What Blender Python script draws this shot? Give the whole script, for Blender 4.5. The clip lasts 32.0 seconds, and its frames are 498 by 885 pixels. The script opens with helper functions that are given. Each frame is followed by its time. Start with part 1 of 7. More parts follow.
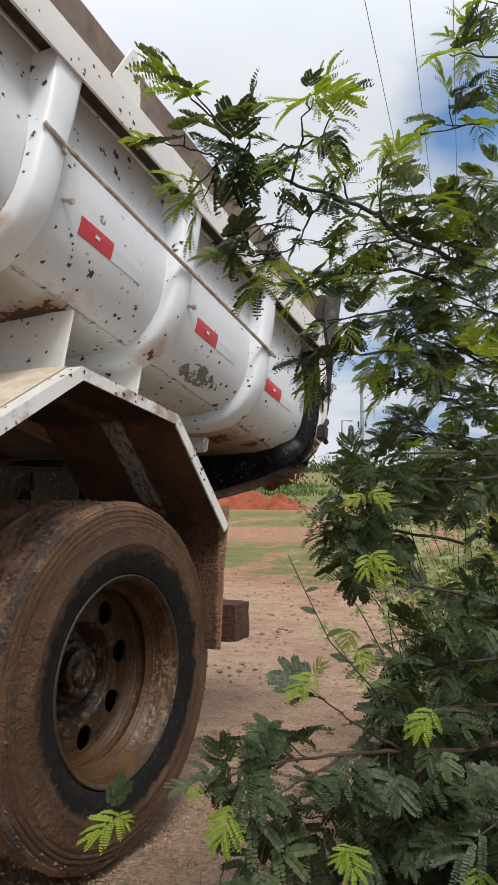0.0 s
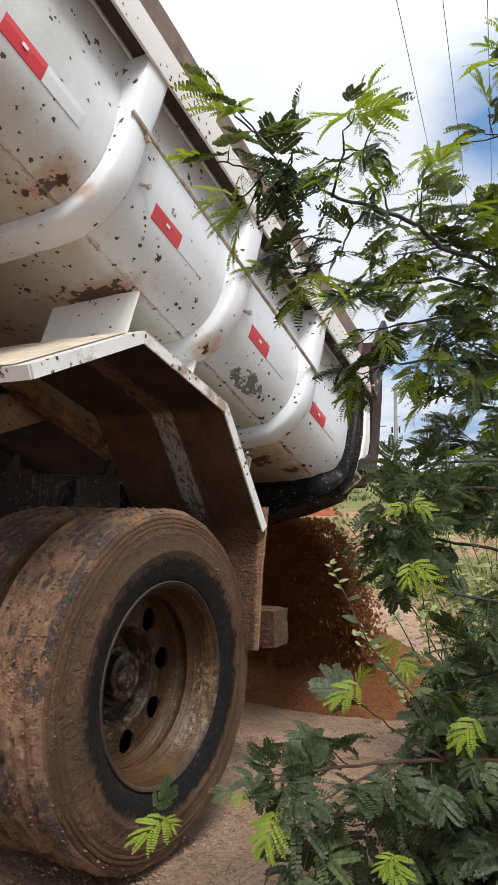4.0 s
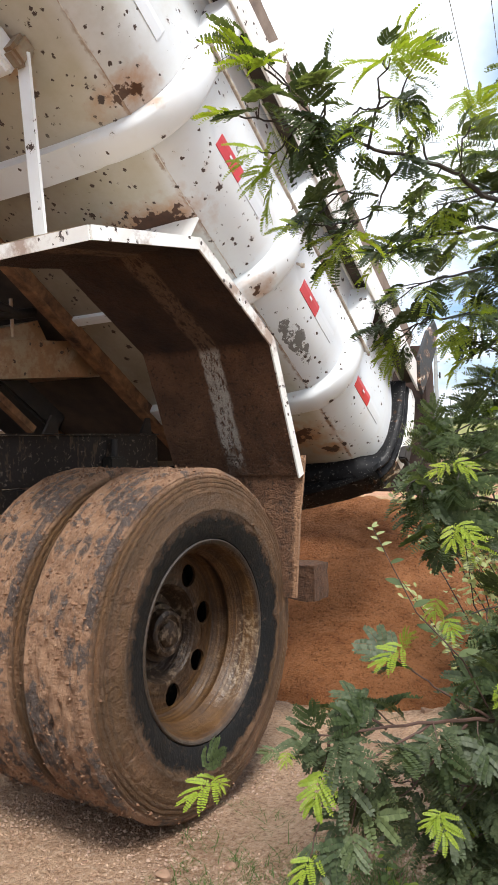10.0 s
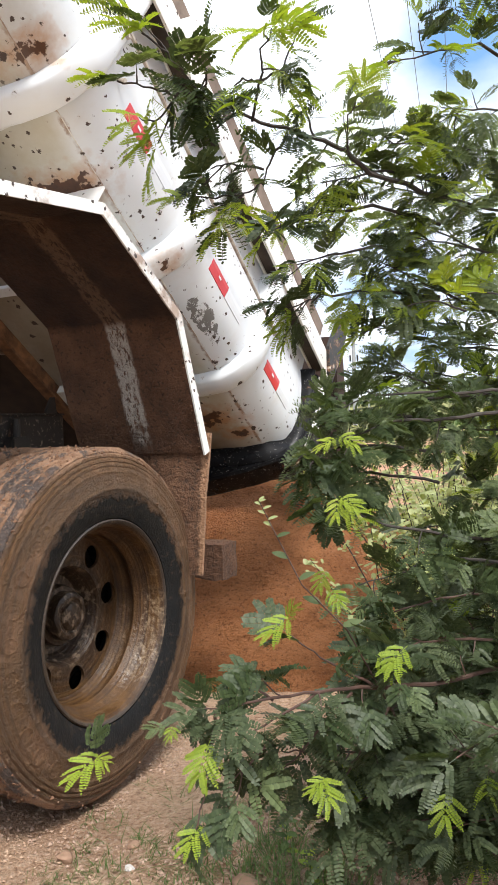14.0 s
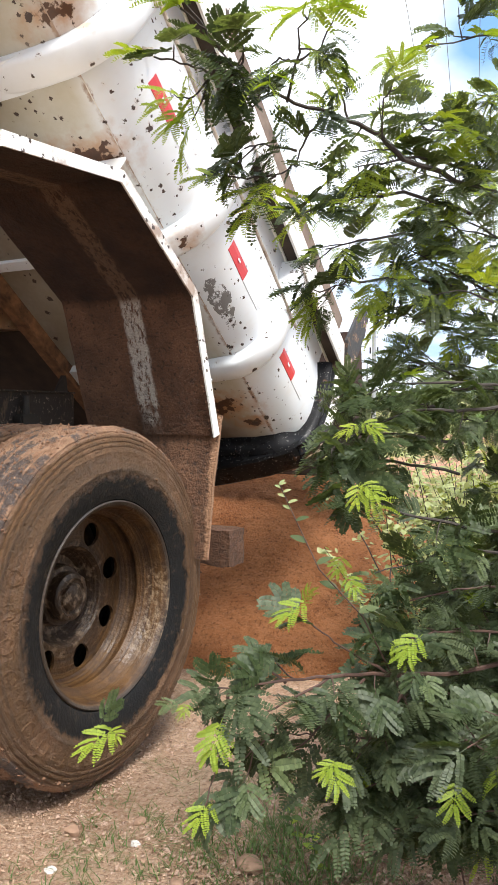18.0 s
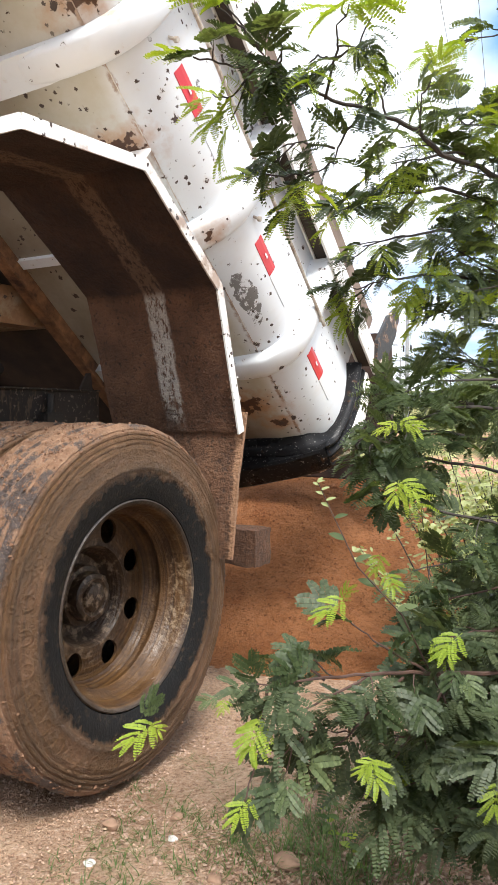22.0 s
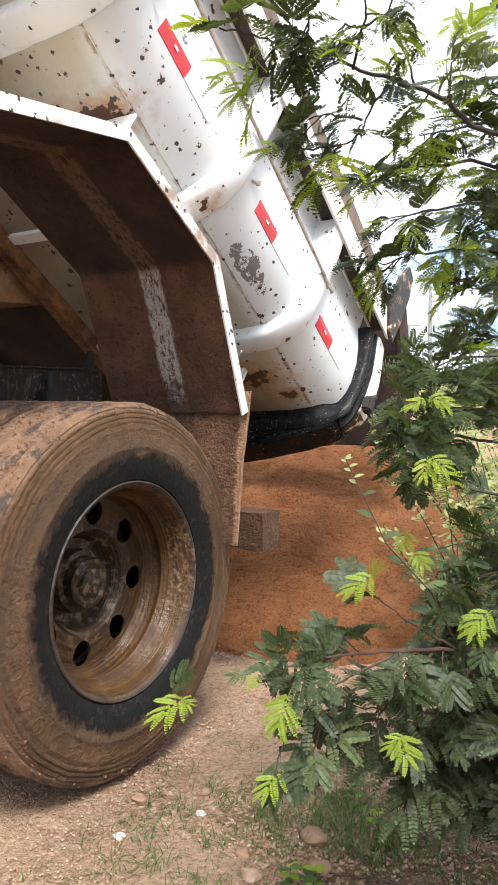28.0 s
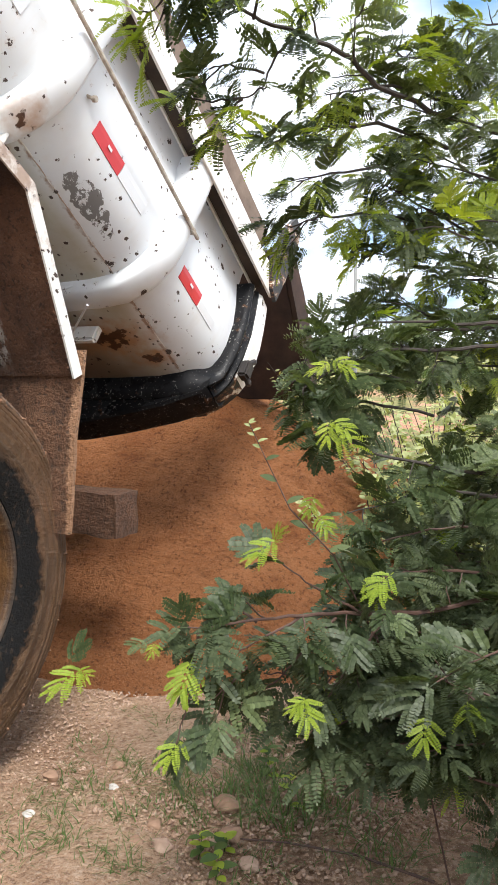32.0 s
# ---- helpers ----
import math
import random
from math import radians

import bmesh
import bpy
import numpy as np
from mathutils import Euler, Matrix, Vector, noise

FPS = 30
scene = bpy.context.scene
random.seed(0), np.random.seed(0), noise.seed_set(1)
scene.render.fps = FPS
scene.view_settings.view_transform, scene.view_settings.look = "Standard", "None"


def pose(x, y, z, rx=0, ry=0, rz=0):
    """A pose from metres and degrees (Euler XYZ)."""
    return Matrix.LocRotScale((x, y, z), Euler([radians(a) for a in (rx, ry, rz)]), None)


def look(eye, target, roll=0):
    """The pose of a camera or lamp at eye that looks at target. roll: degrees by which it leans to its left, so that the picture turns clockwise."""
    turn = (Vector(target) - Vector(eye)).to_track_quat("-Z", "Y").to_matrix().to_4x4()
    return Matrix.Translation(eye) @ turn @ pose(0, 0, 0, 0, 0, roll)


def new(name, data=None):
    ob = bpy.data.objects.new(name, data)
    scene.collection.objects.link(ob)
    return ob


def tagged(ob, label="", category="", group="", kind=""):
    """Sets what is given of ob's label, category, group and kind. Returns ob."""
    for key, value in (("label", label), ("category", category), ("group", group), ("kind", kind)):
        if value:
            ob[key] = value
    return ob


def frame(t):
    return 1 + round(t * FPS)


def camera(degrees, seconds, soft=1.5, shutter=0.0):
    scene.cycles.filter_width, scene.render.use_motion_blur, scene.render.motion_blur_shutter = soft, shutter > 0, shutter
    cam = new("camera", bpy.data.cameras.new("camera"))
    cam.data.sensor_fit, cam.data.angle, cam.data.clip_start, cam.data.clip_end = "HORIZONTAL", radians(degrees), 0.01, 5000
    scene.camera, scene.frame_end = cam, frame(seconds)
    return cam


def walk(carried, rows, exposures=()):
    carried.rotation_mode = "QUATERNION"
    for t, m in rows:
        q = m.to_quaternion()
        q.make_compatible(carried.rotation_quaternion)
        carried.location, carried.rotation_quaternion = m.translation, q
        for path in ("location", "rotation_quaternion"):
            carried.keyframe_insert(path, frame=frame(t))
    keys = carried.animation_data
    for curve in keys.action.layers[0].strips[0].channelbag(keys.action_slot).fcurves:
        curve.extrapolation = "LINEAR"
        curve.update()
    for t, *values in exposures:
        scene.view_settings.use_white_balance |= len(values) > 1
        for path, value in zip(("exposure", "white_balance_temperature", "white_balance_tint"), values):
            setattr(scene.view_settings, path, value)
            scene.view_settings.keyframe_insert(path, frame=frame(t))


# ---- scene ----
cam = camera(36.53, 32.0)
PATH = [
    (0.0, pose(1.330, -1.806, 1.100, 91.79, 0.70, 26.76)),
    (0.5, pose(1.320, -1.825, 1.107, 92.09, 0.21, 26.85)),
    (1.0, pose(1.314, -1.830, 1.107, 92.03, -0.04, 28.00)),
    (1.5, pose(1.312, -1.836, 1.103, 92.00, 0.09, 29.10)),
    (2.0, pose(1.311, -1.836, 1.099, 91.83, -0.02, 29.46)),
    (2.5, pose(1.315, -1.840, 1.102, 92.25, -0.09, 29.16)),
    (4.5, pose(1.325, -1.824, 1.109, 92.08, 1.12, 29.57)),
    (5.0, pose(1.323, -1.825, 1.114, 91.75, 1.42, 30.06)),
    (5.5, pose(1.327, -1.826, 1.114, 91.50, 1.47, 30.48)),
    (6.0, pose(1.326, -1.824, 1.115, 90.92, 1.46, 31.48)),
    (6.5, pose(1.324, -1.823, 1.113, 90.69, 1.47, 31.48)),
    (7.0, pose(1.325, -1.827, 1.119, 90.43, 1.46, 31.64)),
    (7.5, pose(1.323, -1.821, 1.127, 90.16, 1.98, 31.85)),
    (8.0, pose(1.322, -1.818, 1.124, 89.48, 1.73, 31.87)),
    (8.5, pose(1.320, -1.814, 1.122, 89.13, 1.76, 31.74)),
    (9.0, pose(1.319, -1.818, 1.125, 89.00, 1.69, 32.10)),
    (9.5, pose(1.319, -1.816, 1.130, 88.74, 1.94, 32.28)),
    (10.0, pose(1.319, -1.816, 1.128, 88.55, 2.19, 32.19)),
    (10.5, pose(1.319, -1.818, 1.126, 88.19, 1.78, 32.51)),
    (11.0, pose(1.316, -1.818, 1.129, 88.16, 1.99, 32.81)),
    (11.5, pose(1.317, -1.821, 1.129, 88.30, 2.10, 33.75)),
    (12.0, pose(1.319, -1.818, 1.126, 88.23, 2.05, 33.37)),
    (12.5, pose(1.320, -1.816, 1.127, 88.15, 2.15, 33.28)),
    (13.0, pose(1.321, -1.817, 1.128, 88.39, 2.13, 33.21)),
    (13.5, pose(1.335, -1.812, 1.133, 88.94, 2.72, 30.98)),
    (14.0, pose(1.361, -1.785, 1.115, 86.97, 2.22, 26.23)),
    (14.5, pose(1.368, -1.780, 1.114, 87.00, 1.84, 25.29)),
    (16.5, pose(1.366, -1.778, 1.110, 86.47, 1.14, 25.26)),
    (17.0, pose(1.367, -1.774, 1.110, 86.44, 1.28, 25.35)),
    (17.5, pose(1.365, -1.776, 1.105, 86.34, 0.77, 25.62)),
    (18.0, pose(1.353, -1.790, 1.106, 86.13, 0.17, 27.58)),
    (18.5, pose(1.356, -1.794, 1.104, 86.10, 0.32, 27.75)),
    (19.0, pose(1.352, -1.791, 1.101, 86.14, 0.66, 27.84)),
    (19.5, pose(1.354, -1.798, 1.099, 85.12, 0.65, 28.69)),
    (20.0, pose(1.354, -1.800, 1.100, 85.06, 0.39, 29.61)),
    (20.5, pose(1.354, -1.802, 1.102, 85.68, 0.74, 29.90)),
    (21.0, pose(1.353, -1.803, 1.107, 86.31, 0.96, 30.10)),
    (21.5, pose(1.351, -1.799, 1.103, 86.20, 1.12, 30.03)),
    (22.0, pose(1.347, -1.798, 1.104, 86.08, 0.43, 30.01)),
    (22.5, pose(1.346, -1.795, 1.101, 85.62, 0.54, 29.82)),
    (23.0, pose(1.346, -1.797, 1.099, 85.85, 0.61, 29.70)),
    (23.5, pose(1.347, -1.795, 1.099, 85.70, 0.80, 29.64)),
    (24.0, pose(1.349, -1.796, 1.099, 85.83, 0.61, 29.88)),
    (24.5, pose(1.343, -1.795, 1.099, 85.60, 0.34, 29.94)),
    (26.5, pose(1.334, -1.799, 1.105, 85.10, 0.47, 30.22)),
    (27.0, pose(1.338, -1.796, 1.099, 84.53, 0.58, 30.99)),
    (27.5, pose(1.337, -1.802, 1.096, 84.69, 0.79, 31.86)),
    (28.0, pose(1.338, -1.801, 1.096, 84.76, 0.84, 31.61)),
    (28.5, pose(1.336, -1.806, 1.089, 85.42, 0.31, 31.76)),
    (29.0, pose(1.326, -1.805, 1.093, 85.00, 0.39, 31.91)),
    (29.5, pose(1.326, -1.811, 1.090, 84.95, 0.22, 32.51)),
    (30.0, pose(1.320, -1.813, 1.089, 84.15, 0.49, 33.61)),
    (30.5, pose(1.319, -1.814, 1.093, 84.40, 0.95, 34.05)),
    (31.0, pose(1.323, -1.809, 1.094, 83.65, 1.20, 33.22)),
    (31.5, pose(1.357, -1.772, 1.082, 82.96, 0.46, 27.33)),
    (32.0, pose(1.360, -1.762, 1.074, 82.95, 0.48, 26.17)),
]
# seconds, metres that the truck has crept forward, tilt of the bed in degrees
TRUCK = [
    (0.0, 0.000, 15.84),
    (0.5, -0.014, 16.65),
    (1.0, -0.012, 17.62),
    (1.5, -0.012, 18.69),
    (2.0, -0.013, 19.76),
    (2.5, -0.016, 20.94),
    (4.5, -0.019, 26.06),
    (5.0, -0.018, 27.26),
    (5.5, -0.015, 28.29),
    (6.0, -0.006, 29.21),
    (6.5, -0.011, 30.39),
    (7.0, -0.011, 31.66),
    (7.5, -0.006, 32.86),
    (8.0, -0.005, 33.91),
    (8.5, -0.002, 34.86),
    (9.0, -0.008, 35.63),
    (9.5, -0.002, 36.30),
    (10.0, -0.001, 36.68),
    (10.5, -0.001, 36.90),
    (11.0, -0.004, 37.02),
    (11.5, -0.003, 37.17),
    (12.0, -0.002, 37.43),
    (12.5, -0.001, 37.86),
    (13.0, -0.001, 38.34),
    (13.5, 0.004, 38.58),
    (14.0, 0.004, 38.90),
    (14.5, 0.006, 39.18),
    (16.5, 0.006, 40.02),
    (17.0, 0.013, 40.24),
    (17.5, 0.041, 40.39),
    (18.0, 0.065, 40.47),
    (18.5, 0.069, 40.54),
    (19.0, 0.071, 40.63),
    (19.5, 0.103, 40.78),
    (20.0, 0.125, 40.92),
    (20.5, 0.126, 41.05),
    (21.0, 0.129, 41.14),
    (21.5, 0.130, 41.34),
    (22.0, 0.133, 41.58),
    (22.5, 0.135, 41.70),
    (23.0, 0.134, 41.66),
    (23.5, 0.133, 41.56),
    (24.0, 0.142, 41.39),
    (24.5, 0.205, 41.34),
    (26.5, 0.246, 40.11),
    (27.0, 0.242, 39.63),
    (27.5, 0.254, 39.15),
    (28.0, 0.259, 38.81),
    (28.5, 0.452, 38.66),
    (29.0, 0.653, 38.39),
    (29.5, 0.642, 38.29),
    (30.0, 0.644, 38.23),
    (30.5, 0.645, 38.20),
    (31.0, 0.648, 38.30),
    (31.5, 0.652, 38.48),
    (32.0, 0.649, 38.62),
]

walk(cam, PATH, exposures=[(0.0, -0.56), (1.0, -0.48), (2.0, -0.42), (4.5, -0.24), (6.0, -0.04), (8.0, 0.12), (10.0, 0.28), (13.0, 0.36), (18.0, 0.58), (28.0, 0.60), (30.0, 0.46), (32.0, 0.48)])

# ---------------------------------------------------------------- world and sun
SLOPE = 0.0932
SUN_EL, SUN_AZ = 60.0, 135.0  # azimuth from +y towards +x


def sky():
    w = bpy.data.worlds.new("sky")
    scene.world = w
    w.use_nodes = True
    nt = w.node_tree
    nt.nodes.clear()
    N, L = nt.nodes.new, nt.links.new
    out, bg = N("ShaderNodeOutputWorld"), N("ShaderNodeBackground")
    bg.inputs["Strength"].default_value = 0.12
    tex = N("ShaderNodeTexSky")
    tex.sky_type, tex.sun_disc = "NISHITA", False
    tex.sun_elevation, tex.sun_rotation = radians(SUN_EL), radians(SUN_AZ)
    co, sep = N("ShaderNodeTexCoord"), N("ShaderNodeSeparateXYZ")
    L(co.outputs["Generated"], sep.inputs[0])
    # broken cloud: flatten the directions on to a cloud deck
    up = N("ShaderNodeMath"); up.operation = "ADD"; up.inputs[1].default_value = 0.22
    L(sep.outputs[2], up.inputs[0])
    div = N("ShaderNodeVectorMath"); div.operation = "DIVIDE"
    comb = N("ShaderNodeCombineXYZ")
    for i in range(3):
        L(up.outputs[0], comb.inputs[i])
    L(co.outputs["Generated"], div.inputs[0]); L(comb.outputs[0], div.inputs[1])
    no = N("ShaderNodeTexNoise")
    no.inputs["Scale"].default_value, no.inputs["Detail"].default_value = 1.1, 7.0
    mp = N("ShaderNodeMapping"); mp.inputs["Location"].default_value = (3.7, 1.2, 0.4)
    L(div.outputs[0], mp.inputs[0]); L(mp.outputs[0], no.inputs["Vector"])
    # the gap in the clouds beside the power line
    total = no.outputs[0]
    for centre, r0, r1, depth in (((-0.175, 0.900, 0.400), 0.0, 0.15, -0.20),):
        gap = N("ShaderNodeVectorMath"); gap.operation = "DISTANCE"
        gap.inputs[1].default_value = centre
        L(co.outputs["Generated"], gap.inputs[0])
        gm = N("ShaderNodeMapRange")
        gm.inputs[1].default_value, gm.inputs[2].default_value = r0, r1
        gm.inputs[3].default_value, gm.inputs[4].default_value = depth, 0.06
        L(gap.outputs[1], gm.inputs[0])
        add = N("ShaderNodeMath"); add.operation = "ADD"
        L(total, add.inputs[0]); L(gm.outputs[0], add.inputs[1])
        total = add.outputs[0]
    ramp = N("ShaderNodeMapRange")
    ramp.inputs[1].default_value, ramp.inputs[2].default_value = 0.40, 0.58
    L(total, ramp.inputs[0])
    shade = N("ShaderNodeMixRGB")
    shade.inputs[1].default_value, shade.inputs[2].default_value = (10.8, 11.6, 13.0, 1), (15.2, 15.7, 16.4, 1)
    no2 = N("ShaderNodeTexNoise"); no2.inputs["Scale"].default_value = 2.3
    L(mp.outputs[0], no2.inputs["Vector"]); L(no2.outputs[0], shade.inputs[0])
    # an overcast deck is brighter overhead than towards the horizon
    lift = N("ShaderNodeMapRange")
    for i, v in zip((1, 2, 3, 4), (0.42, 1.0, 0.68, 1.62)):
        lift.inputs[i].default_value = v
    L(sep.outputs[2], lift.inputs[0])
    deck = N("ShaderNodeVectorMath"); deck.operation = "SCALE"
    L(shade.outputs[0], deck.inputs[0]); L(lift.outputs[0], deck.inputs["Scale"])
    mix = N("ShaderNodeMixRGB")
    L(ramp.outputs[0], mix.inputs[0])
    blue = N("ShaderNodeMixRGB"); blue.blend_type = "MULTIPLY"; blue.inputs[0].default_value = 1
    blue.inputs[2].default_value = (1.2, 1.2, 1.2, 1)
    L(tex.outputs[0], blue.inputs[1])
    pale = N("ShaderNodeMixRGB"); pale.inputs[0].default_value = 0.62
    pale.inputs[2].default_value = (2.0, 4.2, 8.0, 1)
    L(blue.outputs[0], pale.inputs[1])
    L(pale.outputs[0], mix.inputs[1]); L(deck.outputs[0], mix.inputs[2])
    L(mix.outputs[0], bg.inputs[0]); L(bg.outputs[0], out.inputs[0])


sky()
sun = new("sun", bpy.data.lights.new("sun", "SUN"))
sun.data.energy, sun.data.angle, sun.data.color = 3.9, radians(18), (1.0, 0.97, 0.93)
a, e = radians(SUN_AZ), radians(SUN_EL)
sun.matrix_world = look((math.sin(a) * math.cos(e) * 30, math.cos(a) * math.cos(e) * 30, math.sin(e) * 30), (0, 0, 0))


# ---------------------------------------------------------------- materials
class Nodes:
    def __init__(self, name):
        self.m = bpy.data.materials.new(name)
        self.m.use_nodes = True
        self.t = self.m.node_tree
        self.t.nodes.clear()
        self.out = self.t.nodes.new("ShaderNodeOutputMaterial")
        self.co = self.t.nodes.new("ShaderNodeTexCoord").outputs["Object"]

    def node(self, kind, *links, **sets):
        n = self.t.nodes.new(kind)
        for key, value in sets.items():
            if key == "op":
                n.operation = value
            elif key == "blend":
                n.blend_type = value
            else:
                n.inputs[key.replace("_", " ")].default_value = value
        for i, src in links:
            self.t.links.new(src, n.inputs[i])
        return n

    def noise(self, scale, detail=4.0, rough=0.55, vec=None, stretch=None):
        v = vec or self.co
        if stretch:
            v = self.node("ShaderNodeMapping", (0, v), Scale=stretch).outputs[0]
        return self.node("ShaderNodeTexNoise", (0, v), Scale=scale, Detail=detail, Roughness=rough).outputs[0]

    def step(self, v, lo, hi, a=0.0, b=1.0):
        n = self.t.nodes.new("ShaderNodeMapRange")
        for i, value in zip((1, 2, 3, 4), (lo, hi, a, b)):
            n.inputs[i].default_value = value
        self.t.links.new(v, n.inputs[0])
        return n.outputs[0]

    def math(self, op, x, y=0.0):
        n = self.t.nodes.new("ShaderNodeMath")
        n.operation = op
        for i, v in enumerate((x, y)):
            if isinstance(v, (int, float)):
                n.inputs[i].default_value = v
            else:
                self.t.links.new(v, n.inputs[i])
        return n.outputs[0]

    def mix(self, f, c1, c2, blend="MIX"):
        n = self.t.nodes.new("ShaderNodeMixRGB")
        n.blend_type = blend
        for i, v in enumerate((f, c1, c2)):
            if isinstance(v, (int, float)):
                n.inputs[i].default_value = v
            elif isinstance(v, tuple):
                n.inputs[i].default_value = (*v, 1)
            else:
                self.t.links.new(v, n.inputs[i])
        return n.outputs[0]

    def axis(self, i):
        n = self.t.nodes.new("ShaderNodeSeparateXYZ")
        self.t.links.new(self.co, n.inputs[0])
        return n.outputs[i]

    def near(self, p, r0, r1, wobble=0.0, scale=20.0, squash=(1, 1, 1)):
        """1 near the place p of the object, 0 away from it, with a ragged edge."""
        v = self.node("ShaderNodeVectorMath", (0, self.co), op="SUBTRACT")
        v.inputs[1].default_value = p
        s = self.node("ShaderNodeVectorMath", (0, v.outputs[0]), op="MULTIPLY")
        s.inputs[1].default_value = squash
        d = self.node("ShaderNodeVectorMath", (0, s.outputs[0]), op="LENGTH").outputs["Value"]
        if wobble:
            d = self.math("ADD", d, self.math("MULTIPLY", self.math("SUBTRACT", self.noise(scale, 5), 0.5), wobble))
        return self.step(d, r0, r1, 1.0, 0.0)

    def done(self, color, rough=0.7, metal=0.0, bump=None, strength=0.3, dist=0.01, translucent=None, spec=0.5):
        b = self.t.nodes.new("ShaderNodeBsdfPrincipled")
        for key, v in (("Base Color", color), ("Roughness", rough), ("Metallic", metal), ("Specular IOR Level", spec)):
            if isinstance(v, tuple):
                b.inputs[key].default_value = (*v, 1)
            elif isinstance(v, (int, float)):
                b.inputs[key].default_value = v
            else:
                self.t.links.new(v, b.inputs[key])
        if bump is not None:
            n = self.node("ShaderNodeBump", Strength=strength, Distance=dist)
            self.t.links.new(bump, n.inputs["Height"])
            self.t.links.new(n.outputs[0], b.inputs["Normal"])
        sh = b.outputs[0]
        if translucent:
            tr = self.t.nodes.new("ShaderNodeBsdfTranslucent")
            mx = self.t.nodes.new("ShaderNodeMixShader")
            if isinstance(translucent[1], tuple):
                tr.inputs[0].default_value = (*translucent[1], 1)
            else:
                self.t.links.new(translucent[1], tr.inputs[0])
            mx.inputs[0].default_value = translucent[0]
            self.t.links.new(sh, mx.inputs[1])
            self.t.links.new(tr.outputs[0], mx.inputs[2])
            sh = mx.outputs[0]
        self.t.links.new(sh, self.out.inputs[0])
        return self.m


def white_paint(name, chips=1.0, rusty=0.0, marks=(), greys=(), tint=(0.67, 0.695, 0.715), dirty=0.35, seam=False):
    """Old white truck paint with chips down to primer, rust and dirt."""
    n = Nodes(name)
    dirt = n.noise(3.0, 6, 0.6)
    base = n.mix(n.math("MULTIPLY", n.step(dirt, 0.42, 0.75), dirty), tint, (0.56, 0.50, 0.40))
    streak = n.step(n.noise(26.0, 3, 0.5, stretch=(1, 1, 0.12)), 0.55, 0.75)
    base = n.mix(n.math("MULTIPLY", streak, 0.22 * dirty + 0.05), base, (0.50, 0.40, 0.28))
    # small flakes gather in zones, larger ones are scattered
    zone = n.step(n.noise(4.5, 3), 0.47, 0.49)
    if seam:
        # the forward bays are the most chipped
        zone = n.math("MAXIMUM", zone, n.math("MULTIPLY", n.step(n.axis(1), -1.35, -1.0, 1.0, 0.0), n.step(n.noise(8.0, 4), 0.42, 0.46)))
    def flakes(scale, rare, size):
        v = n.node("ShaderNodeTexVoronoi", (0, n.co), Scale=scale)
        pick = n.step(n.node("ShaderNodeSeparateColor", (0, v.outputs["Color"])).outputs[0], rare, 1.0, 0.0, size)
        rag = n.math("MULTIPLY", n.math("SUBTRACT", n.noise(scale * 3.2, 5, 0.75), 0.5), 0.85)
        return n.math("SUBTRACT", pick, n.math("ADD", v.outputs["Distance"], rag))
    small = flakes(42.0, 0.60 - 0.15 * chips, 0.31)
    large = n.math("SUBTRACT", flakes(17.0, 0.64 - 0.18 * chips, 0.27), n.step(zone, 0, 1, 0.05, 0.0))
    speck = n.math("MULTIPLY", n.step(small, 0.0, 0.008), zone)
    chip = n.math("MAXIMUM", speck, n.step(large, 0.0, 0.006))
    halo = n.step(large, -0.12, 0.0)
    base = n.mix(n.math("MULTIPLY", halo, 0.22), base, (0.42, 0.26, 0.13))
    if seam:
        d = n.node("ShaderNodeVectorMath", (0, n.node("ShaderNodeCombineXYZ", (0, n.math("ADD", n.axis(0), 0.075)), (2, n.math("SUBTRACT", n.axis(2), 0.372))).outputs[0]), op="LENGTH").outputs["Value"]
        d = n.math("ADD", d, n.math("MULTIPLY", n.math("SUBTRACT", n.noise(24.0, 6, 0.75), 0.5), 0.05))
        base = n.mix(n.math("MULTIPLY", n.step(d, 0.001, 0.009, 0.8, 0.0), n.step(n.noise(14.0, 4), 0.40, 0.56)), base, n.mix(n.noise(60.0, 4), (0.30, 0.15, 0.06), (0.16, 0.07, 0.03)))
        # dirt below the seam, deepened for the shade where the skin curves under
        grime_shade = n.math("MULTIPLY", n.step(n.axis(0), -0.125, -0.072, 1.0, 0.0), n.step(n.noise(6.0, 6, 0.65), 0.34, 0.66, 0.55, 1.0))
        base = n.mix(grime_shade, base, (0.46, 0.43, 0.33))
        # road dirt further in, darkened for the shade under the bed
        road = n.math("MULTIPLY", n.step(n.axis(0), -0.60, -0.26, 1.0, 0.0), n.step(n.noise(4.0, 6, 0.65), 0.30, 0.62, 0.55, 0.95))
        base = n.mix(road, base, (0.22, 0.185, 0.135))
        # brown stain near the tail, partly painted shade of the corner
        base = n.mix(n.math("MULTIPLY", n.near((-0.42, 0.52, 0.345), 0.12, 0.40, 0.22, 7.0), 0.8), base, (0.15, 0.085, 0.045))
    if seam:
        fore = n.math("MULTIPLY", n.step(n.axis(1), -1.5, -1.0, 1.0, 0.0), n.step(n.noise(5.0, 7, 0.68), 0.36, 0.66, 0.2, 0.65))
        base = n.mix(fore, base, (0.40, 0.375, 0.30))
    rust_mask = n.step(n.noise(5.0, 8, 0.68), 0.68 - 0.16 * rusty, 0.78 - 0.16 * rusty)
    base = n.mix(n.math("MULTIPLY", rust_mask, 0.75), base, n.mix(n.noise(40, 4), (0.36, 0.17, 0.06), (0.12, 0.05, 0.025)))
    for p, r, sq in marks:
        m2 = n.near(p, r * 0.2, r, r * 1.6, 22.0, sq)
        base = n.mix(n.math("MULTIPLY", m2, 0.75), base, (0.40, 0.185, 0.055))
        core = n.near(p, r * 0.32, r * 0.39, r * 1.6, 30.0, sq)
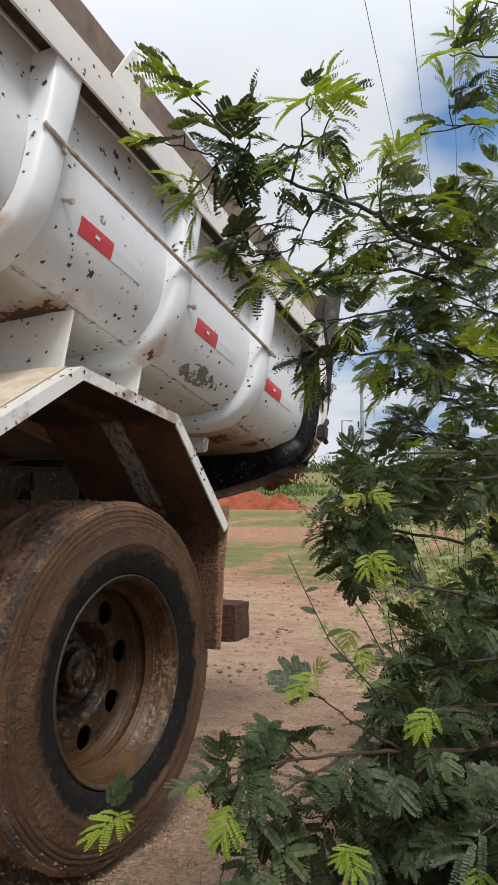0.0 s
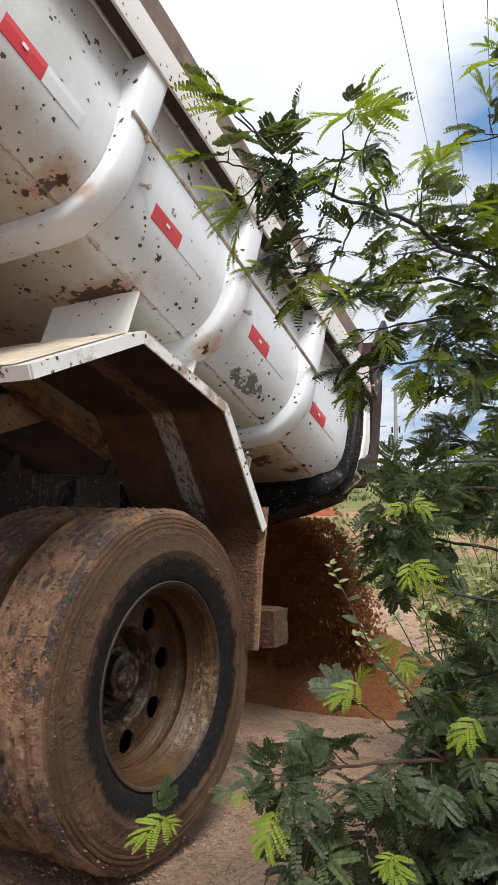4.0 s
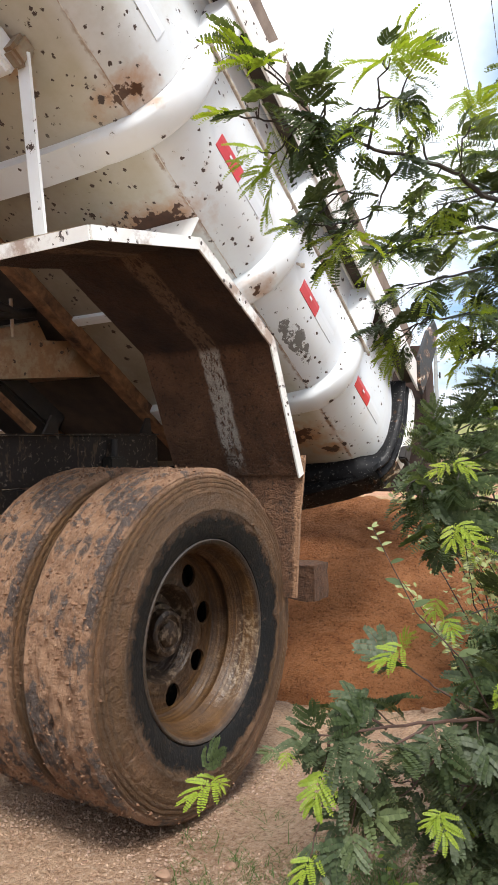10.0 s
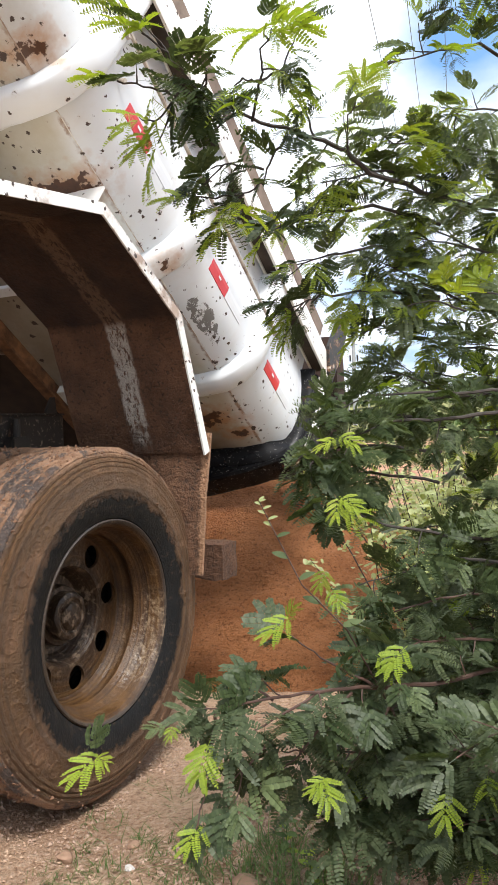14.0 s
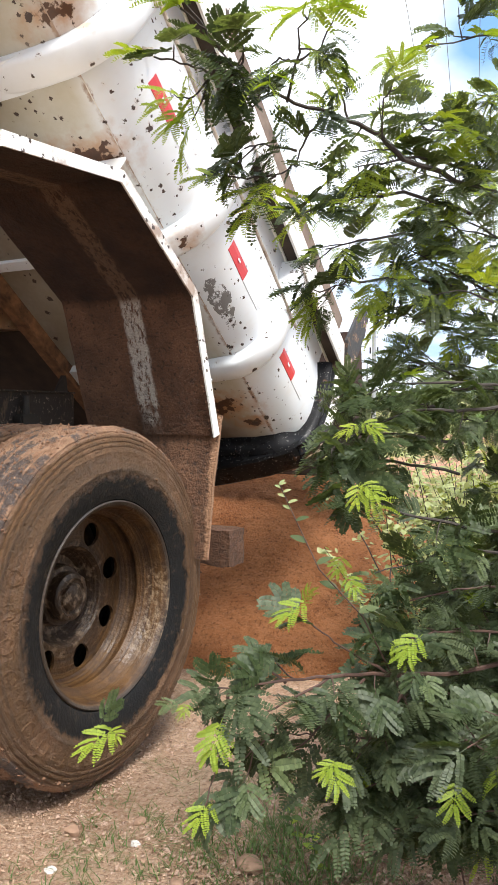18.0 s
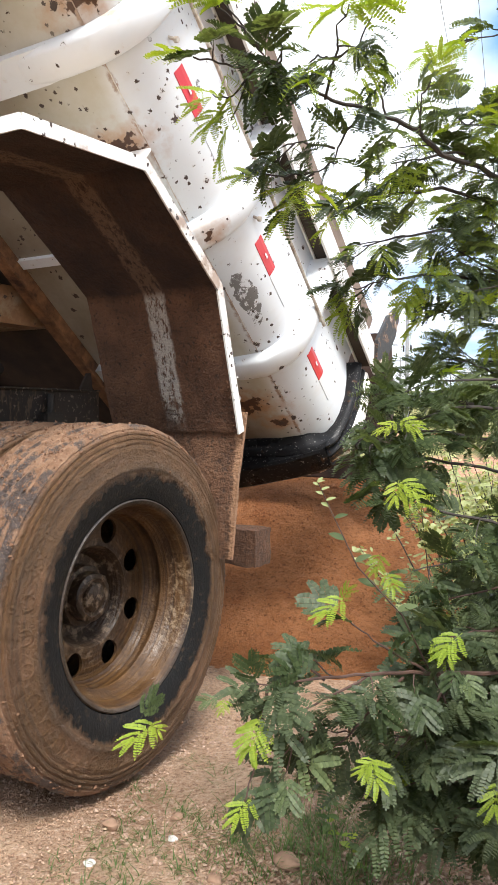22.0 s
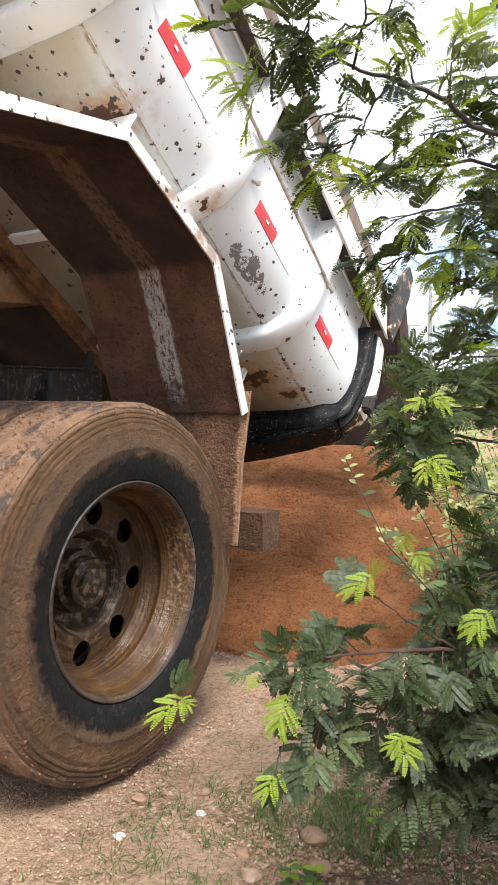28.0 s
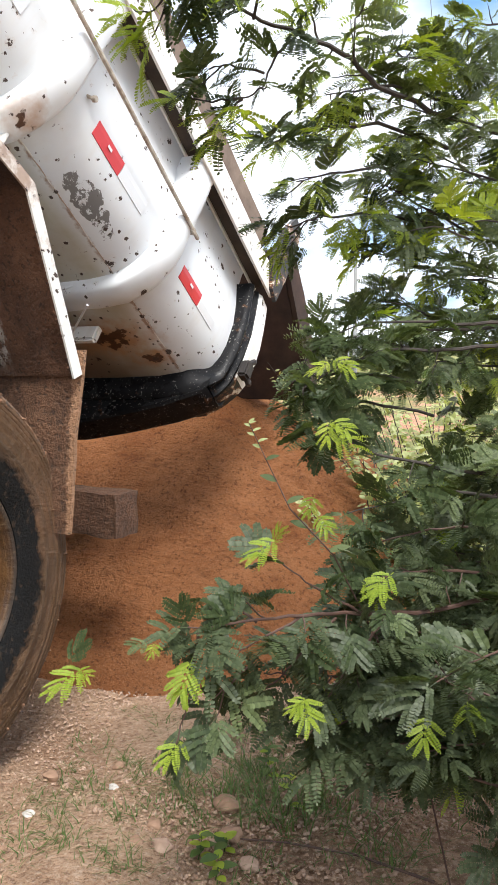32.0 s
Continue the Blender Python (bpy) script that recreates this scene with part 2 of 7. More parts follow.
        base = n.mix(core, base, n.mix(n.noise(50, 4), (0.035, 0.018, 0.012), (0.12, 0.05, 0.022)))
    for p, r, sq in greys:
        k = n.math("MULTIPLY", n.near(p, r * 0.97, r, r * 1.6, 17.0, sq), n.step(n.noise(26.0, 6, 0.75), 0.45, 0.46))
        base = n.mix(k, base, (0.17, 0.165, 0.16))
    chipcol = n.mix(n.noise(9.0, 2), (0.09, 0.075, 0.068), (0.05, 0.022, 0.012))
    col = n.mix(chip, base, chipcol)
    h = n.math("SUBTRACT", n.math("MULTIPLY", n.noise(60.0, 3), 0.15), chip)
    return n.done(col, n.step(chip, 0, 1, 0.36, 0.8), 0.0, h, 0.4, 0.003)


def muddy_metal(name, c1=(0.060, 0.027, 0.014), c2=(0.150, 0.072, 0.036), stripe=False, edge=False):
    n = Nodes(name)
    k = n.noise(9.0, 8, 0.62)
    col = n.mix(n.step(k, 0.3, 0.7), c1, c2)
    fine = n.noise(110.0, 3)
    if stripe:
        # the rear panel's mud is lighter than that on the roof of the arch
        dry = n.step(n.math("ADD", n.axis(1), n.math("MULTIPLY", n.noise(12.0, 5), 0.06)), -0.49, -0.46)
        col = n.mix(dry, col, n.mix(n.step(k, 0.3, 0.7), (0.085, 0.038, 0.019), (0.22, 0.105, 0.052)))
    if edge:
        # pale ragged band painted for the flap's lit side lip
        rag = n.math("ADD", n.axis(0), n.math("MULTIPLY", n.math("SUBTRACT", n.noise(16.0, 6, 0.7), 0.5), 0.05))
        col = n.mix(n.step(n.math("SUBTRACT", rag, n.math("MULTIPLY", n.axis(2), 0.02)), 0.056, 0.066, 0, 0.85), col, (0.40, 0.22, 0.12))
    if stripe:
        sx = n.axis(0)
        wob = n.math("MULTIPLY", n.math("SUBTRACT", n.noise(14.0, 6, 0.7), 0.5), 0.035)
        d = n.math("ABSOLUTE", n.math("ADD", n.math("ADD", sx, 0.17), wob), 0.0)
        m1 = n.math("MULTIPLY", n.step(d, 0.034, 0.046, 1, 0), n.step(n.noise(60.0, 6, 0.75, stretch=(1, 0.4, 0.4)), 0.42, 0.50))
        low = n.math("MULTIPLY", n.step(n.axis(1), -0.515, -0.490, 0.75, 1.0), n.step(n.math("ADD", n.axis(1), n.math("MULTIPLY", n.noise(20.0, 4), 0.2)), -0.10, -0.04, 1.0, 0.1))
        bare = n.mix(n.step(n.axis(1), -0.515, -0.490), (0.22, 0.135, 0.080), (0.58, 0.53, 0.46))
        col = n.mix(n.math("MULTIPLY", m1, low), col, bare)
    clod = n.noise(72.0, 5, 0.7)
    col = n.mix(n.step(clod, 0.54, 0.70, 0, 0.55), col, c2)
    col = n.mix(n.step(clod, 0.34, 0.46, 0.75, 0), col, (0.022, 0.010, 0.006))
    h = n.math("ADD", n.math("ADD", k, n.math("MULTIPLY", clod, 0.9)), n.math("MULTIPLY", fine, 0.4))
    return n.done(col, 0.75, 0.0, h, 1.0, 0.018)


def tyre_mat():
    n = Nodes("muddy_rubber")
    y, z = n.axis(1), n.axis(2)
    r = n.math("SQRT", n.math("ADD", n.math("MULTIPLY", y, y), n.math("MULTIPLY", z, z)))
    wob = n.math("MULTIPLY", n.math("SUBTRACT", n.noise(22.0, 8, 0.75), 0.5), 0.12)
    rr = n.math("ADD", r, wob)
    crumbs = n.noise(55.0, 6, 0.75)
    mud = n.mix(n.step(n.noise(12.0, 8, 0.7), 0.32, 0.68), (0.145, 0.066, 0.031), (0.355, 0.188, 0.100))
    mud = n.mix(n.step(crumbs, 0.56, 0.70, 0, 0.8), mud, (0.42, 0.28, 0.185))
    mud = n.mix(n.step(crumbs, 0.32, 0.44, 0.7, 0), mud, (0.045, 0.022, 0.013))
    film = n.mix(n.noise(40.0, 5, 0.7), (0.068, 0.033, 0.012), (0.185, 0.096, 0.040))
    rub = n.mix(n.noise(30.0, 4), (0.006, 0.0062, 0.0065), (0.015, 0.015, 0.015))
    scuff = n.step(n.noise(46.0, 5, 0.7, stretch=(1, 0.7, 1.3)), 0.57, 0.66, 0, 0.7)
    rub = n.mix(scuff, rub, (0.060, 0.042, 0.028))
    side = n.step(rr, 0.360, 0.378)
    col = n.mix(side, rub, film)
    col = n.mix(n.math("MULTIPLY", n.step(n.noise(7.0, 8, 0.75), 0.48, 0.60, 0, 0.45), side), col, mud)
    tread = n.step(r, 0.488, 0.50)
    # bare rubber shows in bands round the tread where the ribs stand proud
    ribs = n.math("ABSOLUTE", n.math("SINE", n.math("MULTIPLY", n.math("ADD", n.axis(0), 0.038), 71.0)))
    bare = n.math("ADD", n.math("MULTIPLY", n.noise(5.0, 5, 0.65), 0.62), n.math("ADD", n.math("MULTIPLY", n.noise(24.0, 8, 0.85, stretch=(1.0, 0.7, 0.7)), 0.42), n.math("MULTIPLY", ribs, 0.07)))
    worn = n.math("MULTIPLY", n.step(bare, 0.565, 0.600), n.step(crumbs, 0.36, 0.46))
    tmud = n.mix(0.6, mud, n.mix(n.step(n.noise(20.0, 7, 0.75), 0.35, 0.65), (0.17, 0.085, 0.045), (0.58, 0.36, 0.225)))
    tcol = n.mix(n.math("MULTIPLY", worn, 0.86), tmud, n.mix(n.step(n.noise(80.0, 4, 0.7), 0.4, 0.6), (0.014, 0.014, 0.016), (0.062, 0.061, 0.064)))
    tcol = n.mix(n.step(n.noise(230.0, 3, 0.7), 0.60, 0.66, 0, 0.6), tcol, (0.44, 0.32, 0.23))
    col = n.mix(tread, col, tcol)
    rings = n.noise(75.0, 3, 0.5, vec=n.node("ShaderNodeCombineXYZ", (0, r), (1, n.math("MULTIPLY", y, 0.02)), (2, n.math("MULTIPLY", z, 0.02))).outputs[0])
    col = n.mix(n.math("MULTIPLY", n.math("MULTIPLY", side, n.step(r, 0.488, 0.5, 1, 0)), n.step(rings, 0.40, 0.54, 0.45, 0)), col, (0.042, 0.027, 0.016))
    h = n.math("ADD", n.math("MULTIPLY", n.math("ADD", n.noise(35.0, 8, 0.7), crumbs), n.step(side, 0, 1, 0.06, 1.0)), n.math("MULTIPLY", n.noise(140.0, 3), 0.12))
    return n.done(col, n.math("ADD", n.step(n.noise(11.0, 6, 0.7), 0.4, 0.6, 0.34, 0.62), n.math("MULTIPLY", tread, 0.05)), 0, h, 1.0, 0.017, spec=n.step(side, 0, 1, 0.16, 0.42))


def rim_mat():
    n = Nodes("rusty_muddy_rim_steel")
    k = n.noise(8.0, 8, 0.65)
    col = n.mix(n.step(k, 0.3, 0.7), (0.030, 0.014, 0.006), (0.105, 0.052, 0.019))
    y, z, x = n.axis(1), n.axis(2), n.axis(0)
    r = n.math("SQRT", n.math("ADD", n.math("MULTIPLY", y, y), n.math("MULTIPLY", z, z)))
    worn = n.step(n.noise(28.0, 7, 0.7, stretch=(0.4, 1, 1)), 0.60, 0.66)
    ring = n.math("MULTIPLY", n.step(r, 0.25, 0.262), worn)
    band = n.noise(70.0, 3, 0.5, vec=n.node("ShaderNodeCombineXYZ", (0, n.math("ADD", x, r)), (1, n.math("MULTIPLY", y, 0.015)), (2, n.math("MULTIPLY", z, 0.015))).outputs[0])
    col = n.mix(n.step(band, 0.50, 0.66, 0, 0.45), col, (0.15, 0.080, 0.028))
    col = n.mix(n.step(band, 0.34, 0.48, 0.7, 0), col, (0.022, 0.012, 0.007))
    col = n.mix(n.step(r, 0.284, 0.290, 0, 0.8), col, (0.040, 0.034, 0.029))
    col = n.mix(n.math("MULTIPLY", ring, 0.3), col, (0.24, 0.17, 0.10))
    arc = n.near((-0.05, 0.245, -0.12), 0.10, 0.17, 0.05, 12.0)
    scrape = n.math("MULTIPLY", n.math("MULTIPLY", arc, n.step(r, 0.258, 0.268)), n.step(n.noise(60.0, 6, 0.75), 0.48, 0.60))
    col = n.mix(n.math("MULTIPLY", scrape, 0.5), col, (0.30, 0.22, 0.14))
    col = n.mix(n.step(n.noise(9.0, 7, 0.7), 0.50, 0.66, 0, 0.8), col, (0.030, 0.016, 0.009))
    # disc painted darker towards the hub for deep shade, with pale mud patches
    col = n.mix(n.step(n.math("ADD", r, n.math("MULTIPLY", n.noise(16.0, 5), 0.05)), 0.16, 0.235, 0.75, 0.0), col, n.mix(n.step(n.noise(34.0, 6, 0.7), 0.52, 0.62), (0.028, 0.017, 0.011), (0.22, 0.16, 0.11)))
    h = n.math("ADD", n.math("ADD", k, n.math("MULTIPLY", n.noise(90, 3), 0.5)), n.math("MULTIPLY", band, 0.6))
    return n.done(col, n.step(n.noise(9.0, 6), 0.4, 0.6, 0.30, 0.62), 0.0, h, 0.8, 0.008, spec=0.35)


def simple(name, c1, c2, scale=8.0, rough=0.7, metal=0.0, bump=0.3, dist=0.006, fine=90.0):
    n = Nodes(name)
    k = n.noise(scale, 7, 0.62)
    col = n.mix(n.step(k, 0.3, 0.7), c1, c2)
    return n.done(col, rough, metal, n.math("ADD", k, n.math("MULTIPLY", n.noise(fine, 3), 0.4)), bump, dist)


def worn_black():
    """Black paint worn through to cream and rust in ragged patches."""
    n = Nodes("worn_black_over_cream")
    col = n.mix(n.noise(20.0, 5), (0.006, 0.006, 0.006), (0.020, 0.018, 0.017))
    k = n.noise(15.0, 7, 0.72)
    col = n.mix(n.step(k, 0.53, 0.57, 0, 0.9), col, (0.20, 0.09, 0.04))
    col = n.mix(n.step(k, 0.590, 0.605), col, (0.62, 0.57, 0.47))
    return n.done(col, 0.5, 0.0, k, 0.4, 0.005)


def oily_black():
    """Black paint with streaks, scuffs and a little rust."""
    n = Nodes("oily_black_paint")
    col = n.mix(n.noise(14.0, 6), (0.005, 0.005, 0.0055), (0.015, 0.015, 0.016))
    col = n.mix(n.step(n.noise(11.0, 7, 0.7), 0.60, 0.68, 0, 0.7), col, (0.12, 0.055, 0.025))
    col = n.mix(n.step(n.noise(85.0, 5, 0.75), 0.625, 0.64, 0, 0.85), col, (0.42, 0.40, 0.37))
    return n.done(col, n.step(n.noise(9.0, 4), 0.4, 0.6, 0.22, 0.5), 0.0, n.noise(30.0, 6, 0.65), 0.35, 0.006, spec=0.09)


def splashed():
    """Dark chassis steel with dried splashes of mud."""
    n = Nodes("mud_splashed_dark_steel")
    col = n.mix(n.noise(8.0, 6), (0.008, 0.0065, 0.006), (0.028, 0.021, 0.017))
    drip = n.noise(26.0, 6, 0.7, stretch=(1, 1, 0.35))
    col = n.mix(n.step(drip, 0.55, 0.62, 0, 0.8), col, (0.10, 0.062, 0.040))
    col = n.mix(n.step(n.noise(60.0, 4, 0.7), 0.60, 0.64, 0, 0.7), col, (0.22, 0.17, 0.14))
    return n.done(col, 0.75, 0.0, drip, 0.5, 0.008)


def leaf_mat(name, c1, c2, tr, rough=0.45):
    n = Nodes(name)
    info = n.t.nodes.new("ShaderNodeObjectInfo").outputs["Random"]
    isl = n.t.nodes.new("ShaderNodeNewGeometry").outputs["Random Per Island"]
    f = n.math("ADD", n.math("MULTIPLY", info, 0.6), n.math("MULTIPLY", isl, 0.4))
    col = n.mix(n.math("MULTIPLY", f, n.math("ADD", n.math("MULTIPLY", f, 0.7), 0.3)), c1, c2)
    tc = n.mix(1.0, col, (1.6, 1.6, 0.6), "MULTIPLY")
    return n.done(col, rough, 0, None, translucent=(tr, tc), spec=0.24)


def sand_mat():
    n = Nodes("moist_red_sand")
    k = n.noise(5.0, 8, 0.62)
    col = n.mix(n.step(k, 0.3, 0.7), (0.35, 0.125, 0.043), (0.53, 0.222, 0.090))
    rip = n.noise(17.0, 8, 0.74, stretch=(0.5, 0.8, 2.0))
    fine = n.noise(210.0, 2, 0.6)
    col = n.mix(n.step(fine, 0.53, 0.70, 0, 0.6), col, (0.56, 0.29, 0.150))
    col = n.mix(n.step(n.noise(70.0, 4, 0.65), 0.34, 0.48, 0.7, 0), col, (0.12, 0.048, 0.020))
    col = n.mix(n.step(rip, 0.34, 0.48, 0.45, 0), col, (0.14, 0.054, 0.022))
    h = n.math("ADD", n.math("MULTIPLY", rip, 1.1), n.math("MULTIPLY", n.math("ADD", n.math("MULTIPLY", fine, 0.35), n.noise(85.0, 6, 0.75)), 1.0))
    return n.done(col, 0.95, 0, h, 1.0, 0.055, spec=0.15)


def soil_mat():
    n = Nodes("dry_sandy_soil")
    mid = n.noise(6.0, 7, 0.65)
    col = n.mix(n.step(mid, 0.3, 0.7), (0.43, 0.255, 0.155), (0.60, 0.405, 0.265))
    col = n.mix(n.step(n.noise(1.6, 6, 0.6), 0.48, 0.62, 0, 0.45), col, (0.30, 0.155, 0.085))
    grain = n.noise(150.0, 4, 0.7)
    col = n.mix(n.step(grain, 0.56, 0.68, 0, 0.7), col, (0.60, 0.47, 0.36))
    col = n.mix(n.step(grain, 0.32, 0.44, 0.75, 0), col, (0.20, 0.11, 0.065))
    pebbly = n.noise(62.0, 5, 0.75)
    col = n.mix(n.step(pebbly, 0.54, 0.62, 0, 0.65), col, (0.66, 0.49, 0.36))
    col = n.mix(n.step(pebbly, 0.38, 0.47, 0.8, 0), col, (0.18, 0.095, 0.055))
    # darker brown soil on the verge by the shrubs
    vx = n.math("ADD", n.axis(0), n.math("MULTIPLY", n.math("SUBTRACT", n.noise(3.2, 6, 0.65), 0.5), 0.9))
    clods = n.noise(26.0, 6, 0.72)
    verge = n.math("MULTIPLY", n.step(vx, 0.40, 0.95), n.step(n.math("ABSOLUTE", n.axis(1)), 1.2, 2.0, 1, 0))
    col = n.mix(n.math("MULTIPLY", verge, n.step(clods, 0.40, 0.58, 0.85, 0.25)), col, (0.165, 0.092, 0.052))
    col = n.mix(n.step(clods, 0.34, 0.46, 0.4, 0), col, (0.24, 0.135, 0.078))
    col = n.mix(n.step(n.noise(330.0, 2, 0.6), 0.60, 0.68, 0, 0.6), col, (0.62, 0.50, 0.40))
    # grass strips and the green field away from the road
    y = n.axis(1)
    wavy = n.math("ADD", y, n.math("MULTIPLY", n.math("SUBTRACT", n.noise(0.8, 6, 0.7), 0.5), 3.0))
    near_strip = n.math("MULTIPLY", n.step(wavy, 7.9, 8.6), n.step(wavy, 13.0, 14.5, 1, 0))
    far_strip = n.math("MULTIPLY", n.step(wavy, 17.0, 18.0), n.step(wavy, 23.5, 25.0, 1, 0.3))
    patch = n.step(n.noise(0.9, 8, 0.72, stretch=(0.9, 0.5, 1)), 0.40, 0.50)
    strip = n.math("MULTIPLY", n.math("MAXIMUM", near_strip, far_strip), patch)
    field = n.math("MULTIPLY", n.step(wavy, 26.5, 30.0), n.step(n.noise(0.5, 8, 0.7, stretch=(0.6, 1.6, 1)), 0.30, 0.52, 0.55, 1.0))
    track = n.step(wavy, 7.0, 8.6)
    col = n.mix(n.math("MULTIPLY", track, 0.75), col, n.mix(n.step(mid, 0.35, 0.65), (0.30, 0.135, 0.070), (0.46, 0.245, 0.145)))
    green = n.mix(n.step(n.noise(2.2, 8, 0.75, stretch=(0.6, 1.5, 1)), 0.35, 0.65), (0.070, 0.115, 0.028), (0.21, 0.235, 0.075))
    col = n.mix(n.math("MAXIMUM", n.math("MULTIPLY", strip, 0.85), n.math("MULTIPLY", field, 0.92)), col, green)
    ruts = n.noise(9.0, 7, 0.72, stretch=(0.6, 1.2, 1))
    open_ground = n.step(y, 1.4, 2.6)
    col = n.mix(n.math("MULTIPLY", open_ground, n.step(ruts, 0.36, 0.48, 0.55, 0)), col, (0.25, 0.115, 0.065))
    tracks = n.noise(7.0, 7, 0.68, stretch=(0.6, 1.1, 1))
    h = n.math("ADD", n.math("ADD", n.math("MULTIPLY", mid, 0.7), n.math("MULTIPLY", tracks, 0.5)), n.math("MULTIPLY", n.math("ADD", grain, n.math("MULTIPLY", pebbly, 3.0)), 0.26))
    h = n.math("ADD", h, n.math("MULTIPLY", open_ground, n.math("MULTIPLY", ruts, 0.9)))
    return n.done(col, 0.95, 0, h, 1.0, 0.035, spec=0.2)


H = Vector((0.0, 0.616, 0.956))  # the bed's hinge
M_WHITE = white_paint("chipped_white_paint", 1.0, 0.05,
                      marks=[((-0.07, -0.695 - H.y, 1.355 - H.z), 0.085, (0.5, 1.2, 1.0)), ((-0.20, -0.295 - H.y, 1.312 - H.z), 0.115, (0.32, 1.2, 1.6)), ((-0.30, -0.90 - H.y, 1.30 - H.z), 0.09, (1, 1, 1)), ((-0.24, 0.90 - H.y, 1.303 - H.z), 0.10, (0.5, 0.8, 1)), ((-0.12, 1.02 - H.y, 1.31 - H.z), 0.06, (0.6, 1, 1))],
                      greys=[((-0.026, 0.36 - H.y, 1.364 - H.z), 0.036, (0.9, 0.30, 0.95)), ((0.028, -0.32 - H.y, 1.56 - H.z), 0.014, (1, 1, 1))], dirty=0.3, seam=True)
M_RIB = white_paint("white_rib_paint", 0.1, -0.3, marks=[((0.016, 0.060 - H.y, 1.303 - H.z), 0.070, (0.8, 0.8, 0.9)), ((-0.0, -0.66 - H.y, 1.36 - H.z), 0.04, (0.6, 1, 1))], tint=(0.72, 0.745, 0.76), dirty=0.2)
M_FENDER = white_paint("sandy_white_fender_paint", 0.9, 0.45, tint=(0.80, 0.78, 0.74), dirty=0.5)
M_RAIL = white_paint("cream_rail_paint", 0.1, 0.1, tint=(0.79, 0.77, 0.73), dirty=0.3)
M_SEAM = white_paint("rust_spotted_weld", 1.6, 1.5, tint=(0.70, 0.68, 0.62), dirty=0.6)
M_BLACKCHIP = worn_black()
M_LIP = white_paint("chipped_lip_paint", 2.7, 0.9, tint=(0.80, 0.79, 0.76), dirty=0.5)
M_CRUST = simple("clinging_mud", (0.105, 0.052, 0.027), (0.25, 0.132, 0.075), 30, 0.9)
M_PALESOIL = simple("dried_pale_mud", (0.30, 0.185, 0.115), (0.46, 0.315, 0.210), 14, 0.9)
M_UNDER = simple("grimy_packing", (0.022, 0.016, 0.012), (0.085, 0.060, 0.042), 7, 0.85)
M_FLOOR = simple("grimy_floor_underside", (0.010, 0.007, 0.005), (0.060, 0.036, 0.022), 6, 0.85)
M_RUSTY = simple("rusty_brown_steel", (0.030, 0.012, 0.006), (0.30, 0.145, 0.062), 16, 0.75)
M_HOIST = white_paint("rusty_cream_hoist_paint", -0.4, 1.75, tint=(0.30, 0.23, 0.15), dirty=1.0)
M_FRAME = white_paint("rusty_cream_steel", 0.8, 1.2, tint=(0.22, 0.175, 0.12), dirty=0.9)
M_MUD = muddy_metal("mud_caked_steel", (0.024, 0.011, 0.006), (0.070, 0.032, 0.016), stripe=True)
M_MUD2 = muddy_metal("wet_mud_on_steel", (0.07, 0.036, 0.02), (0.13, 0.07, 0.04))
M_FLAP = muddy_metal("mud_coated_rubber", (0.075, 0.034, 0.016), (0.19, 0.092, 0.045), edge=True)
M_BAR = muddy_metal("mud_crusted_bar", (0.055, 0.024, 0.011), (0.155, 0.070, 0.033))
M_BLACK = oily_black()
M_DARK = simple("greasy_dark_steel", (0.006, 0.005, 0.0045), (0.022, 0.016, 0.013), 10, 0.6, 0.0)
M_SPLASH = splashed()
M_RED = simple("red_reflective_tape", (0.50, 0.022, 0.028), (0.60, 0.035, 0.04), 6, 0.3, 0, 0.05)
M_TAPE = simple("white_reflective_tape", (0.64, 0.655, 0.67), (0.70, 0.715, 0.73), 6, 0.3, 0, 0.05)
M_BOARD = simple("weathered_brown_board", (0.12, 0.085, 0.065), (0.24, 0.18, 0.14), 12, 0.85)
M_ROD = simple("rusty_rod", (0.20, 0.13, 0.085), (0.62, 0.58, 0.50), 26, 0.7)
M_GATE = simple("sand_stained_steel_gate", (0.018, 0.010, 0.008), (0.065, 0.033, 0.023), 9, 0.85)
M_TYRE, M_RIM, M_SAND, M_SOIL = tyre_mat(), rim_mat(), sand_mat(), soil_mat()
M_LEAF = leaf_mat("mature_leaf", (0.033, 0.051, 0.019), (0.172, 0.212, 0.100), 0.32, 0.44)
# bluer leaf of the low shrub, darkened a little for its shade
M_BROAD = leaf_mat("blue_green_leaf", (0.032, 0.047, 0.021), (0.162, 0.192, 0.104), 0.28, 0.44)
M_YOUNG = leaf_mat("young_leaf", (0.19, 0.27, 0.032), (0.39, 0.43, 0.065), 0.40)
M_PALE = leaf_mat("pale_small_leaf", (0.21, 0.25, 0.10), (0.42, 0.44, 0.23), 0.35)
M_GRASS = leaf_mat("grass_blade", (0.045, 0.085, 0.022), (0.13, 0.175, 0.055), 0.3)
M_DRYSAND = simple("dry_pale_sand", (0.46, 0.36, 0.25), (0.68, 0.58, 0.46), 18, 0.95)
M_BARK = simple("grey_brown_bark", (0.028, 0.023, 0.020), (0.070, 0.056, 0.046), 40, 0.9)
M_REDBARK = simple("reddish_young_bark", (0.050, 0.026, 0.019), (0.095, 0.048, 0.032), 40, 0.7)
M_STONE = simple("quartz_gravel", (0.25, 0.150, 0.10), (0.43, 0.30, 0.215), 30, 0.85)
M_QUARTZ = simple("white_quartz_stone", (0.36, 0.32, 0.28), (0.60, 0.56, 0.51), 60, 0.75)
M_BROWNSTONE = simple("brown_sandstone", (0.18, 0.10, 0.062), (0.33, 0.205, 0.13), 20, 0.85)
M_CONC = simple("grey_concrete", (0.26, 0.265, 0.27), (0.36, 0.365, 0.37), 6, 0.85)
